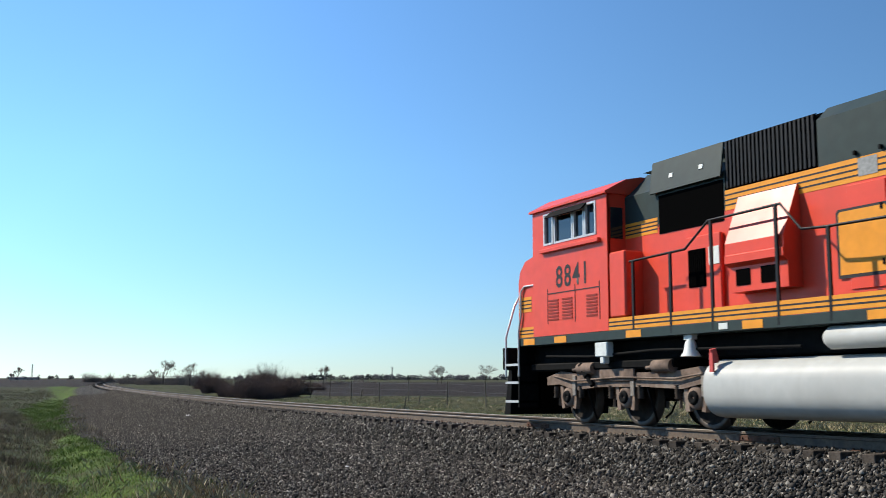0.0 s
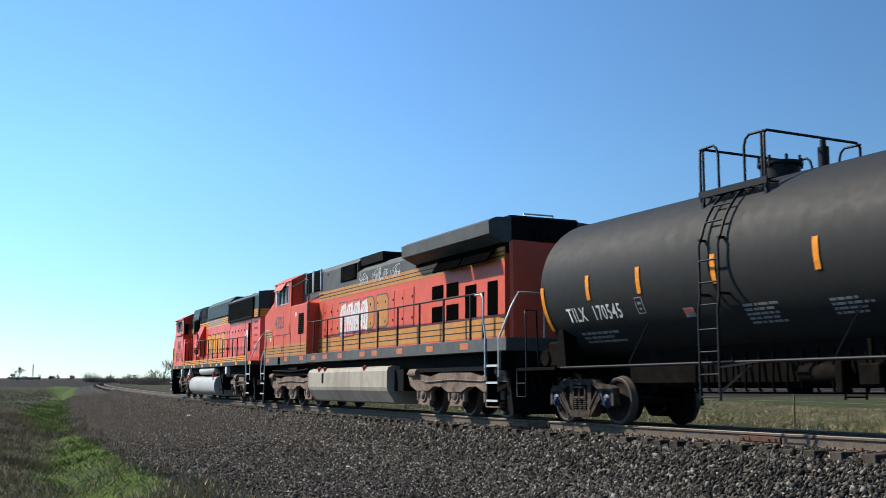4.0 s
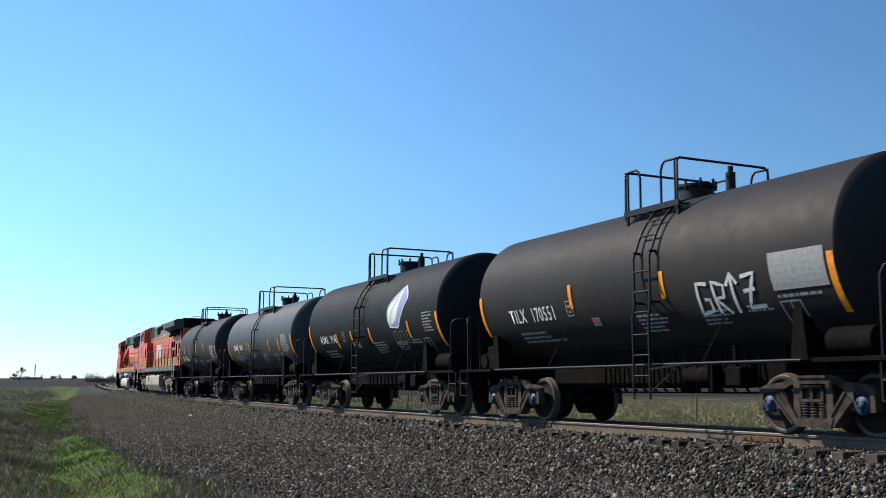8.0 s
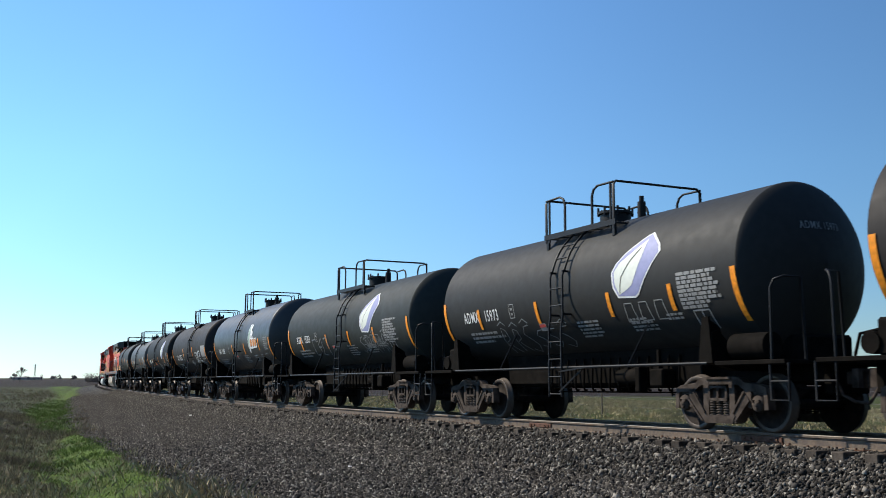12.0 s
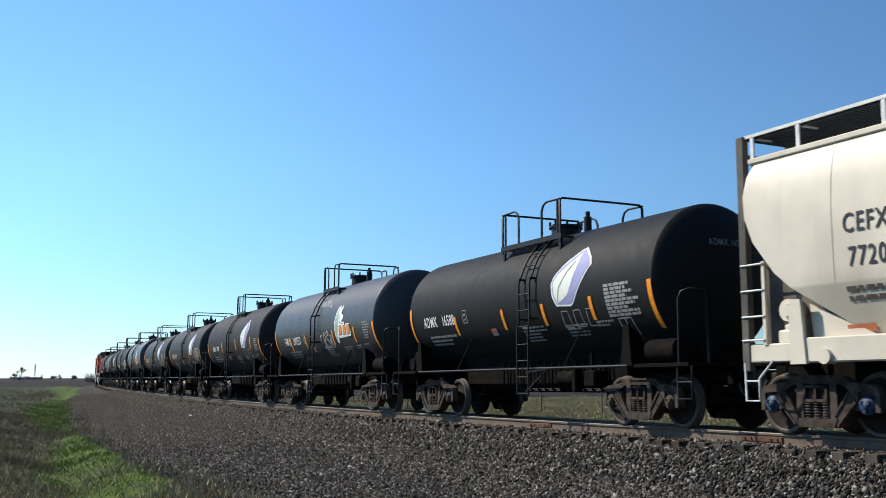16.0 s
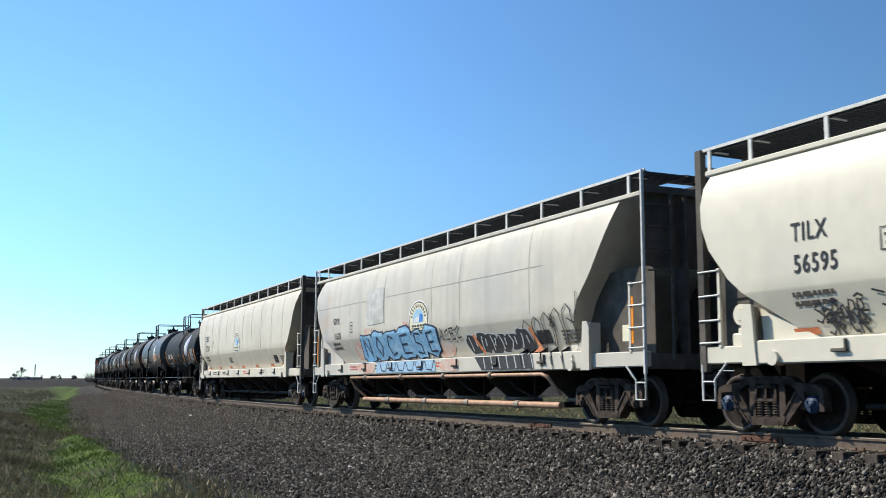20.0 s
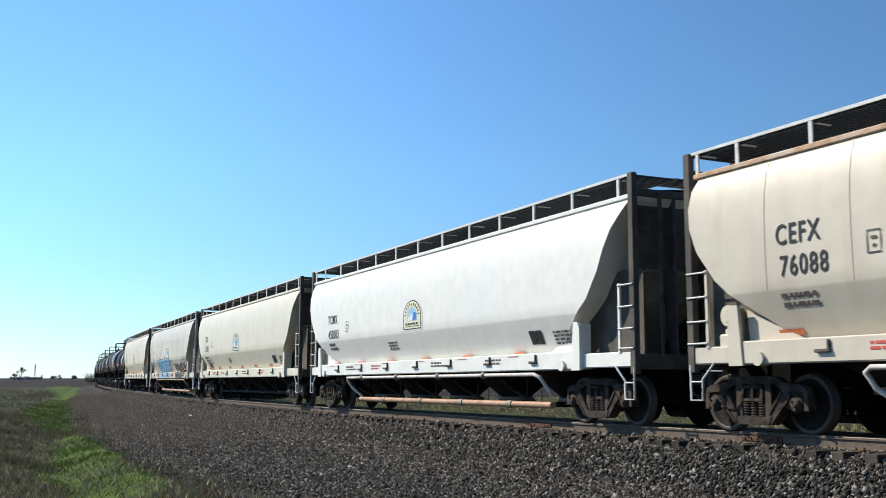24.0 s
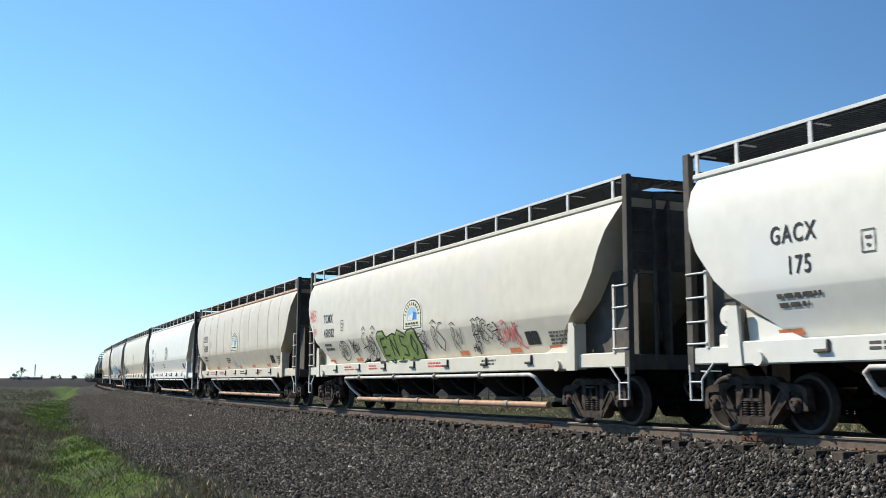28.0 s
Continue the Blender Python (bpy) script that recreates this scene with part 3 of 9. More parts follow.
def spring_geo():
    g = Geo()
    for x in (-0.18, 0.0, 0.18):
        prof = []
        for k in range(6):
            z = 0.25 + k * 0.041
            prof += [(z, 0.050), (z + 0.008, 0.075), (z + 0.024, 0.078), (z + 0.033, 0.050)]
        g.lathe(prof, (x * 0.92, 1.05, 0), "z", 12)
    return g


WB = 1.78
ME_WHEEL = wheel_geo(0.457).mesh("wheelset")
ME_SIDE = side_frame_geo(WB).mesh("side_frame")
ME_SPRING = spring_geo().mesh("spring_nest")
ME_BOLSTER = bolster_end_geo().mesh("bolster_end")


def cap_mesh():
    g = Geo()
    g.lathe([(0.0, 0.135), (0.05, 0.135), (0.07, 0.12), (0.075, 0.05), (0.10, 0.045), (0.10, 0.0)], (0, 0, 0), "y", 16)
    for k in range(3):
        a = k * 2 * math.pi / 3 + 0.5
        g.cyl((0.075 * math.cos(a), 0.07, 0.075 * math.sin(a)), (0.075 * math.cos(a), 0.115, 0.075 * math.sin(a)), 0.026, 6)
    return g.mesh("bearing_cap")


ME_CAP = cap_mesh()


def adapter_mesh():
    return Geo().box(-0.13, 0.13, 0.90, 1.06, 0.585, 0.66, 0.015).mesh("bearing_adapter")


ME_ADAPT = adapter_mesh()


def freight_truck(car, x):
    g = Geo()
    g.box(-0.20, 0.20, -1.02, 1.02, 0.44, 0.72, 0.03)
    g.box(-0.27, 0.27, -0.25, 0.25, 0.70, 0.80, 0.02)
    for y in (0.55, -0.55):
        g.box(-0.16, 0.16, y - 0.1, y + 0.1, 0.70, 0.78, 0.01)
    for s in (1, -1):
        g.box(s * 0.36, s * 0.44, -0.80, 0.80, 0.36, 0.44)
        g.bar((s * 0.40, 0.0, 0.42), (s * 0.40, 0.0, 0.75), 0.05, 0.06, (1, 0, 0))
    t = part("truck", g, M_CAST, car, "dusty cast steel freight truck", pose(x, 0, 0))
    for s in (1, -1):
        part("side_frame", ME_SIDE, M_CAST, t, "", pose(0, 0, 0) if s > 0 else pose(0, 0, 0, 0, 0, 180))
        part("spring_nest", ME_SPRING, M_CAST, t, "", pose(0, 0, 0) if s > 0 else pose(0, 0, 0, 0, 0, 180))
        part("bolster_end", ME_BOLSTER, M_CAST, t, "", pose(0, 0, 0) if s > 0 else pose(0, 0, 0, 0, 0, 180))
        w = part("wheelset", ME_WHEEL, [M_WHEEL, M_TREAD], t, "rusty steel wheels on one axle", pose(s * WB / 2, 0, 0.457))
        for q in (1, -1):
            part("bearing_cap", ME_CAP, M_CAST, t, "", pose(s * WB / 2, 1.03 * q, 0.457, 0, 0, 0 if q > 0 else 180))
        part("bearing_adapter", ME_ADAPT, M_CAST, t, "", pose(s * WB / 2, 0, 0))
        part("brake_beam", Geo().bar((s * 0.40, 0.86, 0.40), (s * 0.40, -0.86, 0.40), 0.07, 0.09).bar((s * 0.38, 0.80, 0.43), (s * 0.42, 0.80, 0.26), 0.10, 0.05), M_CAST, t)
    return t


def coupler_geo(x, z=0.86):
    s = 1 if x > 0 else -1
    g = Geo()
    g.box(x - s * 0.55, x - s * 0.16, -0.09, 0.09, z - 0.10, z + 0.10, 0.02)
    g.prism([(x - s * 0.18, -0.16), (x - s * 0.02, -0.17), (x + s * 0.05, -0.10), (x + s * 0.0, -0.02), (x - s * 0.06, 0.02), (x + s * 0.04, 0.10), (x + s * 0.02, 0.17), (x - s * 0.14, 0.14)], z - 0.15, z + 0.14, "z")
    g.tube([(x - s * 0.30, 0.28, z - 0.05), (x - s * 0.18, 0.30, z - 0.25), (x - s * 0.02, 0.22, z - 0.36), (x + s * 0.12, 0.08, z - 0.38)], 0.025, 6)
    return g


# ---------------------------------------------------------------- tank cars
RT, ZT = 1.46, 2.75                    # radius and height of the tank's axis
HALF_T = 6.50


def tank_place(x0, v0, out=0.012):
    """On the left side of a tank: u runs towards the rear, v up the round of the shell from the height v0."""
    a0 = math.asin(max(-1, min(1, (v0 - ZT) / RT)))

    def put(u, v):
        a = a0 + v / RT
        return (x0 - u, (RT + out) * math.cos(a), ZT + (RT + out) * math.sin(a))
    return put


def tank_shell_geo():
    g = Geo()
    cyl = [(x, RT) for x in np.linspace(-5.30, 5.30, 9)]
    g.lathe(cyl, (0, 0, ZT), "x", 96)
    return g


def tank_head_geo(s):
    g = Geo()
    prof = [(5.30 + 0.56 * t * t, RT * (1 - (t * t) ** 1.35) ** 0.66) for t in np.linspace(0, 0.9999, 26)]
    g.lathe([(p[0] * s, p[1]) for p in prof], (0, 0, ZT), "x", 96)
    if s < 0:
        g.f = [q[::-1] for q in g.f]
    return g


def on_shell(y, up=0.0):
    return ZT + math.sqrt(max(0, (RT + up) ** 2 - y * y))


def build_tank_car():
    car = thing("tank_car", "matte black railway tank car with ladder and top platform", "tank car", "tank cars of the train")
    part("shell", tank_shell_geo(), M_BLACK, car)
    for s in (1, -1):
        part("tank_head", tank_head_geo(s), M_BLACK, car, "domed end of the tank")
        freight_truck(car, s * 4.45)
        g = Geo().box(s * 3.4, s * 6.12, -0.26, 0.26, 0.80, 1.12, 0.02)
        g.box(s * 6.05, s * 6.22, -0.40, 0.40, 0.62, 1.16, 0.02)
        g.box(s * 4.72, s * 5.85, -0.5, 0.5, 1.10, 1.55, 0.05)
        part("draft_sill", g, M_FRAME, car)
        part("coupler", coupler_geo(s * HALF_T), M_CAST, car, "rusty knuckle coupler")
        # saddle over the truck
        g = Geo()
        g.prism([(-1.42, 1.10), (-1.42, 1.60), (-1.30, 1.64), (-1.05, 1.42), (-0.6, 1.36), (0.6, 1.36), (1.05, 1.42), (1.30, 1.64), (1.42, 1.60), (1.42, 1.10), (0.9, 0.98), (-0.9, 0.98)], s * 4.56, s * 4.72, "x")
        part("saddle", g, M_FRAME, car, "black saddle plate carrying the tank")
        for q in (1, -1):
            g = Geo()
            g.prism([(s * 4.40, 1.10), (s * 4.74, 1.10), (s * 4.66, 1.86), (s * 4.50, 1.86)], q * 1.41, q * 1.45, "y")
            g.prism([(q * 1.41, 1.10), (q * 1.41, 1.86), (q * 1.12, 1.70), (q * 0.95, 1.10)], s * 4.50, s * 4.56, "x")
            part("saddle_post", g, M_FRAME, car)
        # end platform
        g = Geo()
        g.box(s * 4.80, s * 6.34, 1.02, 1.46, 1.06, 1.13, 0.008)
        g.box(s * 4.80, s * 6.34, -1.46, -1.02, 1.06, 1.13, 0.008)
        g.box(s * 5.98, s * 6.34, -1.02, 1.02, 1.07, 1.12, 0.008)
        part("end_platform", g, M_FRAME, car)
        for q in (1, -1):
            g = Geo().tube([(s * 6.02, q * 1.40, 1.12), (s * 6.04, q * 1.40, 2.22), (s * 6.10, q * 1.38, 2.34), (s * 6.22, q * 1.30, 2.38), (s * 6.26, q * 1.0, 2.38), (s * 6.26, q * 0.95, 1.12)], 0.021)
            part("grab_rail", g, M_PIPE, car)
            g = Geo().tube([(s * 6.0, q * 1.42, 1.08), (s * 6.0, q * 1.42, 0.52), (s * 6.38, q * 1.42, 0.52), (s * 6.38, q * 1.42, 1.08)], 0.020)
            g.tube([(s * 6.0, q * 1.42, 0.80), (s * 6.38, q * 1.42, 0.80)], 0.016)
            part("sill_step", g, M_PIPE, car)
    # side rails and their stays
    for q in (1, -1):
        part("side_rail", Geo().tube([(-4.60, q * 1.44, 1.10), (4.60, q * 1.44, 1.10)], 0.028, 8), M_PIPE, car)
        for x in (2.4, -2.4):
            part("rail_stay", Geo().bar((x, q * 1.42, 1.10), (x - 0.35, q * 1.20, 1.86), 0.05, 0.02), M_PIPE, car)
        # ladder
        for x in (0.0, 0.46):
            pts = [(x, q * 1.60, 0.50), (x, q * 1.60, 1.95), (x, q * (RT + 0.10), 2.15), (x, q * (RT + 0.10), ZT + 0.25)]
            for a in np.linspace(0.30, 1.0, 8):
                pts.append((x, q * (RT + 0.085) * math.cos(a), ZT + (RT + 0.085) * math.sin(a)))
            part("ladder_rail", Geo().tube(pts, 0.024), M_PIPE, car)
            for z in (2.2, 3.1):
                part("ladder_bracket", Geo().bar((x, q * (RT + 0.10), z), (x, q * (RT - 0.12), z), 0.04, 0.04), M_PIPE, car)
        for z in np.arange(0.55, 1.95, 0.36):
            part("rung", Geo().cyl((0, q * 1.60, z), (0.46, q * 1.60, z), 0.017, 6), M_PIPE, car)
        for z in np.arange(2.03, ZT + 0.35, 0.36):
            part("rung", Geo().cyl((0, q * (RT + 0.11), z), (0.46, q * (RT + 0.11), z), 0.017, 6), M_PIPE, car)
        for a in np.arange(0.44, 0.98, 0.22):
            y, z = q * (RT + 0.085) * math.cos(a), ZT + (RT + 0.085) * math.sin(a)
            part("rung", Geo().cyl((0, y, z), (0.46, y, z), 0.017, 6), M_PIPE, car)
        part("ladder_brace", Geo().bar((0.0, q * 1.60, 1.02), (-0.75, q * 1.44, 1.10), 0.03, 0.03).bar((0.0, q * 1.60, 0.62), (-0.55, q * 1.40, 1.08), 0.03, 0.03), M_PIPE, car)
        # walkway grating beside the dome
        g = Geo()
        for y in np.arange(0.74, 1.06, 0.06):
            g.box(-0.98, 0.60, q * y, q * (y + 0.022), 3.955, 3.995)
        for x in np.arange(-0.98, 0.62, 0.26):
            g.box(x, x + 0.03, q * 0.72, q * 1.08, 3.945, 3.97)
        g.box(-1.0, 0.62, q * 1.06, q * 1.09, 3.92, 4.03)
        for x in (-0.95, 0.55):
            g.bar((x, q * 1.05, 3.95), (x, q * 1.05, on_shell(1.05) - 0.06), 0.05, 0.05)
        part("walkway", g, M_PIPE, car, "black steel grating walkway on the tank top")
    for x, e in ((0.58, 1), (-0.96, -1)):
        pts = [(x, 1.07, 3.86), (x, 1.07, 4.72), (x, 1.02, 4.79), (x, -0.98, 4.79), (x, -1.06, 4.72), (x, -1.07, 3.86)]
        part("safety_rail", Geo().tube(pts, 0.024, 8), M_PIPE, car)
        part("rail_post", Geo().tube([(x - e * 0.07, 1.06, 3.86), (x - e * 0.07, 1.06, 4.77)], 0.022), M_PIPE, car)
    for q in (1, -1):
        for x, e in ((0.58, 1), (-0.96, -1)):
            pts = [(x, q * 1.07, 4.77), (x - e * 0.34, q * 1.07, 4.78), (x - e * 0.42, q * 1.07, 4.72), (x - e * 0.46, q * 1.07, 4.60), (x - e * 0.46, q * 1.07, 3.95)]
            part("hand_hold", Geo().tube(pts, 0.023), M_PIPE, car)
    g = Geo().cyl((-0.2, 0, 4.2), (-0.2, 0, 4.44), 0.33, 24).cyl((-0.2, 0, 4.44), (-0.2, 0, 4.49), 0.38, 24)
    for k in range(8):
        a = k * math.pi / 4 + 0.3
        g.cyl((-0.2 + 0.36 * math.cos(a), 0.36 * math.sin(a), 4.40), (-0.2 + 0.36 * math.cos(a), 0.36 * math.sin(a), 4.58), 0.026, 6)
    part("manway", g, M_PIPE, car, "bolted manway cover on the tank top")
    g = Geo().cyl((-1.25, 0.1, 4.22), (-1.25, 0.1, 4.54), 0.09, 10).cyl((-1.25, 0.1, 4.54), (-1.25, 0.1, 4.66), 0.05, 8)
    part("safety_valve", g, M_PIPE, car)
    part("vent_valve", Geo().cyl((0.32, -0.2, 4.22), (0.32, -0.2, 4.48), 0.07, 10).bar((0.22, -0.2, 4.50), (0.42, -0.2, 4.50), 0.03, 0.04), M_PIPE, car)
    # under the belly: outlet, pipes, brake gear
    g = Geo().lathe([(1.40, 0.30), (1.18, 0.28), (1.10, 0.16), (0.72, 0.14), (0.70, 0.19), (0.62, 0.19), (0.62, 0.0)], (-0.35, 0, 0), "z", 16)
    part("bottom_outlet", g, M_FRAME, car)
    part("belly_beam", Geo().prism([(-0.62, 1.44), (0.62, 1.44), (0.58, 0.80), (0.50, 0.74), (-0.50, 0.74), (-0.58, 0.80)], -3.45, 3.45, "x"), M_FRAME, car, "black beam and heater box under the tank")
    for x in np.arange(-2.9, 1.6, 0.31):
        part("heater_pipe", Geo().tube([(x, 0.64, 1.3), (x, 0.66, 0.72), (x + 0.05, 0.60, 0.66), (x + 0.12, 0.5, 0.66)], 0.022, 6), M_FRAME, car)
    g = Geo().cyl((-1.9, 0.55, 0.92), (-1.0, 0.55, 0.92), 0.17, 14)
    part("air_reservoir", g, M_FRAME, car)
    part("brake_gear", Geo().box(5.10, 5.52, 0.62, 1.16, 1.13, 1.66, 0.04).cyl((5.60, 0.70, 1.32), (5.60, 1.20, 1.32), 0.16, 12).cyl((5.31, 0.9, 1.6), (5.31, 0.9, 1.82), 0.09, 10).tube([(5.5, 1.1, 1.5), (5.8, 1.15, 1.45), (5.95, 1.1, 1.15)], 0.025, 6), M_FRAME, car, "black brake valve and fittings")
    part("end_reservoir", Geo().cyl((-4.95, 1.12, 1.36), (-5.75, 1.12, 1.36), 0.21, 16), M_FRAME, car, "black air tank on the end platform")
    g = Geo().tube([(-4.3, 0.35, 0.80), (-2.2, 0.42, 0.72), (1.8, 0.42, 0.72), (4.3, 0.35, 0.80)], 0.025, 6)
    g.tube([(-3.2, -0.2, 0.62), (3.2, -0.2, 0.62)], 0.018, 6)
    part("brake_pipe", g, M_FRAME, car)
    part("brake_valve", Geo().box(-2.75, -2.35, 0.62, 0.92, 0.72, 1.05, 0.03).bar((-2.5, 0.8, 1.02), (-2.5, 0.8, 1.4), 0.06, 0.06), M_FRAME, car)
    part("slack_lever", Geo().box(-2.1, -1.95, 0.75, 0.95, 0.62, 1.1, 0.02), M_FRAME, car)
    for x in (0.9, 1.25, -1.3, -3.1):
        part("pipe_drop", Geo().bar((x, 0.5, 1.42), (x, 0.5, 0.70), 0.03, 0.03), M_FRAME, car)
    return car


def tank_marks(car, seed, marks, number, size=0.30, narrow=0.66, gap_at=None, num_v=2.33, num_x=3.0, table=True, logo="", tilt=0.0, end_text=True, orange=((2.6, 2.16), (1.22, 2.2), (-0.38, 2.22), (-3.32, 2.26))):
    """Paint marks of one tank: its letters, orange strips, small print and emblem."""
    rnd = random.Random(seed)
    left, right = text_shape(marks, size, narrow), text_shape(number, size, narrow)
    wl, wr = (max(p[0] for p in s[0]) - min(p[0] for p in s[0]) for s in (left, right))
    gap = size * (0.9 if gap_at is None else 1.2)
    decal("car_mark", moved(left, -(wr + gap) / 2, 0), tank_place(num_x, num_v - size / 2), M_WHITE, car, "white reporting letters")
    decal("car_number", moved(right, (wl + gap) / 2, 0), tank_place(num_x, num_v - size / 2), M_WHITE, car, "white car number")
    for x, z in orange:
        decal("reflector", shape_rect(-0.055, 0.055, -0.24, 0.24), tank_place(x, z, 0.016), M_REFL, car, "orange reflective strip")
    far = 0.42 if number == "15303" else 0.0
    for x, z in ((5.24 + far, 2.34), (-5.24 - far, 2.22)):
        decal("reflector", shape_rect(-0.06, 0.06, -0.52, 0.42), tank_place(x, z, 0.016), M_REFL, car, "orange reflective strip")
    decal("small_print", bars(rnd, 3, 1.6, 0.34), tank_place(num_x + 0.75, num_v - 0.36), M_GREY, car)
    decal("small_print", bars(rnd, 5, 1.0, 0.42), tank_place(-0.45, 2.02), M_GREY, car)
    decal("small_print", bars(rnd, 4, 0.8, 0.32), tank_place(-2.2, 1.98), M_GREY, car)
    decal("small_print", bars(rnd, 2, 0.6, 0.16), tank_place(-3.3, 2.0), M_GREY, car)
    if table == "white":
        decal("notice_panel", shape_rect(-0.55, 0.55, -0.28, 0.30), tank_place(-4.57, 2.43), M_GREY, car, "worn white notice panel")
        decal("small_print", bars(rnd, 1, 0.9, 0.09), tank_place(-4.05, 2.1), M_GREY, car)
    elif table:
        decal("notice_table", moved(bars(rnd, 9, 1.05, 0.66, 0.25), -0.5, 0.3), tank_place(-4.32, 2.36), M_GREY, car, "worn white table of data")
    else:
        decal("small_print", bars(rnd, 7, 0.62, 0.55, 0.5), tank_place(-4.35, 2.66), M_GREY, car)
    o = [shape_line([(-0.2, -0.2), (0.2, -0.2), (0.2, 0.17), (-0.2, 0.17), (-0.2, -0.22)], 0.035), shape_line([(0, -0.2), (0, 0.17)], 0.03)]
    decal("inspection_box", join(*o), tank_place(-4.25, 1.86), M_GREY, car)
    o = [shape_line([(-0.1, -0.15), (0.1, -0.15), (0.1, 0.15), (-0.1, 0.15), (-0.1, -0.16)], 0.022), shape_rect(-0.05, 0.05, 0.02, 0.07), shape_rect(-0.03, 0.03, -0.09, -0.04)]
    decal("plate_mark", join(*o), tank_place(num_x - 1.5, num_v + 0.02), M_GREY, car)
    decal("warning_sign", shape_rect(-0.13, 0.13, -0.09, 0.09), tank_place(0.85, 1.98), M_GREY, car)
    decal("warning_stripe", join(shape_rect(-0.12, 0.12, 0.0, 0.07)), tank_place(0.85, 1.98, 0.018), M_RED, car)
    if end_text:
        v, f = text_shape(marks + " " + number, 0.13, 0.72)
        g = Geo()
        g.add([(-5.30 - (0.52 if number == "15303" else 0.0) - 0.56 * (1 - (math.hypot(u, 3.25 + w - ZT) / RT) ** (1 / 0.66)) ** (1 / 1.35) - 0.014, -u, 3.25 + w) for u, w in v], f)
        part("end_number", g, M_SPRAYDIM, car)
    if logo == "leaf":
        body = [(-0.50, -0.55), (-0.62, -0.36), (-0.66, -0.10), (-0.55, 0.05), (-0.30, 0.24), (0.20, 0.52), (0.33, 0.56), (0.62, 0.30), (0.68, 0.16), (0.50, -0.05), (0.10, -0.53), (0.0, -0.58)]
        X, Z = -2.62, 2.94
        decal("emblem_border", shape_poly(grow(body, 0.07)), tank_place(X, Z, 0.010), M_WHITE, car, "white edge of a leaf emblem")
        decal("emblem_field", shape_poly(body), tank_place(X, Z, 0.014), M_LOGO_BLUE, car, "violet-grey field of a leaf emblem")
        leaf = [(-0.47, -0.53), (-0.58, -0.32), (-0.61, -0.10), (-0.46, 0.06), (-0.10, 0.24), (0.28, 0.46), (0.22, 0.16), (0.08, -0.16), (-0.06, -0.38), (-0.24, -0.46)]
        decal("emblem_leaf", shape_poly(leaf), tank_place(X, Z, 0.018), M_LOGO_LEAF, car, "pale leaf of the emblem")
        decal("emblem_vein", shape_line([(-0.44, -0.50), (-0.38, -0.22), (-0.16, 0.04), (0.14, 0.30)], 0.022), tank_place(X, Z, 0.022), M_GREENBLACK, car)
        boxes = [shape_line([(u - 0.15, -0.18), (u - 0.10, 0.18), (u + 0.12, 0.18), (u + 0.16, -0.18), (u - 0.15, -0.18)], 0.022) for u in (-0.44, 0.0, 0.46)]
        for box in boxes:
            decal("emblem_block", box, tank_place(-2.75, 2.08), M_GREY, car, "outlined block below the emblem")
    if logo == "corn":
        X, Z = EMBLEM_AT
        body = [(-0.62, -0.60), (-0.72, -0.30), (-0.70, 0.02), (-0.58, 0.34), (-0.44, 0.56), (-0.26, 0.60), (-0.20, 0.46), (-0.02, 0.62), (0.02, 0.52), (-0.08, 0.34), (0.16, 0.24), (0.12, 0.14), (-0.04, 0.06), (0.24, 0.04),
                (0.28, -0.06), (0.46, -0.02), (0.74, -0.02), (0.80, -0.30), (0.76, -0.42), (-0.30, -0.46), (-0.40, -0.40), (-0.50, -0.62)]
        decal("emblem_field", shape_poly(body), tank_place(X, Z, 0.014), M_WHITE, car, "white field of an emblem")
        green = bpy.data.materials.get("logo_green") or mat("logo_green", (0.33, 0.42, 0.34), 0.5, grain=0.25, scale=14)
        for pts in ([(-0.62, -0.50), (-0.66, -0.10), (-0.58, 0.22), (-0.46, 0.44), (-0.42, 0.20), (-0.50, -0.20), (-0.56, -0.52)], [(-0.44, 0.10), (-0.40, 0.46), (-0.30, 0.52), (-0.30, 0.20), (-0.36, -0.10), (-0.44, -0.34)]):
            decal("emblem_leaf", shape_poly(pts), tank_place(X, Z, 0.018), green, car, "grey-green leaf of the emblem")
        decal("emblem_line", shape_line([(-0.24, 0.30), (-0.22, 0.06), (0.02, 0.0), (0.2, 0.0)], 0.022), tank_place(X, Z, 0.020), M_INK, car)
        for u in (-0.30, 0.10, 0.46):
            block = [(u, -0.36), (u + 0.24, -0.34), (u + 0.29, -0.28), (u + 0.29, -0.12), (u + 0.24, -0.06), (u + 0.04, -0.08)]
            decal("emblem_block_edge", shape_poly(grow(block, 0.10)), tank_place(X, Z, 0.018), M_INK, car)
            decal("emblem_block", shape_poly(block), tank_place(X, Z, 0.022), M_LOGO_ORANGE, car, "orange block of the emblem")
    return car


EMBLEM_AT = (-2.5, 2.70)


def scrawl(car, strokes, x, z, k, w, material, label="", out=0.02):
    global RT, ZT
    RT = SLIM.get(TANKS[tank_cars.index(car)][1], 1.46)
    ZT = RT + 1.29
    return decal("spray_writing", join(*[shape_line([(u * k, v * k) for u, v in st], w) for st in strokes]), tank_place(x, z, out), material, car, label)


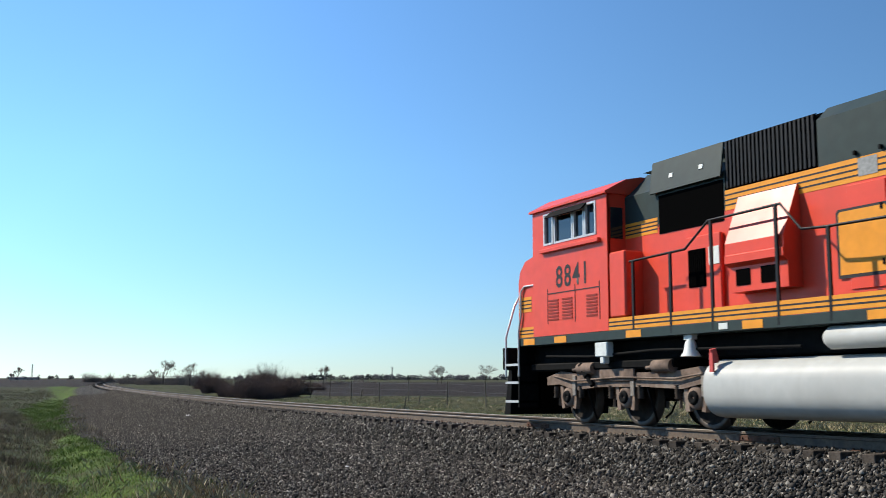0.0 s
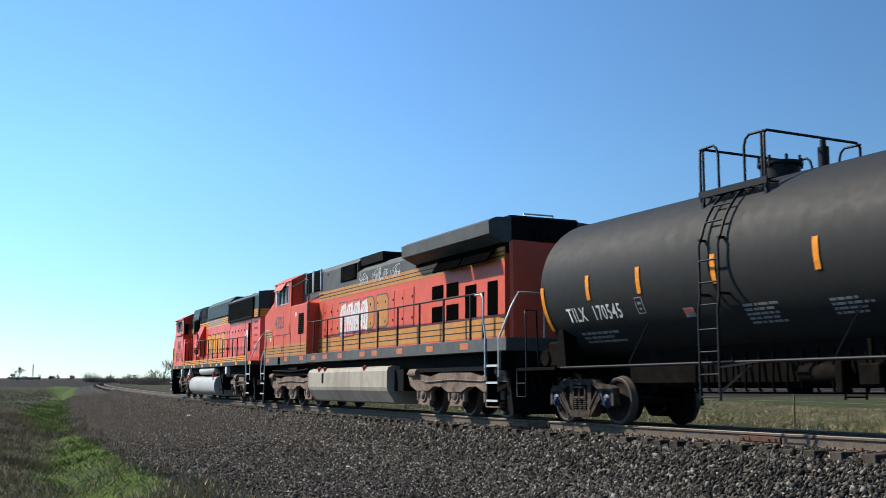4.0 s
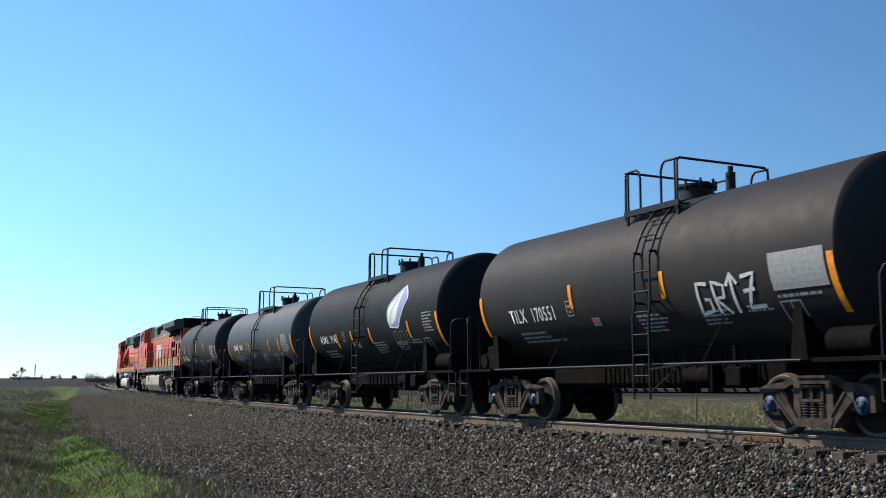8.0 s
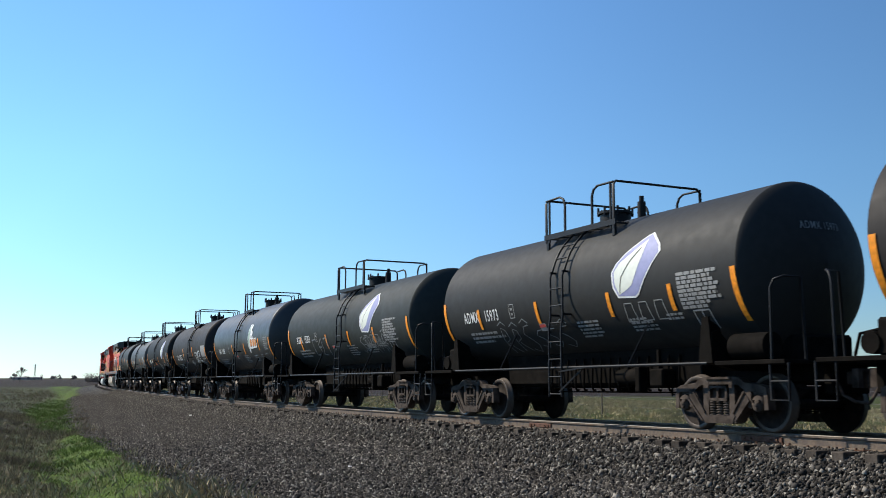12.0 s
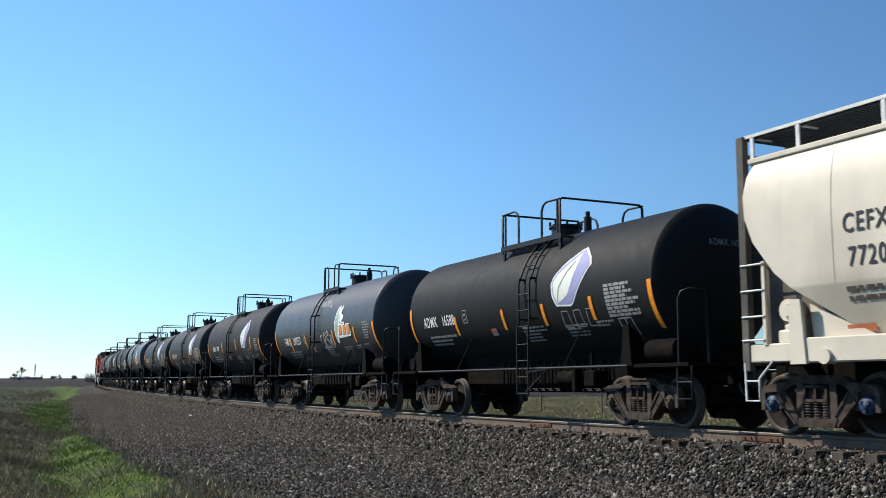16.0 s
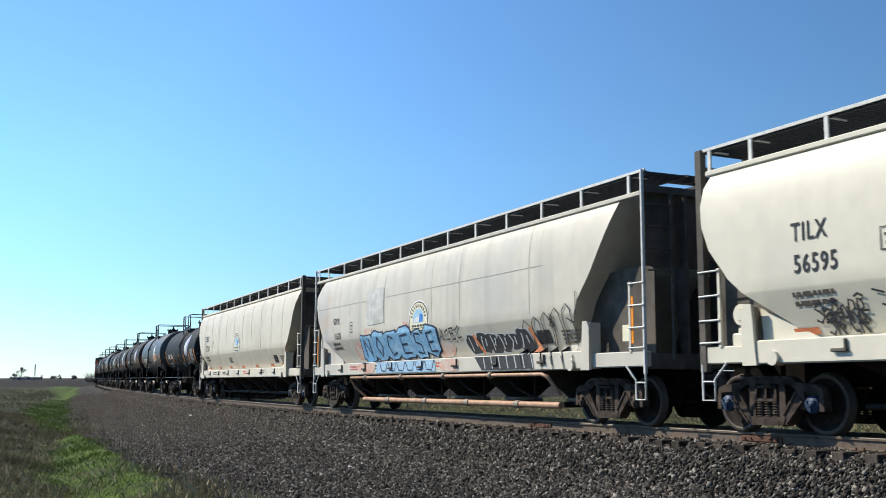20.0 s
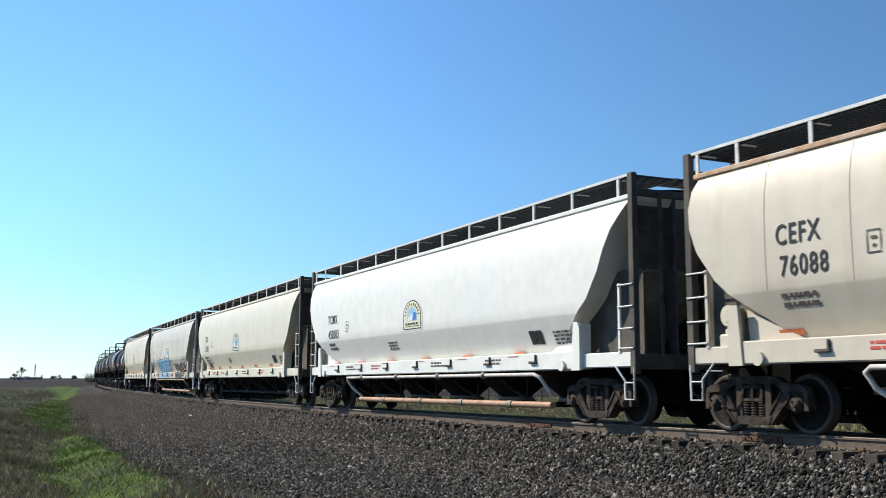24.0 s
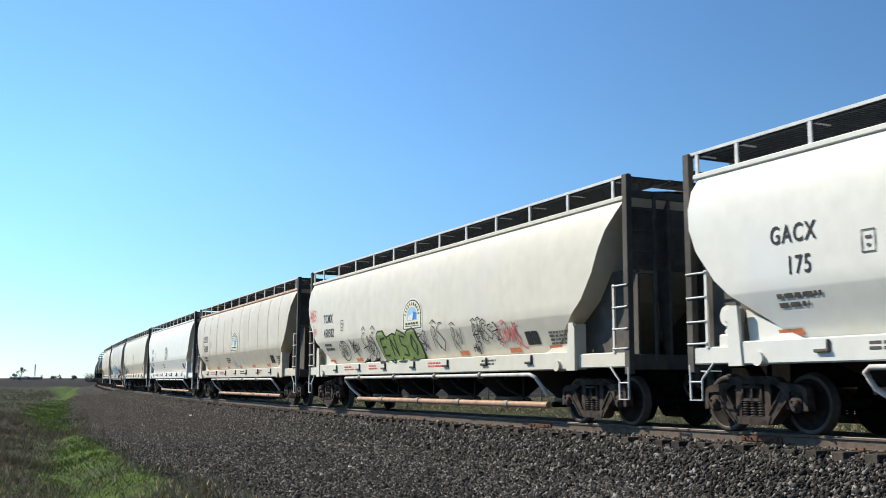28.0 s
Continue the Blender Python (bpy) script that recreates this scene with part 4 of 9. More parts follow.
def letter_strokes(rnd, n, w=0.8):
    """Loose sprayed writing that cannot be read: hooks, loops, zigzags and dashes."""
    out = []
    for i in range(n):
        u, top = i * w, rnd.uniform(0.4, 0.75)
        kind = rnd.randint(0, 3)
        if kind == 0:
            a0, turn = rnd.uniform(0.5, 2.5), rnd.choice((-1, 1)) * rnd.uniform(3.5, 5.6)
            out.append([(u + 0.32 * math.cos(a0 + turn * k / 9) * (1 - 0.03 * k), top * 0.8 * math.sin(a0 + turn * k / 9)) for k in range(10)] + [(u + rnd.uniform(0.1, 0.5), -rnd.uniform(0.4, 0.8))])
        elif kind == 1:
            k = rnd.randint(3, 5)
            out.append([(u - 0.35 + 0.72 * j / k + rnd.uniform(-0.06, 0.06), top if j % 2 else -top * rnd.uniform(0.5, 1)) for j in range(k + 1)])
        elif kind == 2:
            out.append([(u + 0.3, top), (u - 0.05, top * 0.95), (u - 0.28, top * 0.45), (u + 0.05, 0.05), (u + 0.28, -top * 0.4), (u - 0.02, -top), (u - 0.38, -top * 0.7)])
        else:
            out.append([(u - 0.22, -top), (u - 0.26, top * 0.2), (u - 0.1, top), (u + 0.18, top * 0.85), (u + 0.2, top * 0.2), (u - 0.12, 0.0), (u + 0.34, -top)])
        if rnd.random() < 0.35:
            out.append([(u - 0.3, top + 0.12), (u + 0.05, top + 0.28), (u + 0.35, top + 0.1)])
        if rnd.random() < 0.3:
            out.append([(u - 0.4, rnd.uniform(-0.2, 0.2)), (u + 0.45, rnd.uniform(-0.2, 0.3))])
    return out


G_GLYPH = [[(0.42, 0.38), (0.05, 0.42), (-0.02, -0.38), (0.40, -0.30), (0.40, 0.0), (0.22, 0.0)], [(0.62, -0.40), (0.60, 0.42), (0.98, 0.30), (0.92, 0.02), (0.64, 0.0), (1.0, -0.42)],
           [(1.25, -0.42), (1.28, 0.55)], [(1.08, 0.28), (1.28, 0.56), (1.46, 0.30)], [(1.62, 0.45), (2.05, 0.50), (1.66, -0.32), (2.18, -0.30)], [(1.62, 0.10), (2.0, 0.14)]]

CARS = []                              # each vehicle, where its middle is along the track at the start, and half its truck distance
TANK_AT = (-31.97, -45.35, -58.45, -71.44, -84.5, -98.03, -111.5, -124.75, -137.91, -151.13)
LADDER_AT = (-0.25, -0.09, 0.08, -1.24, -0.18, -0.50, -0.35, 0.0, 0.0, -1.20)      # each tank's ladder and platform along the car
PLATFORM_AT = (0.10, 0.10, 0.0, -0.50, 0.0, 0.15, 0.10, 0.0, -0.05, -0.12)
TANKS = (("TILX", "170545", 11, M_BLACK, dict(num_v=2.16, num_x=3.6, table=True, orange=((3.6, 2.62), (2.0, 2.62), (0.0, 2.62), (-2.2, 2.62))), "black railway tank car with ladder and white data table"),
         ("ADMX", "16493", 12, M_FADEDBLACK, dict(num_v=2.38, num_x=3.3, size=0.25, gap_at="   ", orange=((3.36, 2.3), (1.35, 2.3), (-1.9, 2.3), (-3.4, 2.3))), "black railway tank car with wide white lettering"),
         ("ADMX", "19141", 13, M_DEEPBLACK, dict(num_v=2.26, num_x=3.45, size=0.27, logo="leaf", table=False), "green-black tank car with a white leaf emblem"),
         ("TILX", "170551", 14, M_BROWNBLACK, dict(num_v=2.26, num_x=3.12, size=0.31, table="white", orange=((1.5, 2.5), (-1.42, 2.48))), "brown-black tank car with white sprayed scrawl"),
         ("DMIX", "190289", 15, M_GLOSSBLACK, dict(num_v=2.30, num_x=3.7, size=0.25, narrow=0.48, logo="corn", table=False, orange=((1.4, 2.3), (-0.89, 2.3), (-3.53, 2.4))), "glossy black tank car with white and orange emblem"),
         ("ADMX", "15303", 16, M_GREENBLACK, dict(num_v=2.36, num_x=3.95, size=0.25, logo="leaf", table=True, orange=((4.2, 2.2), (1.4, 2.2), (-0.79, 2.22), (-3.0, 2.24))), "green-black tank car with leaf emblem and pale scrawl"),
         ("ADMX", "15973", 17, M_BLACK, dict(num_v=2.36, num_x=3.45, size=0.26, gap_at="   ", logo="leaf", table=True, orange=((3.5, 2.28), (0.9, 2.28), (-1.75, 2.26), (-3.6, 2.26))), "black railway tank car with leaf emblem"),
         ("ADMX", "15899", 18, M_BROWNBLACK, dict(num_v=2.44, num_x=3.4, size=0.22, logo="leaf", table=False, orange=((2.0, 2.45), (-0.9, 2.5), (-3.7, 2.5))), "brown-black tank car with a leaf emblem"),
         ("DMIX", "190037", 19, M_GLOSSBLACK, dict(num_v=2.34, num_x=3.12, size=0.29, gap_at="   ", logo="corn", table=False, orange=((3.3, 2.2), (1.5, 2.24), (-1.5, 2.3), (-3.55, 2.3))), "glossy black tank car with corn emblem and scrawl"),
         ("ADMX", "16588", 20, M_DEEPBLACK, dict(num_v=2.38, num_x=3.6, size=0.27, gap_at="   ", logo="leaf", table=True, orange=((2.64, 2.2), (0.24, 2.22), (-1.51, 2.22), (-3.32, 2.24))), "black tank car with leaf emblem, coupled to hopper"))

SLIM = {"16493": 1.40, "15303": 1.36, "15973": 1.41, "16588": 1.40}    # radii of the narrower tanks
first_tank = build_tank_car()
tank_cars = [first_tank] + [copy_thing(first_tank, pose(0, 0, 0)) for _ in TANKS[1:]]
for car, (marks, number, seed, paint, opts, label), s0 in zip(tank_cars, TANKS, TANK_AT):
    tagged(car, label)
    for ob in car.children:
        if ob.name.split(".")[0] in ("shell", "tank_head"):
            ob.material_slots[0].link = "OBJECT"
            ob.material_slots[0].material = paint
    slim = number in SLIM
    RT = SLIM.get(number, 1.46)
    ZT = RT + 1.29
    if slim:                           # the smaller tanks: narrower shell, lower platform
        k = RT / 1.46
        for ob in car.children:
            kind = ob.name.split(".")[0]
            if kind in ("shell", "tank_head", "ladder_rail", "rung", "ladder_bracket"):
                ob.scale = (1, k, k)
                ob.location.z += ZT - k * 2.75
            elif kind in ("walkway", "safety_rail", "rail_post", "hand_hold"):
                ob.location.z -= 1.4 * (1.46 - RT)
                ob.scale.x = 1.62      # these carry the longer platform
                ob.location.x -= 0.10
            elif kind in ("manway", "safety_valve", "vent_valve"):
                ob.location.z -= 2 * (1.46 - RT)
    tank_marks(car, seed, marks, number, **opts)
    if seed in (11, 14):
        for t in car.children:
            if t.name.startswith("truck"):
                for cap in t.children:
                    if cap.name.startswith("bearing_cap"):
                        cap.material_slots[0].link = "OBJECT"
                        cap.material_slots[0].material = M_BLUE
    i = TANK_AT.index(s0)
    for ob in car.children:
        kind = ob.name.split(".")[0]
        if kind in ("ladder_rail", "rung", "ladder_bracket", "ladder_brace"):
            ob.location.x += LADDER_AT[i]
        elif kind in ("walkway", "safety_rail", "rail_post", "hand_hold", "manway", "safety_valve", "vent_valve"):
            ob.location.x += PLATFORM_AT[i]
    if number == "15303":              # the longest tank of the row
        for ob in car.children:
            kind = ob.name.split(".")[0]
            away = 1 if ob.matrix_basis.translation.x + ob.bound_box[0][0] + ob.bound_box[6][0] > 0 else -1
            if kind == "shell":
                ob.scale.x = 5.82 / 5.30
            elif kind in ("tank_head", "draft_sill", "coupler", "saddle", "saddle_post", "end_platform", "grab_rail", "sill_step", "end_reservoir", "brake_gear"):
                ob.location.x += 0.40 * away if kind != "tank_head" else 0.52 * away
            elif kind == "truck":
                ob.location.x += 0.35 * away
            elif kind == "side_rail":
                ob.scale.x = 1.09
    CARS.append((car, s0, 4.45 if number != "15303" else 4.8))
scrawl(tank_cars[3], G_GLYPH, -2.28, 2.15, 0.68, 0.065, M_SPRAY, "white sprayed letters")
scrawl(tank_cars[5], [[(0.5, 0.4), (0.0, 0.35), (0.0, -0.4), (0.45, -0.35)], [(0.75, 0.0), (1.1, 0.0)], [(1.0, -0.4), (0.75, 0.1), (1.25, 0.4), (1.3, -0.1), (1.0, -0.4), (1.5, -0.42)], [(1.6, 0.36), (2.1, 0.42), (1.95, -0.45)]], 2.9, 2.05, 0.75, 0.045, M_SPRAYDIM, "pale sprayed outline letters")
rnd_spray = random.Random(5)
scrawl(tank_cars[5], letter_strokes(rnd_spray, 8, 0.62), -1.9, 1.98, 0.42, 0.03, M_SPRAYDIM, "thin pale sprayed writing")
scrawl(tank_cars[6], letter_strokes(rnd_spray, 6, 0.9), 2.6, 1.75, 0.55, 0.025, M_SPRAYDIM, "thin pale sprayed writing")
scrawl(tank_cars[7], letter_strokes(rnd_spray, 4, 0.8), 3.0, 1.95, 0.4, 0.03, M_SPRAYDIM, "thin pale sprayed writing")
scrawl(tank_cars[8], letter_strokes(rnd_spray, 4, 0.75), -0.35, 2.2, 0.42, 0.035, M_SPRAY, "white sprayed writing")
scrawl(tank_cars[8], [[(0, 0), (0.1, 0.5), (0.25, 0.1), (0.4, 0.55), (0.45, 0.05)], [(0.65, 0.3), (0.85, 0.5), (0.95, 0.2), (0.7, 0.1), (0.65, 0.3)], [(1.1, 0.5), (1.15, 0.05), (1.4, 0.3), (1.1, 0.5)], [(1.6, 0.5), (1.5, 0.3), (1.75, 0.1), (1.5, 0.0), (1.9, 0.05)]], -0.05, 3.3, 0.6, 0.03, M_SPRAY, "white sprayed letters")


# ---------------------------------------------------------------- covered hopper cars
M_HOP = {}
for key, base, spots, streak in (
        ("cream", (0.56, 0.505, 0.4), [((0.46, 0.40, 0.31), 0.5, 0.5, 0.8)], ((0.42, 0.36, 0.29), 0.35, 2.2)),
        ("grey", (0.51, 0.47, 0.385), [((0.42, 0.40, 0.37), 0.45, 0.48, 0.75), ((0.50, 0.33, 0.20), 0.30, 0.66, 0.8)], ((0.34, 0.31, 0.27), 0.5, 2.0)),
        ("ivory", (0.58, 0.54, 0.43), [((0.55, 0.51, 0.43), 0.5, 0.55, 0.85)], ((0.48, 0.43, 0.35), 0.25, 2.0)),
        ("white", (0.68, 0.665, 0.6), [((0.68, 0.69, 0.67), 0.5, 0.5, 0.85)], ((0.60, 0.60, 0.57), 0.2, 2.0)),
        ("rusty_cream", (0.53, 0.475, 0.375), [((0.52, 0.44, 0.35), 0.5, 0.5, 0.8), ((0.47, 0.33, 0.22), 0.8, 0.66, 0.85)], ((0.44, 0.36, 0.28), 0.45, 2.2)),
        ("beige", (0.58, 0.535, 0.43), [((0.58, 0.55, 0.47), 0.5, 0.5, 0.8)], ((0.50, 0.46, 0.38), 0.25, 2.0)),
        ("pale", (0.63, 0.61, 0.53), [((0.64, 0.65, 0.62), 0.5, 0.5, 0.85)], ((0.58, 0.57, 0.53), 0.2, 2.0))):
    M_HOP[key] = mat("hopper_paint_" + key, tuple(1.06 * c for c in base), 0.48, 0.0, spots=spots, grain=0.05, scale=3, streak=streak, spec=0.35)
# Dark grey with darker spots and streaks, for end frames and small marks.
M_ENDGREY = mat("hopper_end_streaked_grey", (0.105, 0.092, 0.076), 0.75, 0.0, spots=((0.045, 0.039, 0.032), 1.2, 0.45, 0.75), grain=0.2, scale=5, streak=((0.06, 0.05, 0.045), 0.6, 3.0))
M_WALK = mat("running_board_steel", (0.05, 0.05, 0.048), 0.6, 0.3, grain=0.2, scale=15)
M_RAILWHITE = mat("walkway_trim_light", (0.60, 0.60, 0.57), 0.5, 0.0, grain=0.12, scale=9)
# Very dark brown with paler spots, for funnels and gear below the sill.
M_CHUTE = mat("hopper_outlet_dark_brown", (0.016, 0.013, 0.011), 0.8, 0.0, spots=((0.034, 0.026, 0.021), 2.0, 0.5, 0.8), grain=0.25, scale=8)
M_TUBE = mat("discharge_pipe_tan", (0.42, 0.26, 0.17), 0.5, 0.1, spots=((0.25, 0.16, 0.11), 3.0, 0.5, 0.75), grain=0.2, scale=7)
M_TUBEWHITE = mat("air_pipe_white", (0.60, 0.57, 0.52), 0.5, 0.0, spots=((0.35, 0.29, 0.24), 3.0, 0.55, 0.8), grain=0.15, scale=7)
M_CLAMP = mat("pipe_clamp_zinc", (0.26, 0.22, 0.18), 0.55, 0.2, grain=0.2, scale=15)
M_RUSTLINE = mat("roof_edge_rust", (0.46, 0.30, 0.19), 0.7, 0.0, spots=((0.58, 0.50, 0.42), 2.0, 0.45, 0.7), grain=0.2, scale=8)
M_EMB_CREAM = mat("emblem_cream", (0.70, 0.66, 0.48), 0.5, grain=0.05, scale=9)
M_EMB_BLUE = mat("emblem_blue", (0.05, 0.20, 0.55), 0.5, grain=0.1, scale=9)
M_EMB_SKY = mat("emblem_pale_blue", (0.30, 0.48, 0.62), 0.5, grain=0.1, scale=9)
M_GRIME_BOX = mat("emblem_dark", (0.06, 0.055, 0.04), 0.6, grain=0.1, scale=9)
M_SPRAYBLACK = mat("spray_paint_black", (0.045, 0.045, 0.048), 0.7, grain=0.3, scale=20)
M_SPRAYGREEN = mat("spray_paint_green", (0.22, 0.30, 0.09), 0.7, grain=0.2, scale=14)
M_SPRAYBLUE = mat("spray_paint_blue", (0.20, 0.40, 0.58), 0.7, grain=0.2, scale=12, spots=((0.34, 0.52, 0.66), 3.0, 0.5, 0.7))
M_SPRAYRED = mat("spray_paint_red", (0.62, 0.14, 0.14), 0.7, grain=0.25, scale=14)
M_SPRAYORANGE = mat("spray_paint_orange", (0.60, 0.22, 0.10), 0.7, grain=0.3, scale=12)

# half of the round-sided body, from the sill up to the roof's edge: (y, z)
SIDE = [(1.18, 1.30), (1.28, 1.44), (1.375, 1.66), (1.475, 1.90), (1.562, 2.12), (1.578, 2.17), (1.585, 2.4), (1.59, 2.9), (1.585, 3.3), (1.56, 3.65), (1.50, 3.95), (1.43, 4.14), (1.38, 4.20)]
HZ, HY = [p[1] for p in SIDE], [p[0] for p in SIDE]
HALF_H = 10.05


def hop_y(z):
    return float(np.interp(z, HZ, HY))


def hop_place(x0, z0, out=0.012):
    """On the left side; below 1.42 the flat sill stands out."""
    return lambda u, v: (x0 - u, (hop_y(z0 + v) if z0 + v > 1.43 else 1.50) + out, z0 + v)


CORNER = {1: 8.97, -1: 9.65}           # the ends' corner posts: the brake end has the deeper platform


ENDS = {"round": True}


def end_x(z, s=1):
    """How far the side reaches towards the car's end at each height: the slope sheet cuts in below."""
    if not ENDS["round"] and s > 0:
        return float(np.interp(z, [1.30, 1.53, 1.91, 2.48, 3.0, 3.5, 3.75, 4.2], [6.2, 6.4, 7.07, 7.94, 8.24, 8.43, 8.38, 7.86]))
    if not ENDS["round"]:
        return float(np.interp(z, [1.30, 1.51, 2.38, 2.95, 3.64, 3.97, 4.2], [7.2, 7.25, 7.66, 8.2, 8.68, 8.88, 8.98]))
    if s > 0:
        return float(np.interp(z, [1.30, 1.6, 1.9, 2.1, 2.3, 2.55, 2.8, 3.1, 3.4, 3.8, 4.0, 4.2], [6.7, 7.02, 7.5, 7.82, 8.10, 8.36, 8.56, 8.72, 8.81, 8.83, 8.78, 8.66]))
    return float(np.interp(z, [1.30, 1.55, 1.9, 2.17, 2.28, 2.54, 2.8, 3.08, 3.35, 3.61, 3.85, 4.07, 4.2], [6.95, 7.15, 7.6, 8.02, 8.19, 8.50, 8.68, 8.82, 8.96, 9.12, 9.34, 9.55, 9.62]))


def hopper_body_geo(ribs):
    """Side sheets with their ribs or weld lines, the roof, and the slope sheets of both ends."""
    g = Geo()
    nz = len(SIDE)
    for q in (1, -1):
        xs = np.linspace(-1, 1, 41)
        v = [(t * end_x(z, t), q * y, z) for t in xs for y, z in SIDE]
        f = [(i * nz + k, i * nz + k + 1, (i + 1) * nz + k + 1, (i + 1) * nz + k) for i in range(len(xs) - 1) for k in range(nz - 1)]
        g.add(v, [c[::-1] if q > 0 else c for c in f][:], True)
    roof = [(1.38, 4.20), (1.32, 4.27), (0.9, 4.36), (0.4, 4.41), (0, 4.42), (-0.4, 4.41), (-0.9, 4.36), (-1.32, 4.27), (-1.38, 4.20)]
    g.prism(roof, -end_x(4.2, -1), end_x(4.2), "x", closed=False)
    for s in (1, -1):
        # slope sheet across the end
        n0 = []
        for y, z in SIDE:
            n0.append([(s * end_x(z, s), y, z), (s * end_x(z, s), -y, z)])
        v = [p for pr in n0 for p in pr]
        f = [(2 * k, 2 * k + 1, 2 * k + 3, 2 * k + 2) for k in range(nz - 1)]
        g.add(v, [c[::-1] if s < 0 else c for c in f])
        e = s * end_x(4.2, s)
        g.quad((e, 1.38, 4.20), (e, -1.38, 4.20), (e, -0.9, 4.36), (e, 0.9, 4.36))
    g.box(-6.95, 6.95, -1.2, 1.2, 1.27, 1.32)
    return g


def rib_geo(x, q):
    g = Geo()
    pts = [(q * (y + 0.004), z) for y, z in SIDE if z >= 2.15]
    for (ya, za), (yb, zb) in zip(pts, pts[1:]):
        g.bar((x, ya, za), (x, yb, zb), 0.014, 0.005, (0, q, 0))
    return g


def build_hopper(ribs, pipes, angled=False):
    ENDS["round"] = not angled
    car = thing("hopper_car", "pale covered hopper car with rounded sides", "hopper car", "hopper cars of the train")
    part("body", hopper_body_geo(ribs), M_HOP["cream"], car, "round-sided steel car body")
    for q in (1, -1):
        if ribs:
            for x in np.arange(-7.55, 7.2, 1.625):
                part("side_seam", rib_geo(x, q), M_HOP["cream"], car)
        part("roof_edge", Geo().box(-9.62, 8.80, q * 1.36, q * 1.46, 4.16, 4.25, 0.015), M_HOP["cream"], car, "flat rail along the roof's edge")
        g = Geo().box(-7.95, 7.95, q * 1.28, q * 1.50, 1.06, 1.42, 0.02)
        part("side_sill", g, M_HOP["cream"], car, "wide flat side sill")
        for s in (1, -1):
            g = Geo().prism([(s * 7.70, 1.04), (s * 8.00, 1.04), (s * 8.00, 1.86), (s * 7.94, 1.98), (s * 7.78, 1.98)], q * 1.47, q * 1.53, "y")
            g.box(s * 7.93, s * 7.99, q * 1.25, q * 1.49, 1.06, 1.95)
            g.prism([(s * 6.6, 1.42), (s * 7.72, 1.42), (s * 7.78, 1.92)], q * 1.30, q * 1.33, "y")
            part("bolster_post", g, M_HOP["cream"], car, "upright bolster post over the truck")
            part("jacking_pad", Geo().cyl((s * 7.35, q * 1.36, 1.14), (s * 7.35, q * 1.56, 1.14), 0.11, 14), M_HOP["cream"], car)
            c = CORNER[s]
            g = Geo().box(s * 7.98, s * c, q * 1.28, q * 1.44, 1.08, 1.36, 0.02)
            part("end_sill", g, M_HOP["cream"], car)
            # corner post, ladder and step
            g = Geo().box(s * (c - 0.08), s * (c + 0.08), q * 1.34, q * 1.46, 0.95, 4.64, 0.012)
            if angled:
                g = Geo().box(s * (c - 0.03), s * (c + 0.03), q * 1.40, q * 1.46, 0.95, 4.64, 0.01)
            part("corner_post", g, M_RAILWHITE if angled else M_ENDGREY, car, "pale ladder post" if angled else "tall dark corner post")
            g = Geo().box(s * (c - 0.44), s * (c - 0.38), q * 1.42, q * 1.46, 1.34, 2.62)
            part("ladder_rail", g, M_HOP["cream"], car)
            for z in (1.42, 1.78, 2.18, 2.58):
                part("rung", Geo().cyl((s * (c - 0.42), q * 1.47, z), (s * (c + 0.05), q * 1.47, z), 0.018, 6), M_RAILWHITE, car)
            for z in (2.8, 3.2, 3.6, 4.0):
                part("end_rung", Geo().cyl((s * (c + 0.05), q * 1.36, z), (s * (c + 0.05), q * 0.82, z), 0.016, 6), M_ENDGREY, car)
            part("end_ladder_rail", Geo().box(s * (c + 0.02), s * (c + 0.08), q * 0.80, q * 0.85, 1.2, 4.3), M_ENDGREY, car)
            g = Geo().tube([(s * (c + 0.03), q * 1.45, 1.08), (s * (c + 0.03), q * 1.45, 0.50), (s * (c - 0.26), q * 1.45, 0.50), (s * (c - 0.26), q * 1.45, 0.84), (s * (c - 0.55), q * 1.45, 1.10)], 0.02)
            g.cyl((s * (c + 0.03), q * 1.45, 0.80), (s * (c - 0.26), q * 1.45, 0.80), 0.016, 6)
            part("sill_step", g, M_RAILWHITE, car)
    for s in (1, -1):
        freight_truck(car, s * 7.95)
        part("coupler", coupler_geo(s * HALF_H), M_CAST, car, "rusty knuckle coupler")
        part("draft_sill", Geo().box(s * 6.4, s * 9.55, -0.3, 0.3, 0.72, 1.12, 0.02), M_FRAME, car)
        c = CORNER[s]
        g = Geo().box(s * (c - 0.15), s * c, -1.32, 1.32, 1.04, 1.32, 0.015)
        g.box(s * (c - 0.06), s * (c + 0.02), -1.4, 1.4, 4.22, 4.36, 0.01)
        for y in (0.45, -0.45):
            g.prism([(s * c, 1.25), (s * (c - 0.14), 1.25), (s * (c - 0.5), 3.2), (s * (c - 0.06), 4.25), (s * c, 4.25)], y - 0.03, y + 0.03, "y")
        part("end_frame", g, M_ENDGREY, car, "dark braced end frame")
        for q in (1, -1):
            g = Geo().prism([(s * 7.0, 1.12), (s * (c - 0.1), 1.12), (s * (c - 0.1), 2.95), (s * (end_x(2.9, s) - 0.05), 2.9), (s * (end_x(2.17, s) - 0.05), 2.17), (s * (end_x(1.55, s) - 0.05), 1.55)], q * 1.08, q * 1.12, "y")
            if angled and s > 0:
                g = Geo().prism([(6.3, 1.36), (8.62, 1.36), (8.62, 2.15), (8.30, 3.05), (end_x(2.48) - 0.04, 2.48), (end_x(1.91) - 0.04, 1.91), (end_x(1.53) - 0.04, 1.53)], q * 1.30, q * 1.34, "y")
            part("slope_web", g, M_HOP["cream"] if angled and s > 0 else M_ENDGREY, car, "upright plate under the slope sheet")
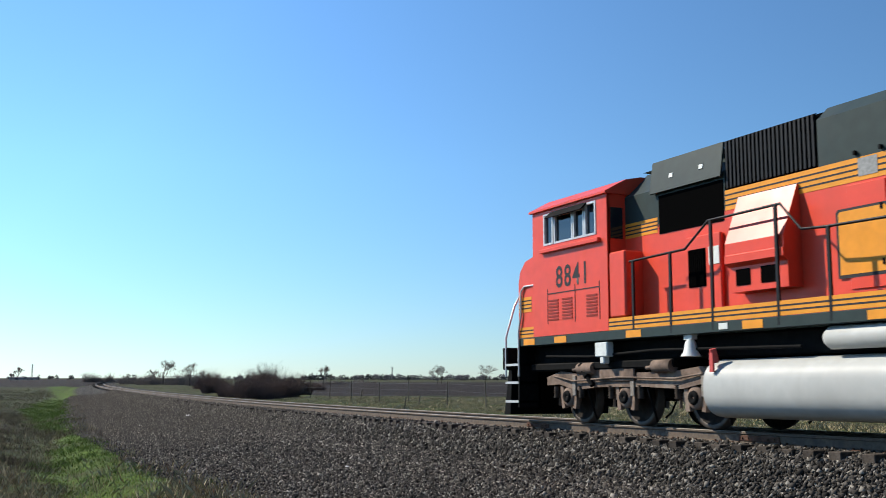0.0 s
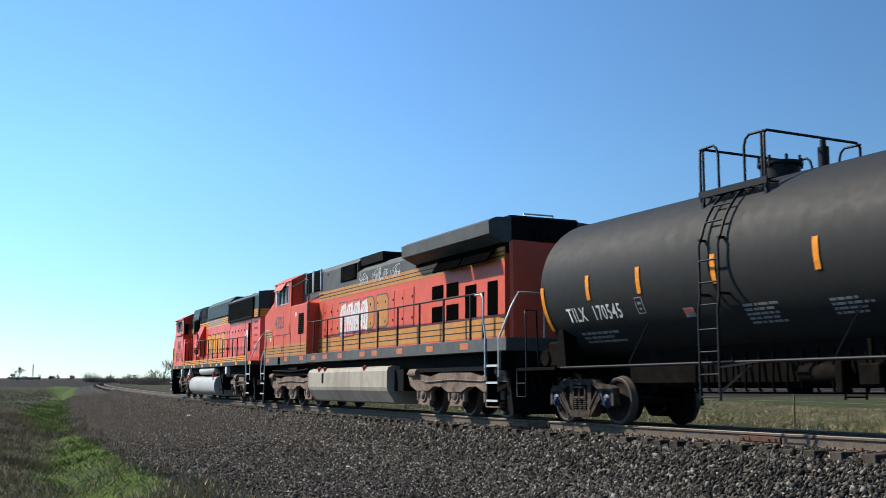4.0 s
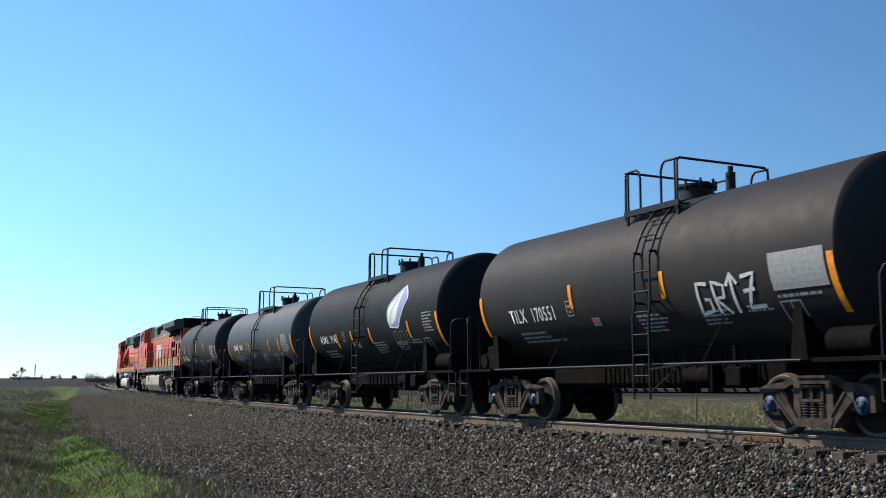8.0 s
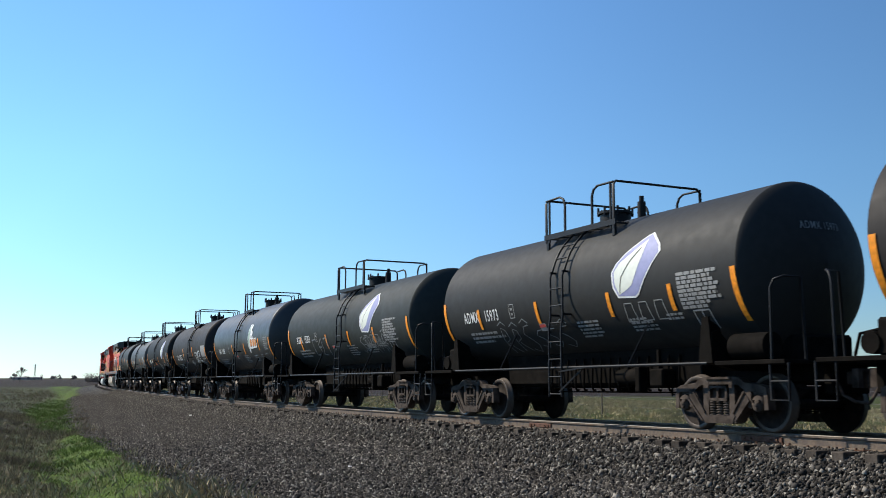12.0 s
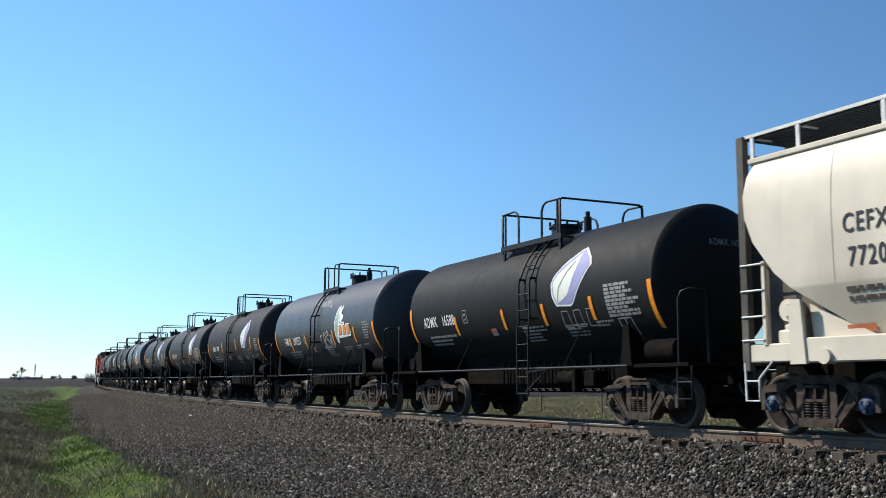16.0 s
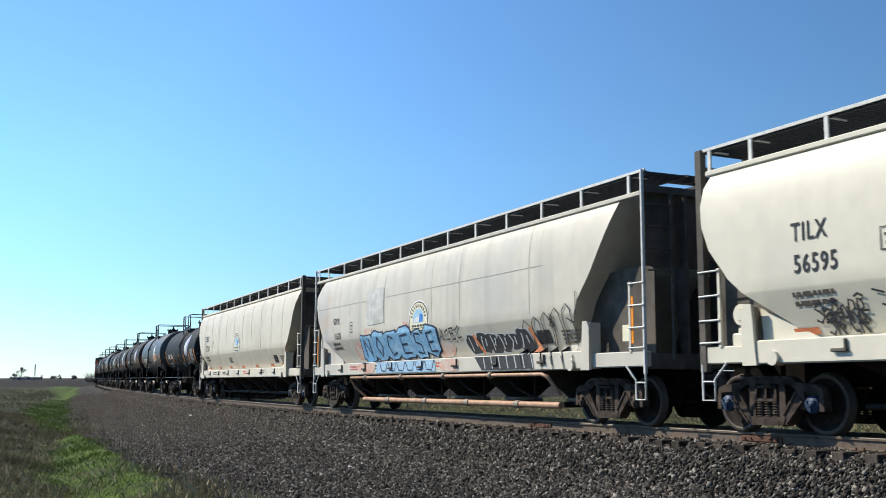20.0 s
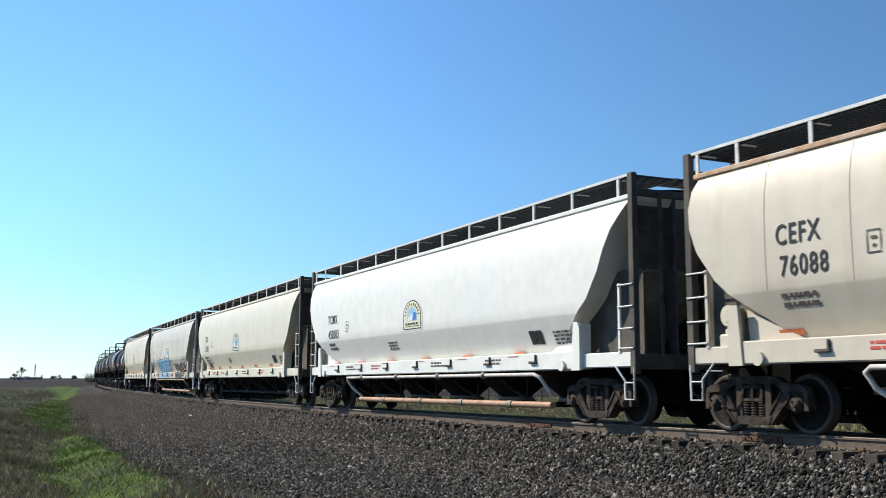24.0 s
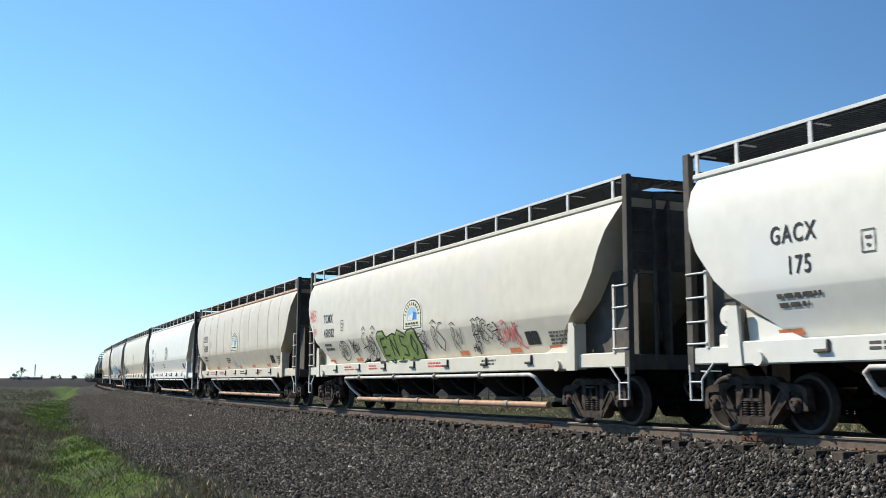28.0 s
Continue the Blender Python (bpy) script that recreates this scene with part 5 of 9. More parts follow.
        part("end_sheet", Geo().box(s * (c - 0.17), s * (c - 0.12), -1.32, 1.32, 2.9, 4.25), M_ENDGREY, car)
    # brake gear on the forward end
    part("air_reservoir", Geo().cyl((8.2, 0.6, 1.85), (8.2, 1.34, 1.85), 0.17, 16).cyl((8.2, 1.34, 1.85), (8.2, 1.39, 1.85), 0.1, 12), M_HOP["cream"], car)
    part("brake_valve", Geo().box(8.08, 8.4, 1.1, 1.36, 1.34, 1.56, 0.03).box(8.15, 8.3, 1.15, 1.32, 1.5, 1.64, 0.02), M_HOP["cream"], car)
    g = Geo().lathe([(0, 0.30), (0.03, 0.32), (0.06, 0.30)], (-9.6, -0.55, 2.2), "x", 20)
    g.bar((-9.57, -0.85, 2.2), (-9.57, -0.25, 2.2), 0.03, 0.03).bar((-9.57, -0.55, 1.9), (-9.57, -0.55, 2.5), 0.03, 0.03).box(-9.55, -9.35, -0.65, -0.45, 2.1, 2.3)
    part("brake_wheel", g, M_ENDGREY, car)
    # running board round the roof
    for q in (1, -1):
        g = Geo()
        g.box(-9.66, 9.02, q * 1.32, q * 1.35, 4.57, 4.625)
        g.box(-9.66, 9.02, q * 0.40, q * 0.43, 4.57, 4.625)
        for x in np.arange(-9.62, 8.98, 0.085):
            g.box(x, x + 0.028, q * 0.43, q * 1.32, 4.58, 4.62)
        part("running_board", g, M_WALK, car, "steel grating running board along the roof")
        part("board_trim", Geo().box(-9.7, 9.04, q * 1.38, q * 1.41, 4.60, 4.65), M_RAILWHITE, car, "light edge strip of the roof walkway")
        for i, x in enumerate(np.concatenate([np.arange(-7.6, 7.9, 1.54), [-9.2, 8.75]])):
            part("board_post", Geo().box(x - 0.035, x + 0.035, q * 1.375, q * 1.405, 4.22, 4.61).bar((x, q * 1.39, 4.585), (x, q * 0.98, 4.585), 0.03, 0.03), M_RAILWHITE, car)
    for s in (1, -1):
        g = Geo()
        c = CORNER[s]
        for x in np.arange(c - 0.62, c + 0.04, 0.085):
            g.box(s * x, s * (x + 0.028), -0.42, 0.42, 4.58, 4.62)
        for y in (-0.41, 0.0, 0.41):
            g.box(s * (c - 0.62), s * (c + 0.06), y - 0.015, y + 0.015, 4.575, 4.61)
        part("end_walk", g, M_WALK, car)
    g = Geo()
    for x in np.arange(-8.3, 8.4, 1.85):
        g.box(x - 0.8, x + 0.8, -0.36, 0.36, 4.38, 4.46, 0.03)
        g.tube([(x - 0.6, -0.4, 4.47), (x - 0.6, 0.4, 4.47)], 0.02, 6)
    part("roof_hatch", g, M_HOP["cream"], car, "long trough hatch on the roof")
    # discharge hoppers
    for x in (-5.55, -2.75, 0.0, 2.7, 5.5):
        wide = 1.36
        g = Geo()
        n, rings = 28, []
        for z, k in ((1.30, 0.0), (1.12, 0.12), (0.92, 0.42), (0.72, 0.70), (0.56, 0.90), (0.46, 1.0)):
            ring = []
            for j in range(n):
                c, q = math.cos(2 * math.pi * j / n), math.sin(2 * math.pi * j / n)
                e = 0.35 + 0.65 * min(1, k * 1.6)          # square at the top, round below
                px_, py_ = math.copysign(abs(c) ** e, c), math.copysign(abs(q) ** e, q)
                ring.append((x + px_ * (wide + (0.36 - wide) * k), py_ * (1.28 + (0.36 - 1.28) * k), z))
            rings.append(ring)
        v = [p for ring in rings for p in ring]
        g.add(v, [(i * n + j, i * n + (j + 1) % n, (i + 1) * n + (j + 1) % n, (i + 1) * n + j)[::-1] for i in range(len(rings) - 1) for j in range(n)], True)
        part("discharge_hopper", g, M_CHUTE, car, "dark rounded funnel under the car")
        part("outlet_rim", Geo().lathe([(0.40, 0.0), (0.40, 0.42), (0.47, 0.44), (0.49, 0.40)], (x, 0, 0), "z", 24), M_CLAMP, car)
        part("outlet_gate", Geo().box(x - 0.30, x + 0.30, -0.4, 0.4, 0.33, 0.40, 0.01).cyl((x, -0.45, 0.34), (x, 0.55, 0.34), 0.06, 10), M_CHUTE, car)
    if pipes:
        part("air_pipe", Geo().tube([(5.15, 1.02, 0.42), (5.45, 1.25, 0.70), (5.5, 1.38, 0.92), (5.36, 1.44, 0.98), (-6.1, 1.44, 0.98), (-6.3, 1.42, 0.92), (-6.35, 1.15, 0.55)], 0.042, 10), M_TUBEWHITE, car, "white air pipe along the underside")
        part("discharge_pipe", Geo().tube([(5.2, 1.05, 0.34), (-6.2, 1.05, 0.34)], 0.068, 12), M_TUBE, car, "tan discharge pipe along the underside")
        for x in (-3.9, -1.4, 1.3, 4.0):
            part("pipe_valve", Geo().lathe([(0.0, 0.05), (0.03, 0.085), (0.10, 0.085), (0.13, 0.05)], (x, 1.44, 0.98), "x", 10).cyl((x + 0.06, 1.44, 0.98), (x + 0.06, 1.44, 1.10), 0.03, 8), M_CLAMP, car)
        for x in (-4.4, -1.9, 0.6, 3.2):
            part("pipe_clamp", Geo().cyl((x - 0.10, 1.05, 0.34), (x + 0.10, 1.05, 0.34), 0.088, 12), M_CLAMP, car)
        for x in (-5.0, -2.6, -0.2, 2.2, 4.6):
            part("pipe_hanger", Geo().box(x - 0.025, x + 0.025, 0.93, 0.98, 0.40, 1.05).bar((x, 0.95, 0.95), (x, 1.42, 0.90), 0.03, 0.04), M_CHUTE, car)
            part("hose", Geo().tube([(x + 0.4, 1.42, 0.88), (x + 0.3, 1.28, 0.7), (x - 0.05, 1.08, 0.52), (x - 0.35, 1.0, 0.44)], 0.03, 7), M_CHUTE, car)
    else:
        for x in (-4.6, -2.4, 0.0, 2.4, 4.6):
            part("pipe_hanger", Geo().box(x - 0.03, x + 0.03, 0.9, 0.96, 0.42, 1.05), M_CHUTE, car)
        part("brake_rod", Geo().tube([(6.2, 0.93, 0.44), (-6.2, 0.93, 0.44)], 0.04, 8), M_CHUTE, car)
        for x in (-3.4, 0.0, 3.4):
            part("hose", Geo().tube([(x + 0.5, 1.2, 1.1), (x + 0.2, 1.15, 0.7), (x - 0.3, 1.0, 0.5), (x - 0.7, 1.02, 0.75), (x - 0.9, 1.15, 1.05)], 0.03, 7), M_CHUTE, car)
    for x in np.arange(-6.2, 6.3, 2.05):
        part("sill_bracket", Geo().box(x - 0.14, x + 0.14, 1.50, 1.56, 1.20, 1.25, 0.01).bar((x - 0.1, 1.52, 1.24), (x - 0.1, 1.52, 1.38), 0.04, 0.03), M_ENDGREY, car)
    return car


def emblem(car, x, z, k=0.91, kv=0.65):
    """The round-headed mill emblem, as plain shapes."""
    def squat(x, z, out):
        put = hop_place(x, z, out)
        return lambda u, v: put(u, v * kv / k)
    arch = [(0.62 * math.cos(a), 0.10 + 0.62 * math.sin(a)) for a in np.linspace(0, math.pi, 15)]
    body = [(0.62, -0.42)] + arch + [(-0.62, -0.42)]
    for name, grow_by, out, m in (("emblem_border", 0.13, 0.010, M_WHITE), ("emblem_edge", 0.05, 0.013, M_GRIME_BOX), ("emblem_field", -0.03, 0.016, M_EMB_CREAM)):
        decal(name, shape_poly([(u * (1 + grow_by) * k, (v - 0.1) * (1 + grow_by) * k + 0.1 * k) for u, v in body]), squat(x, z, out), m, car)
    inner = [(0.36, -0.10)] + [(0.36 * math.cos(a), 0.10 + 0.36 * math.sin(a)) for a in np.linspace(0, math.pi, 11)] + [(-0.36, -0.10)]
    decal("emblem_sky", shape_poly([(u * k, v * k) for u, v in inner]), squat(x, z, 0.019), M_EMB_SKY, car)
    sil = [shape_rect((-0.30 + 0.12 * i) * k, (-0.20 + 0.12 * i) * k, -0.08 * k, (0.08 + 0.05 * i) * k, 0.05 * k) for i in range(3)]
    decal("emblem_silos", join(*sil), squat(x, z, 0.022), M_WHITE, car, "white silos of the emblem")
    decal("emblem_front", shape_poly([(0.06 * k, -0.08 * k), (0.30 * k, -0.06 * k), (0.32 * k, 0.20 * k), (0.10 * k, 0.26 * k)]), squat(x, z, 0.022), M_EMB_BLUE, car)
    arc = []
    for a in np.linspace(0.12, math.pi - 0.12, 11):
        u, v = 0.48 * math.cos(a), 0.10 + 0.48 * math.sin(a)
        arc.append(shape_line([((u - 0.06 * math.cos(a)) * k, (v - 0.06 * math.sin(a)) * k), ((u + 0.06 * math.cos(a)) * k, (v + 0.06 * math.sin(a)) * k)], 0.05 * k))
    decal("emblem_lettering", join(*arc, *[shape_rect((-0.46 + 0.19 * i) * k, (-0.32 + 0.19 * i) * k, -0.26 * k, -0.18 * k) for i in range(5)], shape_rect(-0.5 * k, 0.5 * k, -0.33 * k, -0.31 * k)), squat(x, z, 0.024), M_GRIME_BOX, car, "small dark lettering blocks of the emblem")


def hopper_marks(car, seed, marks, number, x=6.5, z=2.96, size=0.275, emb=(0.0, 2.51), orange=()):
    rnd = random.Random(seed)
    decal("car_mark", text_shape(marks, size, 0.76), hop_place(x, z - size / 2), M_INK, car, "black reporting letters")
    z -= size / 2
    decal("car_number", text_shape(number, size, 0.76), hop_place(x - 0.1, z - 0.47), M_INK, car, "black car number")
    decal("small_print", moved(bars(rnd, 2, 0.9, 0.26), -0.4, 0), hop_place(x, 2.08), M_ENDGREY, car)
    o = [shape_line([(-0.11, -0.15), (0.11, -0.15), (0.11, 0.15), (-0.11, 0.15), (-0.11, -0.16)], 0.02), shape_rect(-0.05, 0.05, 0.03, 0.07), shape_rect(-0.03, 0.03, -0.08, -0.04)]
    decal("plate_mark", join(*o), hop_place(x - 1.35, z - 0.15), M_ENDGREY, car)
    decal("small_print", bars(rnd, 3, 0.8, 0.25), hop_place(1.9, 1.95), M_ENDGREY, car)
    decal("small_print", bars(rnd, 4, 0.9, 0.30), hop_place(-6.9, 1.85), M_ENDGREY, car)
    decal("inspection_box", join(shape_rect(-0.26, -0.01, -0.14, 0.14), shape_rect(0.01, 0.26, -0.14, 0.14)), hop_place(-6.2, 1.75), M_INK, car)
    if emb:
        emblem(car, *emb)
    for xo, zo in orange:
        decal("reflector", shape_rect(-0.24, 0.24, -0.05, 0.05), hop_place(xo, zo, 0.016), M_REFLDULL, car, "faded orange reflective strip")
    for xo in (5.3, 3.2, -1.0, -4.0):
        decal("sill_print", moved(bars(rnd, 2, 0.9, 0.15), 0, 0.07), lambda u, v, xo=xo: (xo - u, 1.506, 1.26 + v), M_RED if rnd.random() < 0.6 else M_ENDGREY, car)


def hop_scrawl(car, strokes, x, z, k, w, material, label="", out=0.022):
    return decal("spray_writing", join(*[shape_line([(u * k, v * k) for u, v in st], w) for st in strokes]), hop_place(x, z, out), material, car, label)


HOPPER_AT = (-167.78, -187.95, -208.1, -228.17, -248.35, -268.56, -288.9)
ROW_LOW = tuple((x, 1.52) for x in (6.85, 4.4, 2.1, -0.3, -2.8, -5.3, -7.0))
ROW_SILL = tuple((x, 1.42) for x in (6.6, 4.4, 2.1, -0.3, -2.8, -5.3))
HOPPERS = (("CEFX", "77200", "cream", True, False, dict(emb=(0.0, 2.51), orange=ROW_LOW), "cream covered hopper car with round mill emblem"),
           ("GPFX", "10635", "grey", False, True, dict(emb=(-0.09, 2.44), size=0.2, x=6.35, z=2.76, orange=()), "weathered grey hopper car covered in blue graffiti"),
           ("TILX", "56595", "ivory", False, False, dict(emb=(0.0, 2.51), orange=ROW_LOW), "ivory covered hopper car with black scrawls"),
           ("TCMX", "450503", "white", False, True, dict(emb=(0.0, 2.51), orange=ROW_SILL, x=6.4, z=2.84), "bright white covered hopper car with mill emblem"),
           ("CEFX", "76088", "rusty_cream", True, True, dict(emb=(-0.1, 2.52), x=6.42, size=0.31, orange=ROW_LOW), "cream hopper car with rusty roof edge and emblem"),
           ("TCMX", "450582", "beige", False, True, dict(emb=(-0.17, 2.52), x=6.7, z=2.9, orange=ROW_LOW), "beige covered hopper car with green graffiti"),
           ("GACX", "175", "pale", False, True, dict(emb=None, orange=ROW_LOW), "pale covered hopper car with black lettering"))
hopper_base = {}
hopper_cars = []
for (marks, number, paint, ribs, pipes, opts, label), s0, seed in zip(HOPPERS, HOPPER_AT, range(40, 60)):
    key = (ribs, pipes, number == "10635")
    if key not in hopper_base:
        hopper_base[key] = car = build_hopper(*key)
    else:
        car = copy_thing(hopper_base[key], pose(0, 0, 0))
        for ob in [o for o in car.children if o.get("own")]:
            bpy.data.objects.remove(ob)
    hopper_cars.append((car, paint, marks, number, opts, label, s0, seed))
for car, paint, marks, number, opts, label, s0, seed in hopper_cars:
    tagged(car, label)
    for ob in car.children_recursive:
        if ob.material_slots and ob.material_slots[0].material == M_HOP["cream"]:
            ob.material_slots[0].link = "OBJECT"
            ob.material_slots[0].material = M_RUSTLINE if (paint == "rusty_cream" and ob.name.startswith("roof_edge")) else M_HOP[paint]
    hopper_marks(car, seed, marks, number, **opts)
    CARS.append((car, s0, 7.95))
    if number in ("77200", "56595"):
        for t in car.children:
            for cap in t.children:
                if cap.name.startswith("bearing_cap"):
                    cap.material_slots[0].link = "OBJECT"
                    cap.material_slots[0].material = M_BLUE


# sprayed pictures and scrawls on the hoppers
def blob(rng, u0, u1, v0, v1, lean=0.0):
    """A swollen letter-like shape."""
    cu, cv, hu, hv = (u0 + u1) / 2, (v0 + v1) / 2, (u1 - u0) / 2, (v1 - v0) / 2
    pts = []
    for k in range(14):
        a = 2 * math.pi * k / 14
        c, s = math.cos(a), math.sin(a)
        r = rng.uniform(0.86, 1.12)
        pu = math.copysign(abs(c) ** 0.6, c) * hu * r
        pv = math.copysign(abs(s) ** 0.6, s) * hv * r
        pts.append((cu + pu + lean * pv, cv + pv))
    return pts


def spray_piece(car, x, z, edges, v0, v1, fill, edge, seed, lean=0.2, glyphs=None, label=""):
    """Swollen sprayed letters side by side: a dark edge, the filling and the strokes inside."""
    rng = random.Random(seed)
    for i, (a, b) in enumerate(zip(edges, edges[1:])):
        pts = blob(rng, a - 0.03, b + 0.03, v0 + rng.uniform(-0.05, 0.05), v1 + rng.uniform(-0.06, 0.06), lean)
        lift = 0.0009 * i
        decal("spray_edge", shape_poly(grow(pts, 0.13), 0.07), hop_place(x, z, 0.014 + lift), edge, car)
        decal("spray_letter", shape_poly(pts, 0.07), hop_place(x, z, 0.022 + lift), fill, car, label)
        w, h = b - a, v1 - v0
        if glyphs:
            st = [[(a + w * p, v0 + h * q) for p, q in s] for s in glyphs[i]]
        else:
            st = [[(a + w * rng.uniform(0.2, 0.45), v1 - h * 0.12), (a + w * rng.uniform(0.3, 0.6), v0 + h * 0.5), (a + w * rng.uniform(0.2, 0.5), v0 + h * 0.15)],
                  [(a + w * 0.75, v1 - h * 0.25), (a + w * rng.uniform(0.55, 0.8), v0 + h * 0.35)]]
        decal("spray_line", join(*[shape_line(s, 0.045) for s in st]), hop_place(x, z, 0.030 + lift), edge, car)


GLYPH_E = [[(0.8, 0.85), (0.3, 0.8), (0.3, 0.2), (0.8, 0.2)], [(0.3, 0.5), (0.7, 0.52)]]
GLYPH_N = [[(0.25, 0.15), (0.3, 0.85), (0.7, 0.15), (0.75, 0.85)]]
GLYPH_S = [[(0.8, 0.8), (0.35, 0.85), (0.3, 0.55), (0.7, 0.45), (0.7, 0.15), (0.25, 0.2)]]
GLYPH_O = [[(0.5, 0.85), (0.25, 0.5), (0.5, 0.15), (0.75, 0.5), (0.5, 0.85)]]
GLYPH_C = [[(0.75, 0.75), (0.4, 0.85), (0.25, 0.5), (0.4, 0.15), (0.78, 0.25)]]
GLYPH_A = [[(0.2, 0.12), (0.5, 0.9), (0.8, 0.12)], [(0.3, 0.4), (0.7, 0.4)]]
grey_car, tilx_car, rusty_car, beige_car = hopper_cars[1][0], hopper_cars[2][0], hopper_cars[4][0], hopper_cars[5][0]
M_OUTLINE = mat("spray_outline_navy", (0.035, 0.045, 0.075), 0.7, grain=0.3, scale=18)
M_PALEBLUE = mat("spray_pale_blue", (0.30, 0.45, 0.58), 0.7, grain=0.2, scale=10)
M_HALO = mat("spray_halo_orange", (0.56, 0.33, 0.25), 0.7, spots=((0.52, 0.46, 0.40), 3.0, 0.42, 0.6), grain=0.2, scale=10)
rng_spray = random.Random(31)
for a, b, lo, hi in ((4.95, 4.2, 1.52, 2.05), (3.9, 3.3, 2.2, 2.42), (1.0, 0.6, 2.15, 2.45), (-0.6, -1.9, 1.47, 1.85), (4.6, 3.2, 1.10, 1.40), (-1.2, -2.3, 1.10, 1.40)):
    decal("spray_halo", shape_poly(blob(rng_spray, 0, a - b, 0, hi - lo), 0.07), hop_place(a, lo, 0.010), M_HALO, grey_car, "faint orange spray cloud")
decal("spray_shadow", shape_poly([(0, 0), (0.1, 0.30), (4.0, 0.30), (4.1, 0.0)], 0.07), hop_place(3.1, 1.10, 0.013), M_PALEBLUE, grey_car, "pale blue sprayed base")
decal("spray_drip", join(*[shape_line([(0.3 + 0.62 * i, 0.28), (0.45 + 0.62 * i, 0.06), (0.75 + 0.62 * i, 0.04), (0.88 + 0.62 * i, 0.28)], 0.035) for i in range(6)]), hop_place(3.1, 1.10, 0.016), M_OUTLINE, grey_car)
spray_piece(grey_car, 4.3, 1.45, (0.0, 0.95, 1.85, 2.75, 3.75, 4.55, 5.35), 0.02, 0.78, M_SPRAYBLUE, M_OUTLINE, 3, 0.12, [GLYPH_N, GLYPH_O, GLYPH_C, GLYPH_E, GLYPH_S, GLYPH_E], "blue swollen sprayed letter")
hop_scrawl(grey_car, [[(0, 0), (0.12, 0.3), (0.24, 0), (0.05, 0.12)], [(0.55, 0.26), (0.36, 0.2), (0.34, 0.02), (0.55, 0.02)], [(0.85, 0.28), (0.64, 0.27), (0.64, 0.0), (0.86, 0.02)], [(0.64, 0.14), (0.8, 0.15)], [(1.15, 0.32), (0.95, 0.22), (0.98, 0.02), (1.2, 0.05)]], -1.25, 1.86, 1.0, 0.04, M_SPRAYBLACK, "small black sprayed tag")
spray_piece(grey_car, -2.65, 1.47, (0.0, 0.6, 1.1, 1.55, 2.0, 2.45, 3.0), 0.02, 0.46, M_SPRAYBLACK, M_SPRAY, 9, -0.25, None, "black sprayed letter with white edge")
decal("spray_shadow", shape_poly([(0, 0), (-0.35, 0.30), (2.3, 0.30), (2.35, 0.0)], 0.07), hop_place(-3.5, 1.10, 0.013), M_SPRAYBLACK, grey_car, "black sprayed base")
decal("spray_line", join(*[shape_line([(0.1 + 0.36 * i, 0.29), (0.2 + 0.36 * i, 0.02)], 0.035) for i in range(7)]), hop_place(-3.5, 1.10, 0.017), M_SPRAY, grey_car)
decal("spray_line", shape_line([(0, 0.42), (0.3, -0.02)], 0.11), hop_place(-3.1, 1.5, 0.045), M_SPRAYORANGE, grey_car, "orange sprayed stroke")
decal("spray_line", shape_line([(0, 0.42), (0.25, -0.1)], 0.10), hop_place(-5.75, 1.55, 0.045), M_SPRAYORANGE, grey_car, "orange sprayed stroke")
loops = []
for i in range(5):
    u = i * 0.42
    loops.append([(u + 0.05, -0.72), (u - 0.06, -0.35), (u + 0.08, 0.0), (u + 0.10, 0.2 + 0.06 * i), (u + 0.24, 0.34 + 0.06 * i), (u + 0.40, 0.22 + 0.06 * i), (u + 0.42, -0.02), (u + 0.3, -0.3), (u + 0.42, -0.6)])
loops.append([(1.9, 0.3), (2.15, 0.2), (2.3, 0.45), (2.3, 0.8)])
hop_scrawl(grey_car, loops, -5.35, 1.78, 1.0, 0.028, M_SPRAYBLACK, "thin black sprayed loops")
hop_scrawl(grey_car, [[(0, 0), (0.2, 0.2)], [(0.2, 0), (0, 0.2)], [(0.1, -0.05), (0.1, 0.26)]], -6.55, 1.95, 1.0, 0.03, M_SPRAYBLACK)
decal("repair_patch", shape_poly([(0, 0), (0.02, -1.02), (0.9, -1.0), (1.36, -0.98), (1.32, 0.02), (0.6, 0.05)], 0.07), hop_place(3.7, 3.5), mat("patch_pale_blue_grey", (0.50, 0.50, 0.46), 0.6, spots=((0.40, 0.385, 0.34), 2.5, 0.5, 0.65), grain=0.15, scale=6), grey_car, "pale repainted patch")
for ob in grey_car.children:
    if ob.name.startswith("air_pipe"):
        ob.material_slots[0].link = "OBJECT"
        ob.material_slots[0].material = M_TUBE
M_SEAM = mat("weld_seam_grey", (0.36, 0.345, 0.31), 0.7, grain=0.2, scale=12)
for x in (5.2, 2.33, -0.89, -2.51, -5.84):
    decal("side_seam", shape_line([(0, 0), (0.0, 1.9)], 0.014), hop_place(x, 2.22, 0.006), M_SEAM, grey_car)
decal("side_seam", shape_line([(0, 0), (14.6, 0)], 0.014), hop_place(8.2, 3.22, 0.006), M_SEAM, grey_car)
part("front_reflector", Geo().box(8.53, 8.60, 1.452, 1.464, 1.45, 2.35), M_REFL, grey_car, "orange reflective strip")
part("rear_reflector", Geo().box(-9.34, -9.28, 1.44, 1.452, 1.5, 2.35), M_REFL, grey_car, "orange reflective strip")
part("rear_notice", Geo().box(-9.25, -8.95, 1.40, 1.412, 1.55, 1.85), M_EMB_CREAM, grey_car)
hop_scrawl(tilx_car, letter_strokes(rng_spray, 6, 0.62), 6.5, 1.76, 0.24, 0.035, M_SPRAYBLACK, "dense black sprayed scrawl")
hop_scrawl(tilx_car, letter_strokes(rng_spray, 5, 0.62), 6.35, 1.60, 0.22, 0.035, M_SPRAYBLACK, "dense black sprayed scrawl")
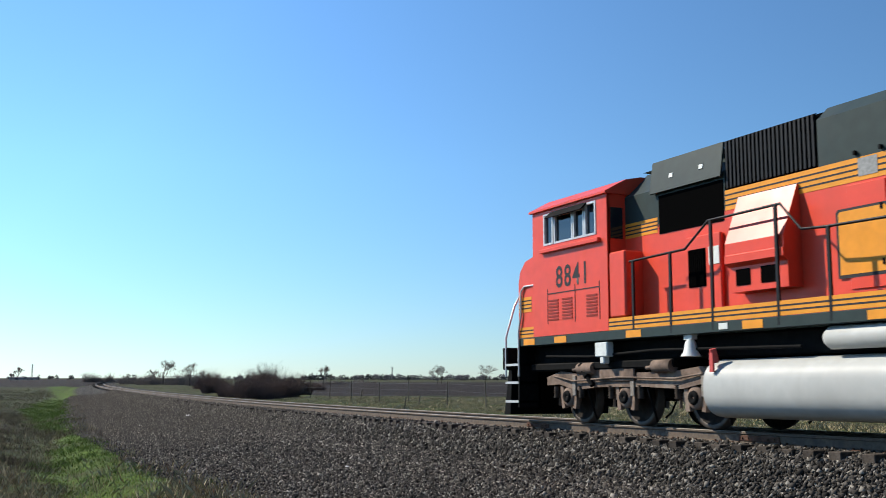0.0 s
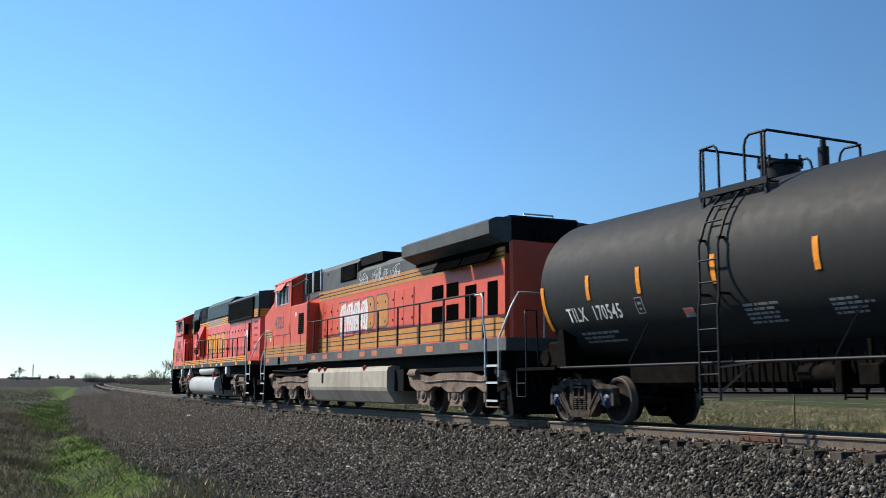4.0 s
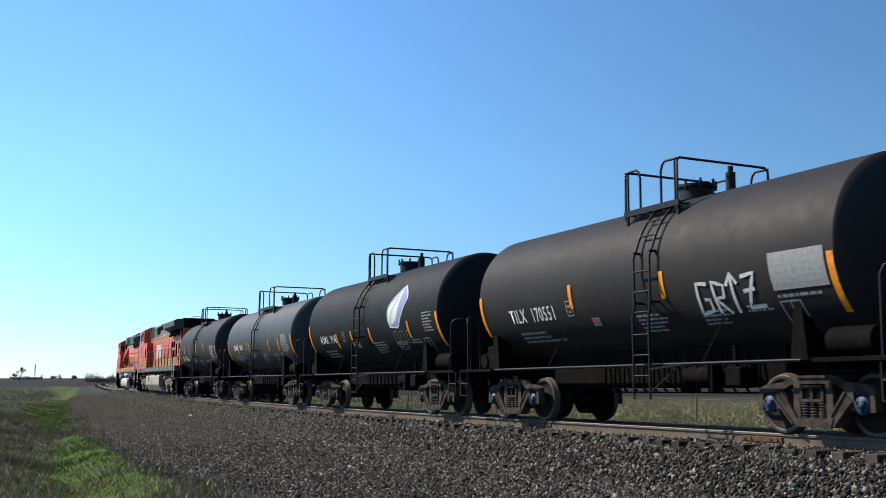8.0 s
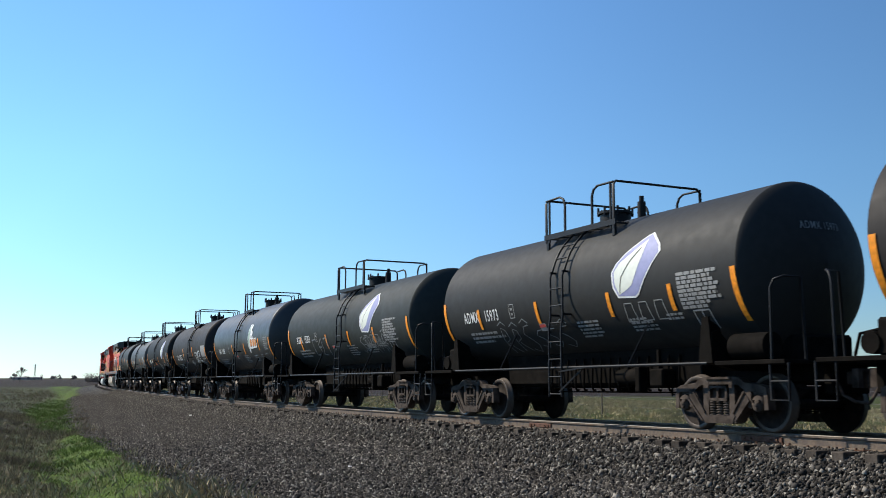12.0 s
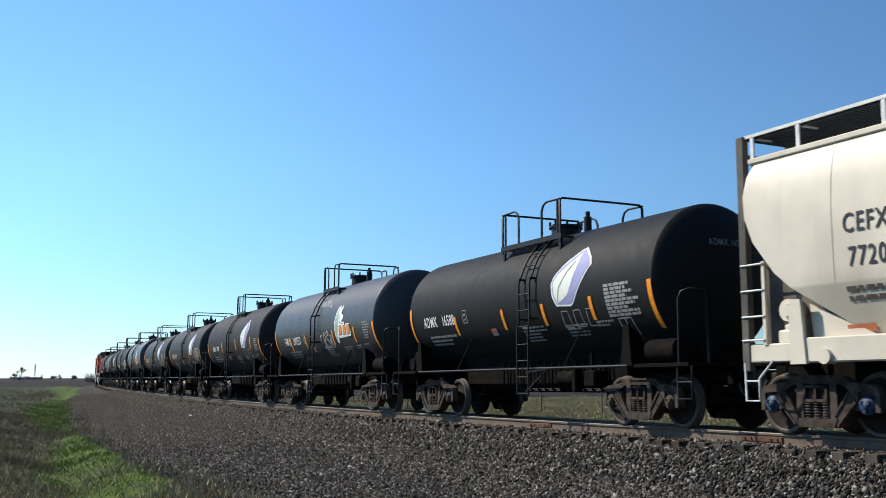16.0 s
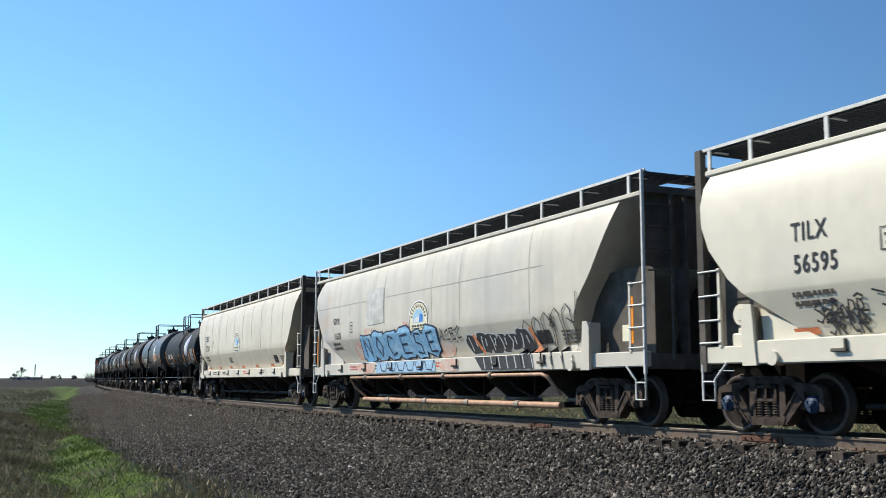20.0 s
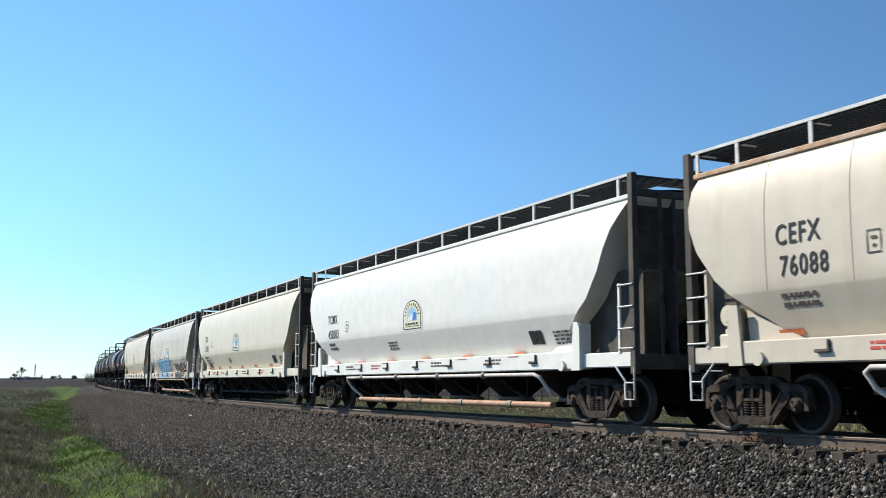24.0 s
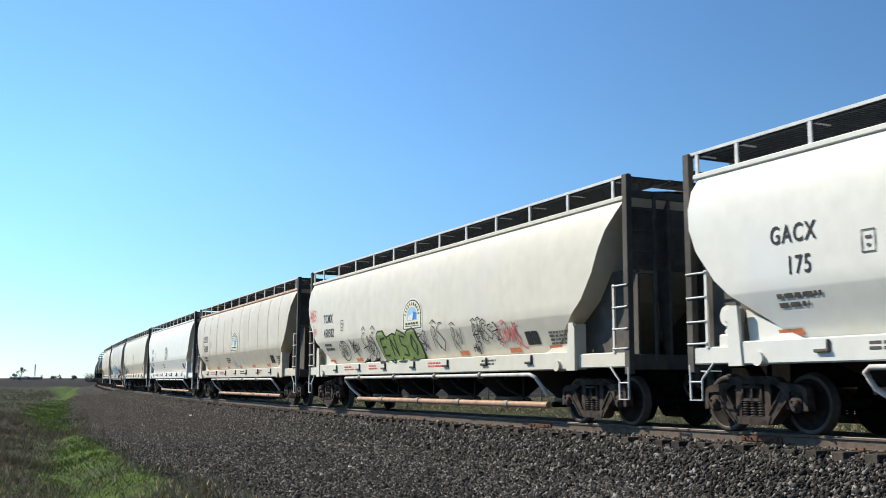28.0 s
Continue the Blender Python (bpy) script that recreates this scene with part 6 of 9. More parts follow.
hop_scrawl(tilx_car, [[(0, 0.1), (0.25, 0)], [(-0.1, 0.3), (0.1, 0.24)]], 5.4, 1.72, 1.0, 0.03, M_SPRAYBLACK)
oval = [(0.42 * math.cos(a), 0.30 * math.sin(a)) for a in np.linspace(0, 6.4, 20)]
hop_scrawl(beige_car, [oval] + [[(u * 0.26 - 0.26, v * 0.3) for u, v in st] for st in letter_strokes(rng_spray, 3, 0.8)], 5.36, 1.82, 1.0, 0.03, M_SPRAYBLACK, "black oval sprayed tag")
hop_scrawl(beige_car, letter_strokes(rng_spray, 3, 0.8) + [[(-0.6, 0.9), (0.2, 0.2), (1.2, -0.9)], [(0.9, 0.8), (-0.2, -0.6), (1.8, -0.2)]], 4.6, 1.9, 0.3, 0.028, M_SPRAYBLACK, "spiky black sprayed tag")
spiral = [(0.02 * k * math.cos(k * 0.8), 0.02 * k * math.sin(k * 0.8)) for k in range(18)]
hop_scrawl(beige_car, [[(u * 0.5 - 0.5, v * 0.65) for u, v in st] for st in letter_strokes(rng_spray, 3, 0.75)] + [spiral], 3.0, 1.86, 1.0, 0.03, M_SPRAYBLACK, "black sprayed tag with a spiral")
spray_piece(beige_car, 2.42, 1.40, (0.0, 0.72, 1.42, 2.1, 2.8), 0.04, 0.80, M_SPRAYGREEN, M_SPRAYBLACK, 21, -0.15, [GLYPH_E, GLYPH_N, GLYPH_S, GLYPH_O], "green swollen sprayed letter")
hop_scrawl(beige_car, letter_strokes(rng_spray, 3, 0.6), -0.5, 1.86, 0.3, 0.028, M_OUTLINE, "small dark blue sprayed tag")
for x, z, k, n, w in ((-1.45, 1.96, 0.52, 2, 0.03), (-2.55, 1.90, 0.40, 2, 0.028), (-3.7, 1.96, 0.36, 5, 0.03), (-3.45, 1.60, 0.2, 3, 0.035)):
    hop_scrawl(beige_car, letter_strokes(rng_spray, n, 0.7), x, z, k, w, M_SPRAYBLACK, "black sprayed tag")
hop_scrawl(beige_car, letter_strokes(rng_spray, 4, 0.75) + [[(1.9, -0.4), (2.1, 0.9), (2.3, -0.6), (3.1, -0.9)]], -4.85, 1.84, 0.34, 0.032, M_SPRAYRED, "red sprayed tag")
hop_scrawl(beige_car, letter_strokes(rng_spray, 3, 0.6), 8.4, 3.06, 0.34, 0.03, M_SPRAYRED, "thin red sprayed tag")
hop_scrawl(beige_car, letter_strokes(rng_spray, 3, 0.6), 8.15, 2.52, 0.2, 0.025, M_SPRAYRED)
hop_scrawl(rusty_car, letter_strokes(rng_spray, 3, 0.6), 0.6, 1.64, 0.28, 0.022, M_SPRAYBLUE, "thin blue sprayed tag")
hop_scrawl(rusty_car, [[(0, 0.5), (-0.1, -0.3)], [(-0.3, 0.1), (0.5, -0.35)], [(-0.1, 0.2), (0.4, 0.0)]], -1.15, 1.74, 0.5, 0.024, M_SPRAYBLUE, "thin blue sprayed tag")


# ---------------------------------------------------------------- locomotives
M_ORANGE = mat("loco_orange_red", (0.70, 0.062, 0.026), 0.38, 0.0, spots=((0.58, 0.065, 0.030), 1.2, 0.5, 0.8), grain=0.06, scale=4, spec=0.4)
M_FADED = mat("loco_orange_faded", (0.60, 0.088, 0.044), 0.5, 0.0, spots=((0.55, 0.09, 0.05), 1.0, 0.5, 0.8), grain=0.08, scale=4, streak=((0.42, 0.10, 0.06), 0.3, 3.0), spec=0.3)
M_YELLOW = mat("loco_stripe_yellow", (0.74, 0.29, 0.030), 0.42, 0.0, grain=0.08, scale=5)
M_YFADED = mat("loco_stripe_faded", (0.47, 0.215, 0.055), 0.55, 0.0, spots=((0.42, 0.20, 0.07), 2.0, 0.5, 0.8), grain=0.12, scale=5)
M_GREEN = mat("loco_dark_green", (0.026, 0.040, 0.036), 0.5, 0.0, spots=((0.036, 0.048, 0.043), 1.5, 0.5, 0.8), grain=0.12, scale=5)
M_GREYPAINT = mat("loco_faded_grey", (0.085, 0.088, 0.085), 0.6, 0.0, spots=((0.13, 0.125, 0.115), 1.3, 0.5, 0.8), grain=0.15, scale=5)
M_SILVER = mat("loco_tank_silver", (0.44, 0.44, 0.41), 0.45, 0.0, spots=((0.34, 0.335, 0.31), 0.7, 0.55, 0.85), grain=0.06, scale=5, streak=((0.35, 0.33, 0.30), 0.35, 3.0))
M_TANTANK = mat("loco_tank_dirty_cream", (0.40, 0.35, 0.28), 0.55, 0.05, spots=((0.27, 0.22, 0.17), 0.7, 0.5, 0.8), grain=0.1, scale=5, streak=((0.20, 0.15, 0.11), 0.6, 2.5))
M_UNDER = mat("loco_underframe_black", (0.006, 0.006, 0.006), 0.8, 0.0, grain=0.3, scale=8, spec=0.08)
M_LTRUCK = mat("loco_truck_dusty", (0.20, 0.142, 0.108), 0.85, 0.0, spots=[((0.065, 0.045, 0.035), 2.5, 0.48, 0.72), ((0.30, 0.25, 0.20), 3.0, 0.6, 0.8)], grain=0.25, scale=9, bump=0.004)
M_GLASS = mat("cab_glass", (0.010, 0.014, 0.018), 0.06, 0.0, spec=0.8)
# Near-black puts the shade inside openings and behind screens into the colour.
M_HOLE = mat("opening_shade_black", (0.003, 0.003, 0.003), 0.95, spec=0.0)
M_STEELRAIL = mat("grab_iron_silver", (0.55, 0.55, 0.54), 0.4, 0.3, grain=0.15, scale=10)
M_NOTICE = mat("notice_white", (0.66, 0.68, 0.64), 0.5, grain=0.1, scale=12)
M_SPRAYWHITE = mat("spray_paint_chalk", (0.66, 0.64, 0.62), 0.75, grain=0.2, scale=16, streak=((0.30, 0.12, 0.10), 0.35, 9.0))


def flat_place(x0, z0, y, out=0.006):
    return lambda u, v: (x0 - u, y + out, z0 + v)


def slats(g, x0, x1, z0, z1, y, n, upright=True, t=0.018, deep=0.03):
    if upright:
        for i in range(n):
            x = x0 + (x1 - x0) * (i + 0.5) / n
            g.box(x - t, x + t, y - deep, y, z0, z1)
    else:
        for i in range(n):
            z = z0 + (z1 - z0) * (i + 0.5) / n
            g.box(x0, x1, y - deep, y, z - t, z + t)
    return g


def both(fn):
    for q in (1, -1):
        fn(q)


def hood_geo(x0, x1, w, z0, z1, c=0.22):
    """A straight length of hood with chamfered roof edges."""
    return Geo().prism([(-w, z0), (w, z0), (w, z1 - c), (w - c * 1.1, z1), (-w + c * 1.1, z1), (-w, z1 - c)], x0, x1, "x")


def band(loco, x0, x1, y, z0, z1, material, lines=0, name="stripe_band", ink=None):
    """A painted band with thin dark lines, on both sides."""
    for q in (1, -1):
        part(name, Geo().box(x0, x1, q * (y - 0.02), q * (y + 0.004), z0, z1), material, loco)
        for i in range(lines):
            z = z0 + (z1 - z0) * (i + 1) / (lines + 1)
            part("pin_line", Geo().box(x0, x1, q * y, q * (y + 0.007), z - 0.013, z + 0.013), ink or M_INK, loco)


def hood_doors(loco, xs, y, z0, z1, material, latch=True):
    for a, b in zip(xs, xs[1:]):
        for q in (1, -1):
            d = part("hood_door", Geo().box(min(a, b) + 0.012, max(a, b) - 0.012, q * (y - 0.01), q * (y + 0.022), z0, z1, 0.006), material, loco)
            if latch:
                part("latch", Geo().box(min(a, b) + 0.07, min(a, b) + 0.11, q * (y + 0.02), q * (y + 0.04), z0 + (z1 - z0) * 0.72, z0 + (z1 - z0) * 0.78).box(min(a, b) + 0.07, min(a, b) + 0.11, q * (y + 0.02), q * (y + 0.04), z0 + (z1 - z0) * 0.2, z0 + (z1 - z0) * 0.26), M_UNDER, d)


def cab_side(loco, x0, x1, z0, z1, y, wx0, wx1, wz0, wz1, material):
    """Side walls of a cab with the window opening cut through."""
    for q in (1, -1):
        g = Geo()
        g.box(x0, x1, q * (y - 0.07), q * y, z0, wz0)
        g.box(x0, x1, q * (y - 0.07), q * y, wz1, z1)
        g.box(x0, wx0, q * (y - 0.07), q * y, wz0, wz1)
        g.box(wx1, x1, q * (y - 0.07), q * y, wz0, wz1)
        part("cab_side", g, material, loco)


def cab_windows(loco, panes, z0, z1, y):
    for a, b, drop in panes:
        for q in (1, -1):
            w = part("cab_window", Geo().box(a, b, q * (y - 0.05), q * (y - 0.04), z0 + 0.03, z1 - 0.03 - drop), M_GLASS, loco, "dark cab window pane")
            g = Geo()
            for x in (a, b):
                g.box(x - 0.022, x + 0.022, q * (y - 0.06), q * (y + 0.012), z0, z1 - drop)
            g.box(a, b, q * (y - 0.06), q * (y + 0.012), z0, z0 + 0.04)
            g.box(a, b, q * (y - 0.06), q * (y + 0.012), z1 - drop - 0.04, z1 - drop)
            part("window_frame", g, M_STEELRAIL, w, "bright window frame")


def handrail(loco, path, posts, base, y=1.46):
    for q in (1, -1):
        part("handrail", Geo().tube([(x, q * y, z) for x, z in path], 0.022), M_PIPE, loco, "black handrail along the walkway")
        for x in posts:
            top = float(np.interp(-x, [-p[0] for p in path], [p[1] for p in path]))
            part("stanchion", Geo().box(x - 0.025, x + 0.025, q * (y - 0.02), q * (y + 0.02), base, top), M_PIPE, loco)


def three_axle_truck(loco, centre, axles, style):
    r = 0.533
    g = Geo().box(-1.5, 1.5, -0.7, 0.7, 0.5, 0.85, 0.04)
    t = part("truck", g, M_UNDER, loco, "three-axle locomotive truck", pose(centre, 0, 0))
    for q in (1, -1):
        g = Geo()
        lo, hi = min(axles) - centre, max(axles) - centre
        if style == "cast":
            g.prism([(lo - 0.75, 0.93), (lo - 0.2, 1.06), (lo + 0.6, 0.98), (-0.3, 0.98), (0.0, 1.16), (0.75, 1.16), (1.0, 1.0), (hi - 0.4, 0.98), (hi + 0.2, 1.05), (hi + 0.75, 0.93),
                     (hi + 0.75, 0.76), (hi + 0.3, 0.78), (hi - 0.3, 0.66), (0.9, 0.72), (-0.6, 0.72), (lo + 0.3, 0.68), (lo - 0.3, 0.78), (lo - 0.75, 0.76)], q * 1.02, q * 1.20, "y")
        else:
            g.prism([(lo - 0.95, 1.02), (lo - 0.3, 1.06), (lo + 0.5, 0.98), (-0.8, 1.08), (0.8, 1.08), (hi - 0.5, 0.98), (hi + 0.3, 1.06), (hi + 0.95, 1.02),
                     (hi + 0.80, 0.76), (hi + 0.4, 0.62), (hi - 0.4, 0.62), (hi - 0.75, 0.74), (0.75, 0.72), (0.4, 0.60), (-0.4, 0.60), (-0.75, 0.72), (lo + 0.75, 0.74), (lo + 0.4, 0.62), (lo - 0.4, 0.62), (lo - 0.80, 0.76)], q * 1.04, q * 1.24, "y")
        part("truck_frame", g, M_LTRUCK, t, "dusty cast truck frame")
        for x in axles:
            x -= centre
            g = Geo()
            if style == "cast":
                g.lathe([(q * 0.98, 0.0), (q * 0.98, 0.20), (q * 1.17, 0.20), (q * 1.20, 0.15), (q * 1.21, 0.0)], (x, 0, r), "y", 16)
                g.bar((x - 0.26, q * 1.12, 0.75), (x - 0.2, q * 1.12, 0.30), 0.09, 0.10).bar((x + 0.26, q * 1.12, 0.75), (x + 0.2, q * 1.12, 0.30), 0.09, 0.10)
            else:
                g.prism([(x - 0.36, 0.26), (x + 0.36, 0.26), (x + 0.36, 0.38), (x + 0.26, 0.44), (x + 0.22, 0.80), (x - 0.22, 0.80), (x - 0.26, 0.44), (x - 0.36, 0.38)], q * 1.06, q * 1.18, "y")
                g.lathe([(q * 1.17, 0.15), (q * 1.215, 0.16), (q * 1.215, 0.20), (q * 1.17, 0.21)], (x, 0, r), "y", 18)
                g.lathe([(q * 1.1, 0.0), (q * 1.1, 0.14), (q * 1.22, 0.14), (q * 1.23, 0.0)], (x, 0, r), "y", 16)
                for dx in (-0.42, 0.42):
                    prof = []
                    for k in range(7):
                        prof += [(0.36 + k * 0.05, 0.06), (0.385 + k * 0.05, 0.085)]
                    g.lathe(prof, (x + dx, q * 1.12, 0), "z", 10)
            part("axle_box", g, M_LTRUCK, t)
        for x in (lo + 0.75, hi - 0.75) if style == "cast" else (lo - 0.6, hi + 0.5):
            g = Geo().cyl((x - 0.28, q * 1.24, 1.08), (x + 0.22, q * 1.24, 1.08), 0.115, 14)
            g.cyl((x + 0.22, q * 1.24, 1.08), (x + 0.45, q * 1.24, 1.06), 0.04, 8)
            part("brake_cylinder", g, M_LTRUCK, t)
        if style == "cast":
            for x in axles:
                x -= centre
                for dx in (-0.46, 0.44):
                    prof = []
                    for k in range(6):
                        prof += [(0.50 + k * 0.045, 0.05), (0.522 + k * 0.045, 0.075)]
                    part("coil_spring", Geo().lathe(prof, (x + dx, q * 1.16, 0), "z", 10), M_CAST, t)
                part("bearing_cover", Geo().lathe([(q * 1.20, 0.0), (q * 1.25, 0.0)][:1] + [(q * 1.24, 0.06), (q * 1.24, 0.11), (q * 1.19, 0.13)], (x, 0, r), "y", 14), M_UNDER, t)
                part("sand_pipe", Geo().tube([(x - 0.62, q * 1.18, 1.2), (x - 0.66, q * 1.16, 0.7), (x - 0.6, q * 0.95, 0.22), (x - 0.52, q * 0.85, 0.1)], 0.022, 6), M_UNDER, t)
                part("wear_plate", Geo().box(x - 0.34, x - 0.22, q * 1.2, q * 1.23, 0.55, 0.95, 0.01), M_CLAMP, t)
            part("bolster_plate", Geo().box(-0.35, 0.75, q * 1.2, q * 1.245, 0.82, 1.12, 0.03), M_LTRUCK, t, "rust-stained bolster plate")
            part("damper", Geo().cyl((0.95, q * 1.26, 0.75), (1.3, q * 1.28, 1.15), 0.05, 10).cyl((1.1, q * 1.27, 0.93), (1.3, q * 1.28, 1.15), 0.07, 10), M_UNDER, t)
        g = Geo()
        for x in axles:
            x -= centre
            g.bar((x + 0.5, q * 1.05, 1.0), (x + 0.58, q * 1.0, 0.35), 0.05, 0.05)
            g.bar((x + 0.62, q * 0.8, 0.42), (x + 0.5, q * 0.8, 0.62), 0.12, 0.3)
        g.tube([(lo - 0.5, q * 1.22, 0.96), (lo + 0.4, q * 1.26, 0.86), (0.1, q * 1.26, 0.90), (hi - 0.3, q * 1.26, 0.84), (hi + 0.5, q * 1.2, 0.95)], 0.02, 6)
        part("brake_rigging", g, M_LTRUCK, t)
    for x in axles:
        part("wheelset", ME_LWHEEL, [M_LWHEEL, M_TREAD], t, "locomotive wheels on one axle", pose(x - centre, 0, r))
    return t


ME_LWHEEL = wheel_geo(0.533, 0.08).mesh("loco_wheelset")


def end_steps(loco, x, s, z_top=1.6, front=False):
    """Corner steps with their bright grab irons; s points outwards."""
    for q in (1, -1):
        g = Geo()
        g.box(x, x + s * 0.05, q * 0.95, q * 1.48, 0.30, z_top)
        for z in (0.42, 0.82, 1.2):
            g.box(x, x + s * 0.55, q * 1.0, q * 1.48, z - 0.02, z + 0.02)
        g.box(x, x + s * 0.55, q * 0.95, q * 1.0, 0.30, z_top)
        part("step_well", g, M_UNDER, loco, "black corner steps")
        for z in (0.42, 0.82, 1.2):
            part("step_edge", Geo().box(x + s * 0.02, x + s * 0.56, q * 1.475, q * 1.495, z - 0.025, z + 0.025), M_STEELRAIL, loco)
        part("grab_iron", Geo().tube([(x - s * 0.02, q * 1.5, 0.95), (x - s * 0.02, q * 1.5, 1.9), (x - s * 0.12, q * 1.5, 2.25), (x - s * 0.12, q * 1.5, 2.75), (x - s * 0.25, q * 1.48, 2.85), (x - s * 0.6, q * 1.46, 2.85)], 0.024), M_STEELRAIL, loco)
        part("grab_iron", Geo().tube([(x + s * 0.58, q * 1.47, 0.95), (x + s * 0.58, q * 1.47, 1.8), (x + s * 0.66, q * 1.2, 2.5), (x + s * 0.66, q * 1.0, 2.85), (x + s * 0.66, q * 0.35, 2.85), (x + s * 0.66, q * 0.35, 1.65)], 0.024), M_STEELRAIL, loco)
    g = Geo().box(x + s * 0.5, x + s * 0.72, -1.48, 1.48, 1.1, z_top, 0.02)
    g.prism([(x + s * 0.6, 1.1), (x + s * 0.75, 1.1), (x + s * 0.95, 0.14), (x + s * 0.7, 0.14)], -1.3, 1.3, "y")
    part("pilot", g, M_UNDER, loco, "black pilot plate")
    part("coupler", coupler_geo(x + s * 1.2), M_CAST, loco)
    g = Geo()
    for y in (-0.8, -0.6, 0.6, 0.8):
        g.tube([(x + s * 0.72, y, 1.2), (x + s * 0.9, y, 1.0), (x + s * 0.98, y * 0.95, 0.62), (x + s * 1.1, y * 0.8, 0.5)], 0.025, 6)
    part("air_hose", g, M_UNDER, loco)


def blocks_shape(n, w, h, gap):
    out = []
    for i in range(n):
        u = i * (w + gap)
        c = h * 0.14
        out.append([(u, 0), (u + w - c, 0), (u + w, c), (u + w, h - c), (u + w - c, h), (u + c * 0.3, h), (u, h - c * 0.3)])
    return out


def build_lead():
    L = thing("locomotive", "orange-red and dark green diesel locomotive, clean paint", "locomotive", "locomotives of the train")
    part("underframe", Geo().box(-11.2, 9.3, -1.1, 1.1, 1.20, 1.58, 0.03), M_UNDER, L)
    part("deck", Geo().box(-11.25, 9.05, -1.48, 1.48, 1.58, 1.755, 0.01), M_GREEN, L, "dark green walkway edge")
    for x in (8.6, 7.4, 5.0, 2.0, -0.4, -2.6, -5.2, -8.4, -11.0):
        both(lambda q, x=x: part("edge_reflector", Geo().box(x - 0.22, x + 0.22, q * 1.478, q * 1.486, 1.60, 1.73), M_YELLOW, L))
    band(L, -10.35, 5.75, 1.47, 1.76, 1.98, M_YELLOW, 2)
    # nose and cab
    g = Geo().prism([(8.42, 1.76), (9.05, 1.76), (9.05, 2.95), (8.98, 3.18), (8.78, 3.38), (8.42, 3.46)], -1.46, 1.46, "y")
    part("nose", g, M_ORANGE, L, "short wide orange nose")
    band(L, 8.42, 9.0, 1.462, 1.765, 1.98, M_YELLOW, 2)
    band(L, 8.52, 9.03, 1.462, 2.30, 2.62, M_YELLOW, 3)
    cab_side(L, 5.75, 8.42, 1.76, 4.38, 1.48, 6.08, 7.98, 3.62, 4.28, M_ORANGE)
    g = Geo().prism([(8.36, 3.40), (8.44, 3.40), (8.30, 4.38), (8.22, 4.38)], -1.46, 1.46, "y")
    g.box(5.75, 5.82, -1.45, 1.45, 1.76, 4.38)
    part("cab_end", g, M_ORANGE, L)
    for y in (-0.75, 0.75):
        part("windshield", Geo().prism([(8.445, 3.62), (8.455, 3.62), (8.345, 4.2), (8.335, 4.2)], y - 0.55, y + 0.55, "y"), M_GLASS, L)
    part("cab_floor", Geo().box(5.8, 8.4, -1.42, 1.42, 2.2, 2.3), M_UNDER, L)
    part("cab_seat", Geo().box(6.5, 7.0, 0.6, 1.1, 2.3, 3.3, 0.06).box(6.45, 6.6, 0.6, 1.1, 3.2, 3.95, 0.05), M_UNDER, L)
    part("cab_console", Geo().box(7.2, 7.9, -0.9, 0.4, 2.3, 3.5, 0.06), M_UNDER, L)
    cab_windows(L, [(7.64, 7.96, 0.0), (6.92, 7.56, 0.06), (6.12, 6.46, 0.0), (6.52, 6.86, 0.06)], 3.62, 4.28, 1.48)
    part("sun_shade", Geo().prism([(1.48, 4.26), (1.62, 4.14), (1.64, 4.15), (1.50, 4.29)], 6.4, 7.7, "x"), M_UNDER, L)
    part("window_ledge", Geo().box(5.95, 8.05, 1.48, 1.56, 3.46, 3.54, 0.01), M_ORANGE, L)
    part("cab_roof", Geo().prism([(-1.54, 4.36), (1.54, 4.36), (1.54, 4.40), (1.05, 4.66), (0.7, 4.73), (-0.7, 4.73), (-1.05, 4.66), (-1.54, 4.40)], 5.70, 8.48, "x"), M_ORANGE, L, "red cab roof with sloping edges")
    part("horn", Geo().cyl((7.1, 0.2, 4.80), (7.45, 0.2, 4.82), 0.05, 10, 0.09).cyl((7.1, 0.2, 4.72), (7.1, 0.2, 4.82), 0.03, 8), M_STEELRAIL, L)
    decal("road_number", text_shape("8841", 0.44, 0.86), flat_place(6.95, 2.72, 1.48), M_INK, L, "dark road number on the cab side")
    for x0, x1 in ((7.45, 7.8), (6.95, 7.3), (6.1, 6.45)):
        part("louver", slats(Geo(), x0, x1, 2.05, 2.50, 1.495, 7, False, 0.016, 0.02), M_LOUV, L)
    for x in (6.02, 6.85, 7.85):
        part("panel_seam", Geo().box(x - 0.008, x + 0.008, 1.478, 1.487, 1.99, 2.72), M_INK, L)
    part("panel_seam", Geo().box(6.02, 7.85, 1.478, 1.487, 2.60, 2.62), M_INK, L)
    # box behind the cab and the dark recess
    part("side_locker", Geo().box(5.24, 5.74, 1.02, 1.46, 1.99, 3.22, 0.03), M_ORANGE, L)
    part("rear_cab_window", Geo().box(5.735, 5.745, 1.12, 1.40, 3.5, 4.1), M_GLASS, L)
    # hood
    part("hood", hood_geo(-10.85, 5.75, 1.05, 1.76, 3.66, 0.01), M_ORANGE, L, "long orange engine hood")
    band(L, 4.78, 5.74, 1.052, 3.50, 3.78, M_YELLOW, 3)
    part("equipment_hood", hood_geo(2.98, 5.75, 1.05, 3.60, 4.80, 0.5), M_GREEN, L, "dark green hood top behind the cab")
    # The bay isn't cut out: a flat black slab carries its inner shade.
    part("filter_opening", Geo().box(3.02, 4.72, 0.9, 1.062, 3.46, 4.16), M_HOLE, L, "flat black panel standing for the filter bay's shade")
    part("filter_opening", Geo().box(3.02, 4.72, -1.062, -0.9, 3.46, 4.16), M_HOLE, L, "flat black panel standing for the filter bay's shade")
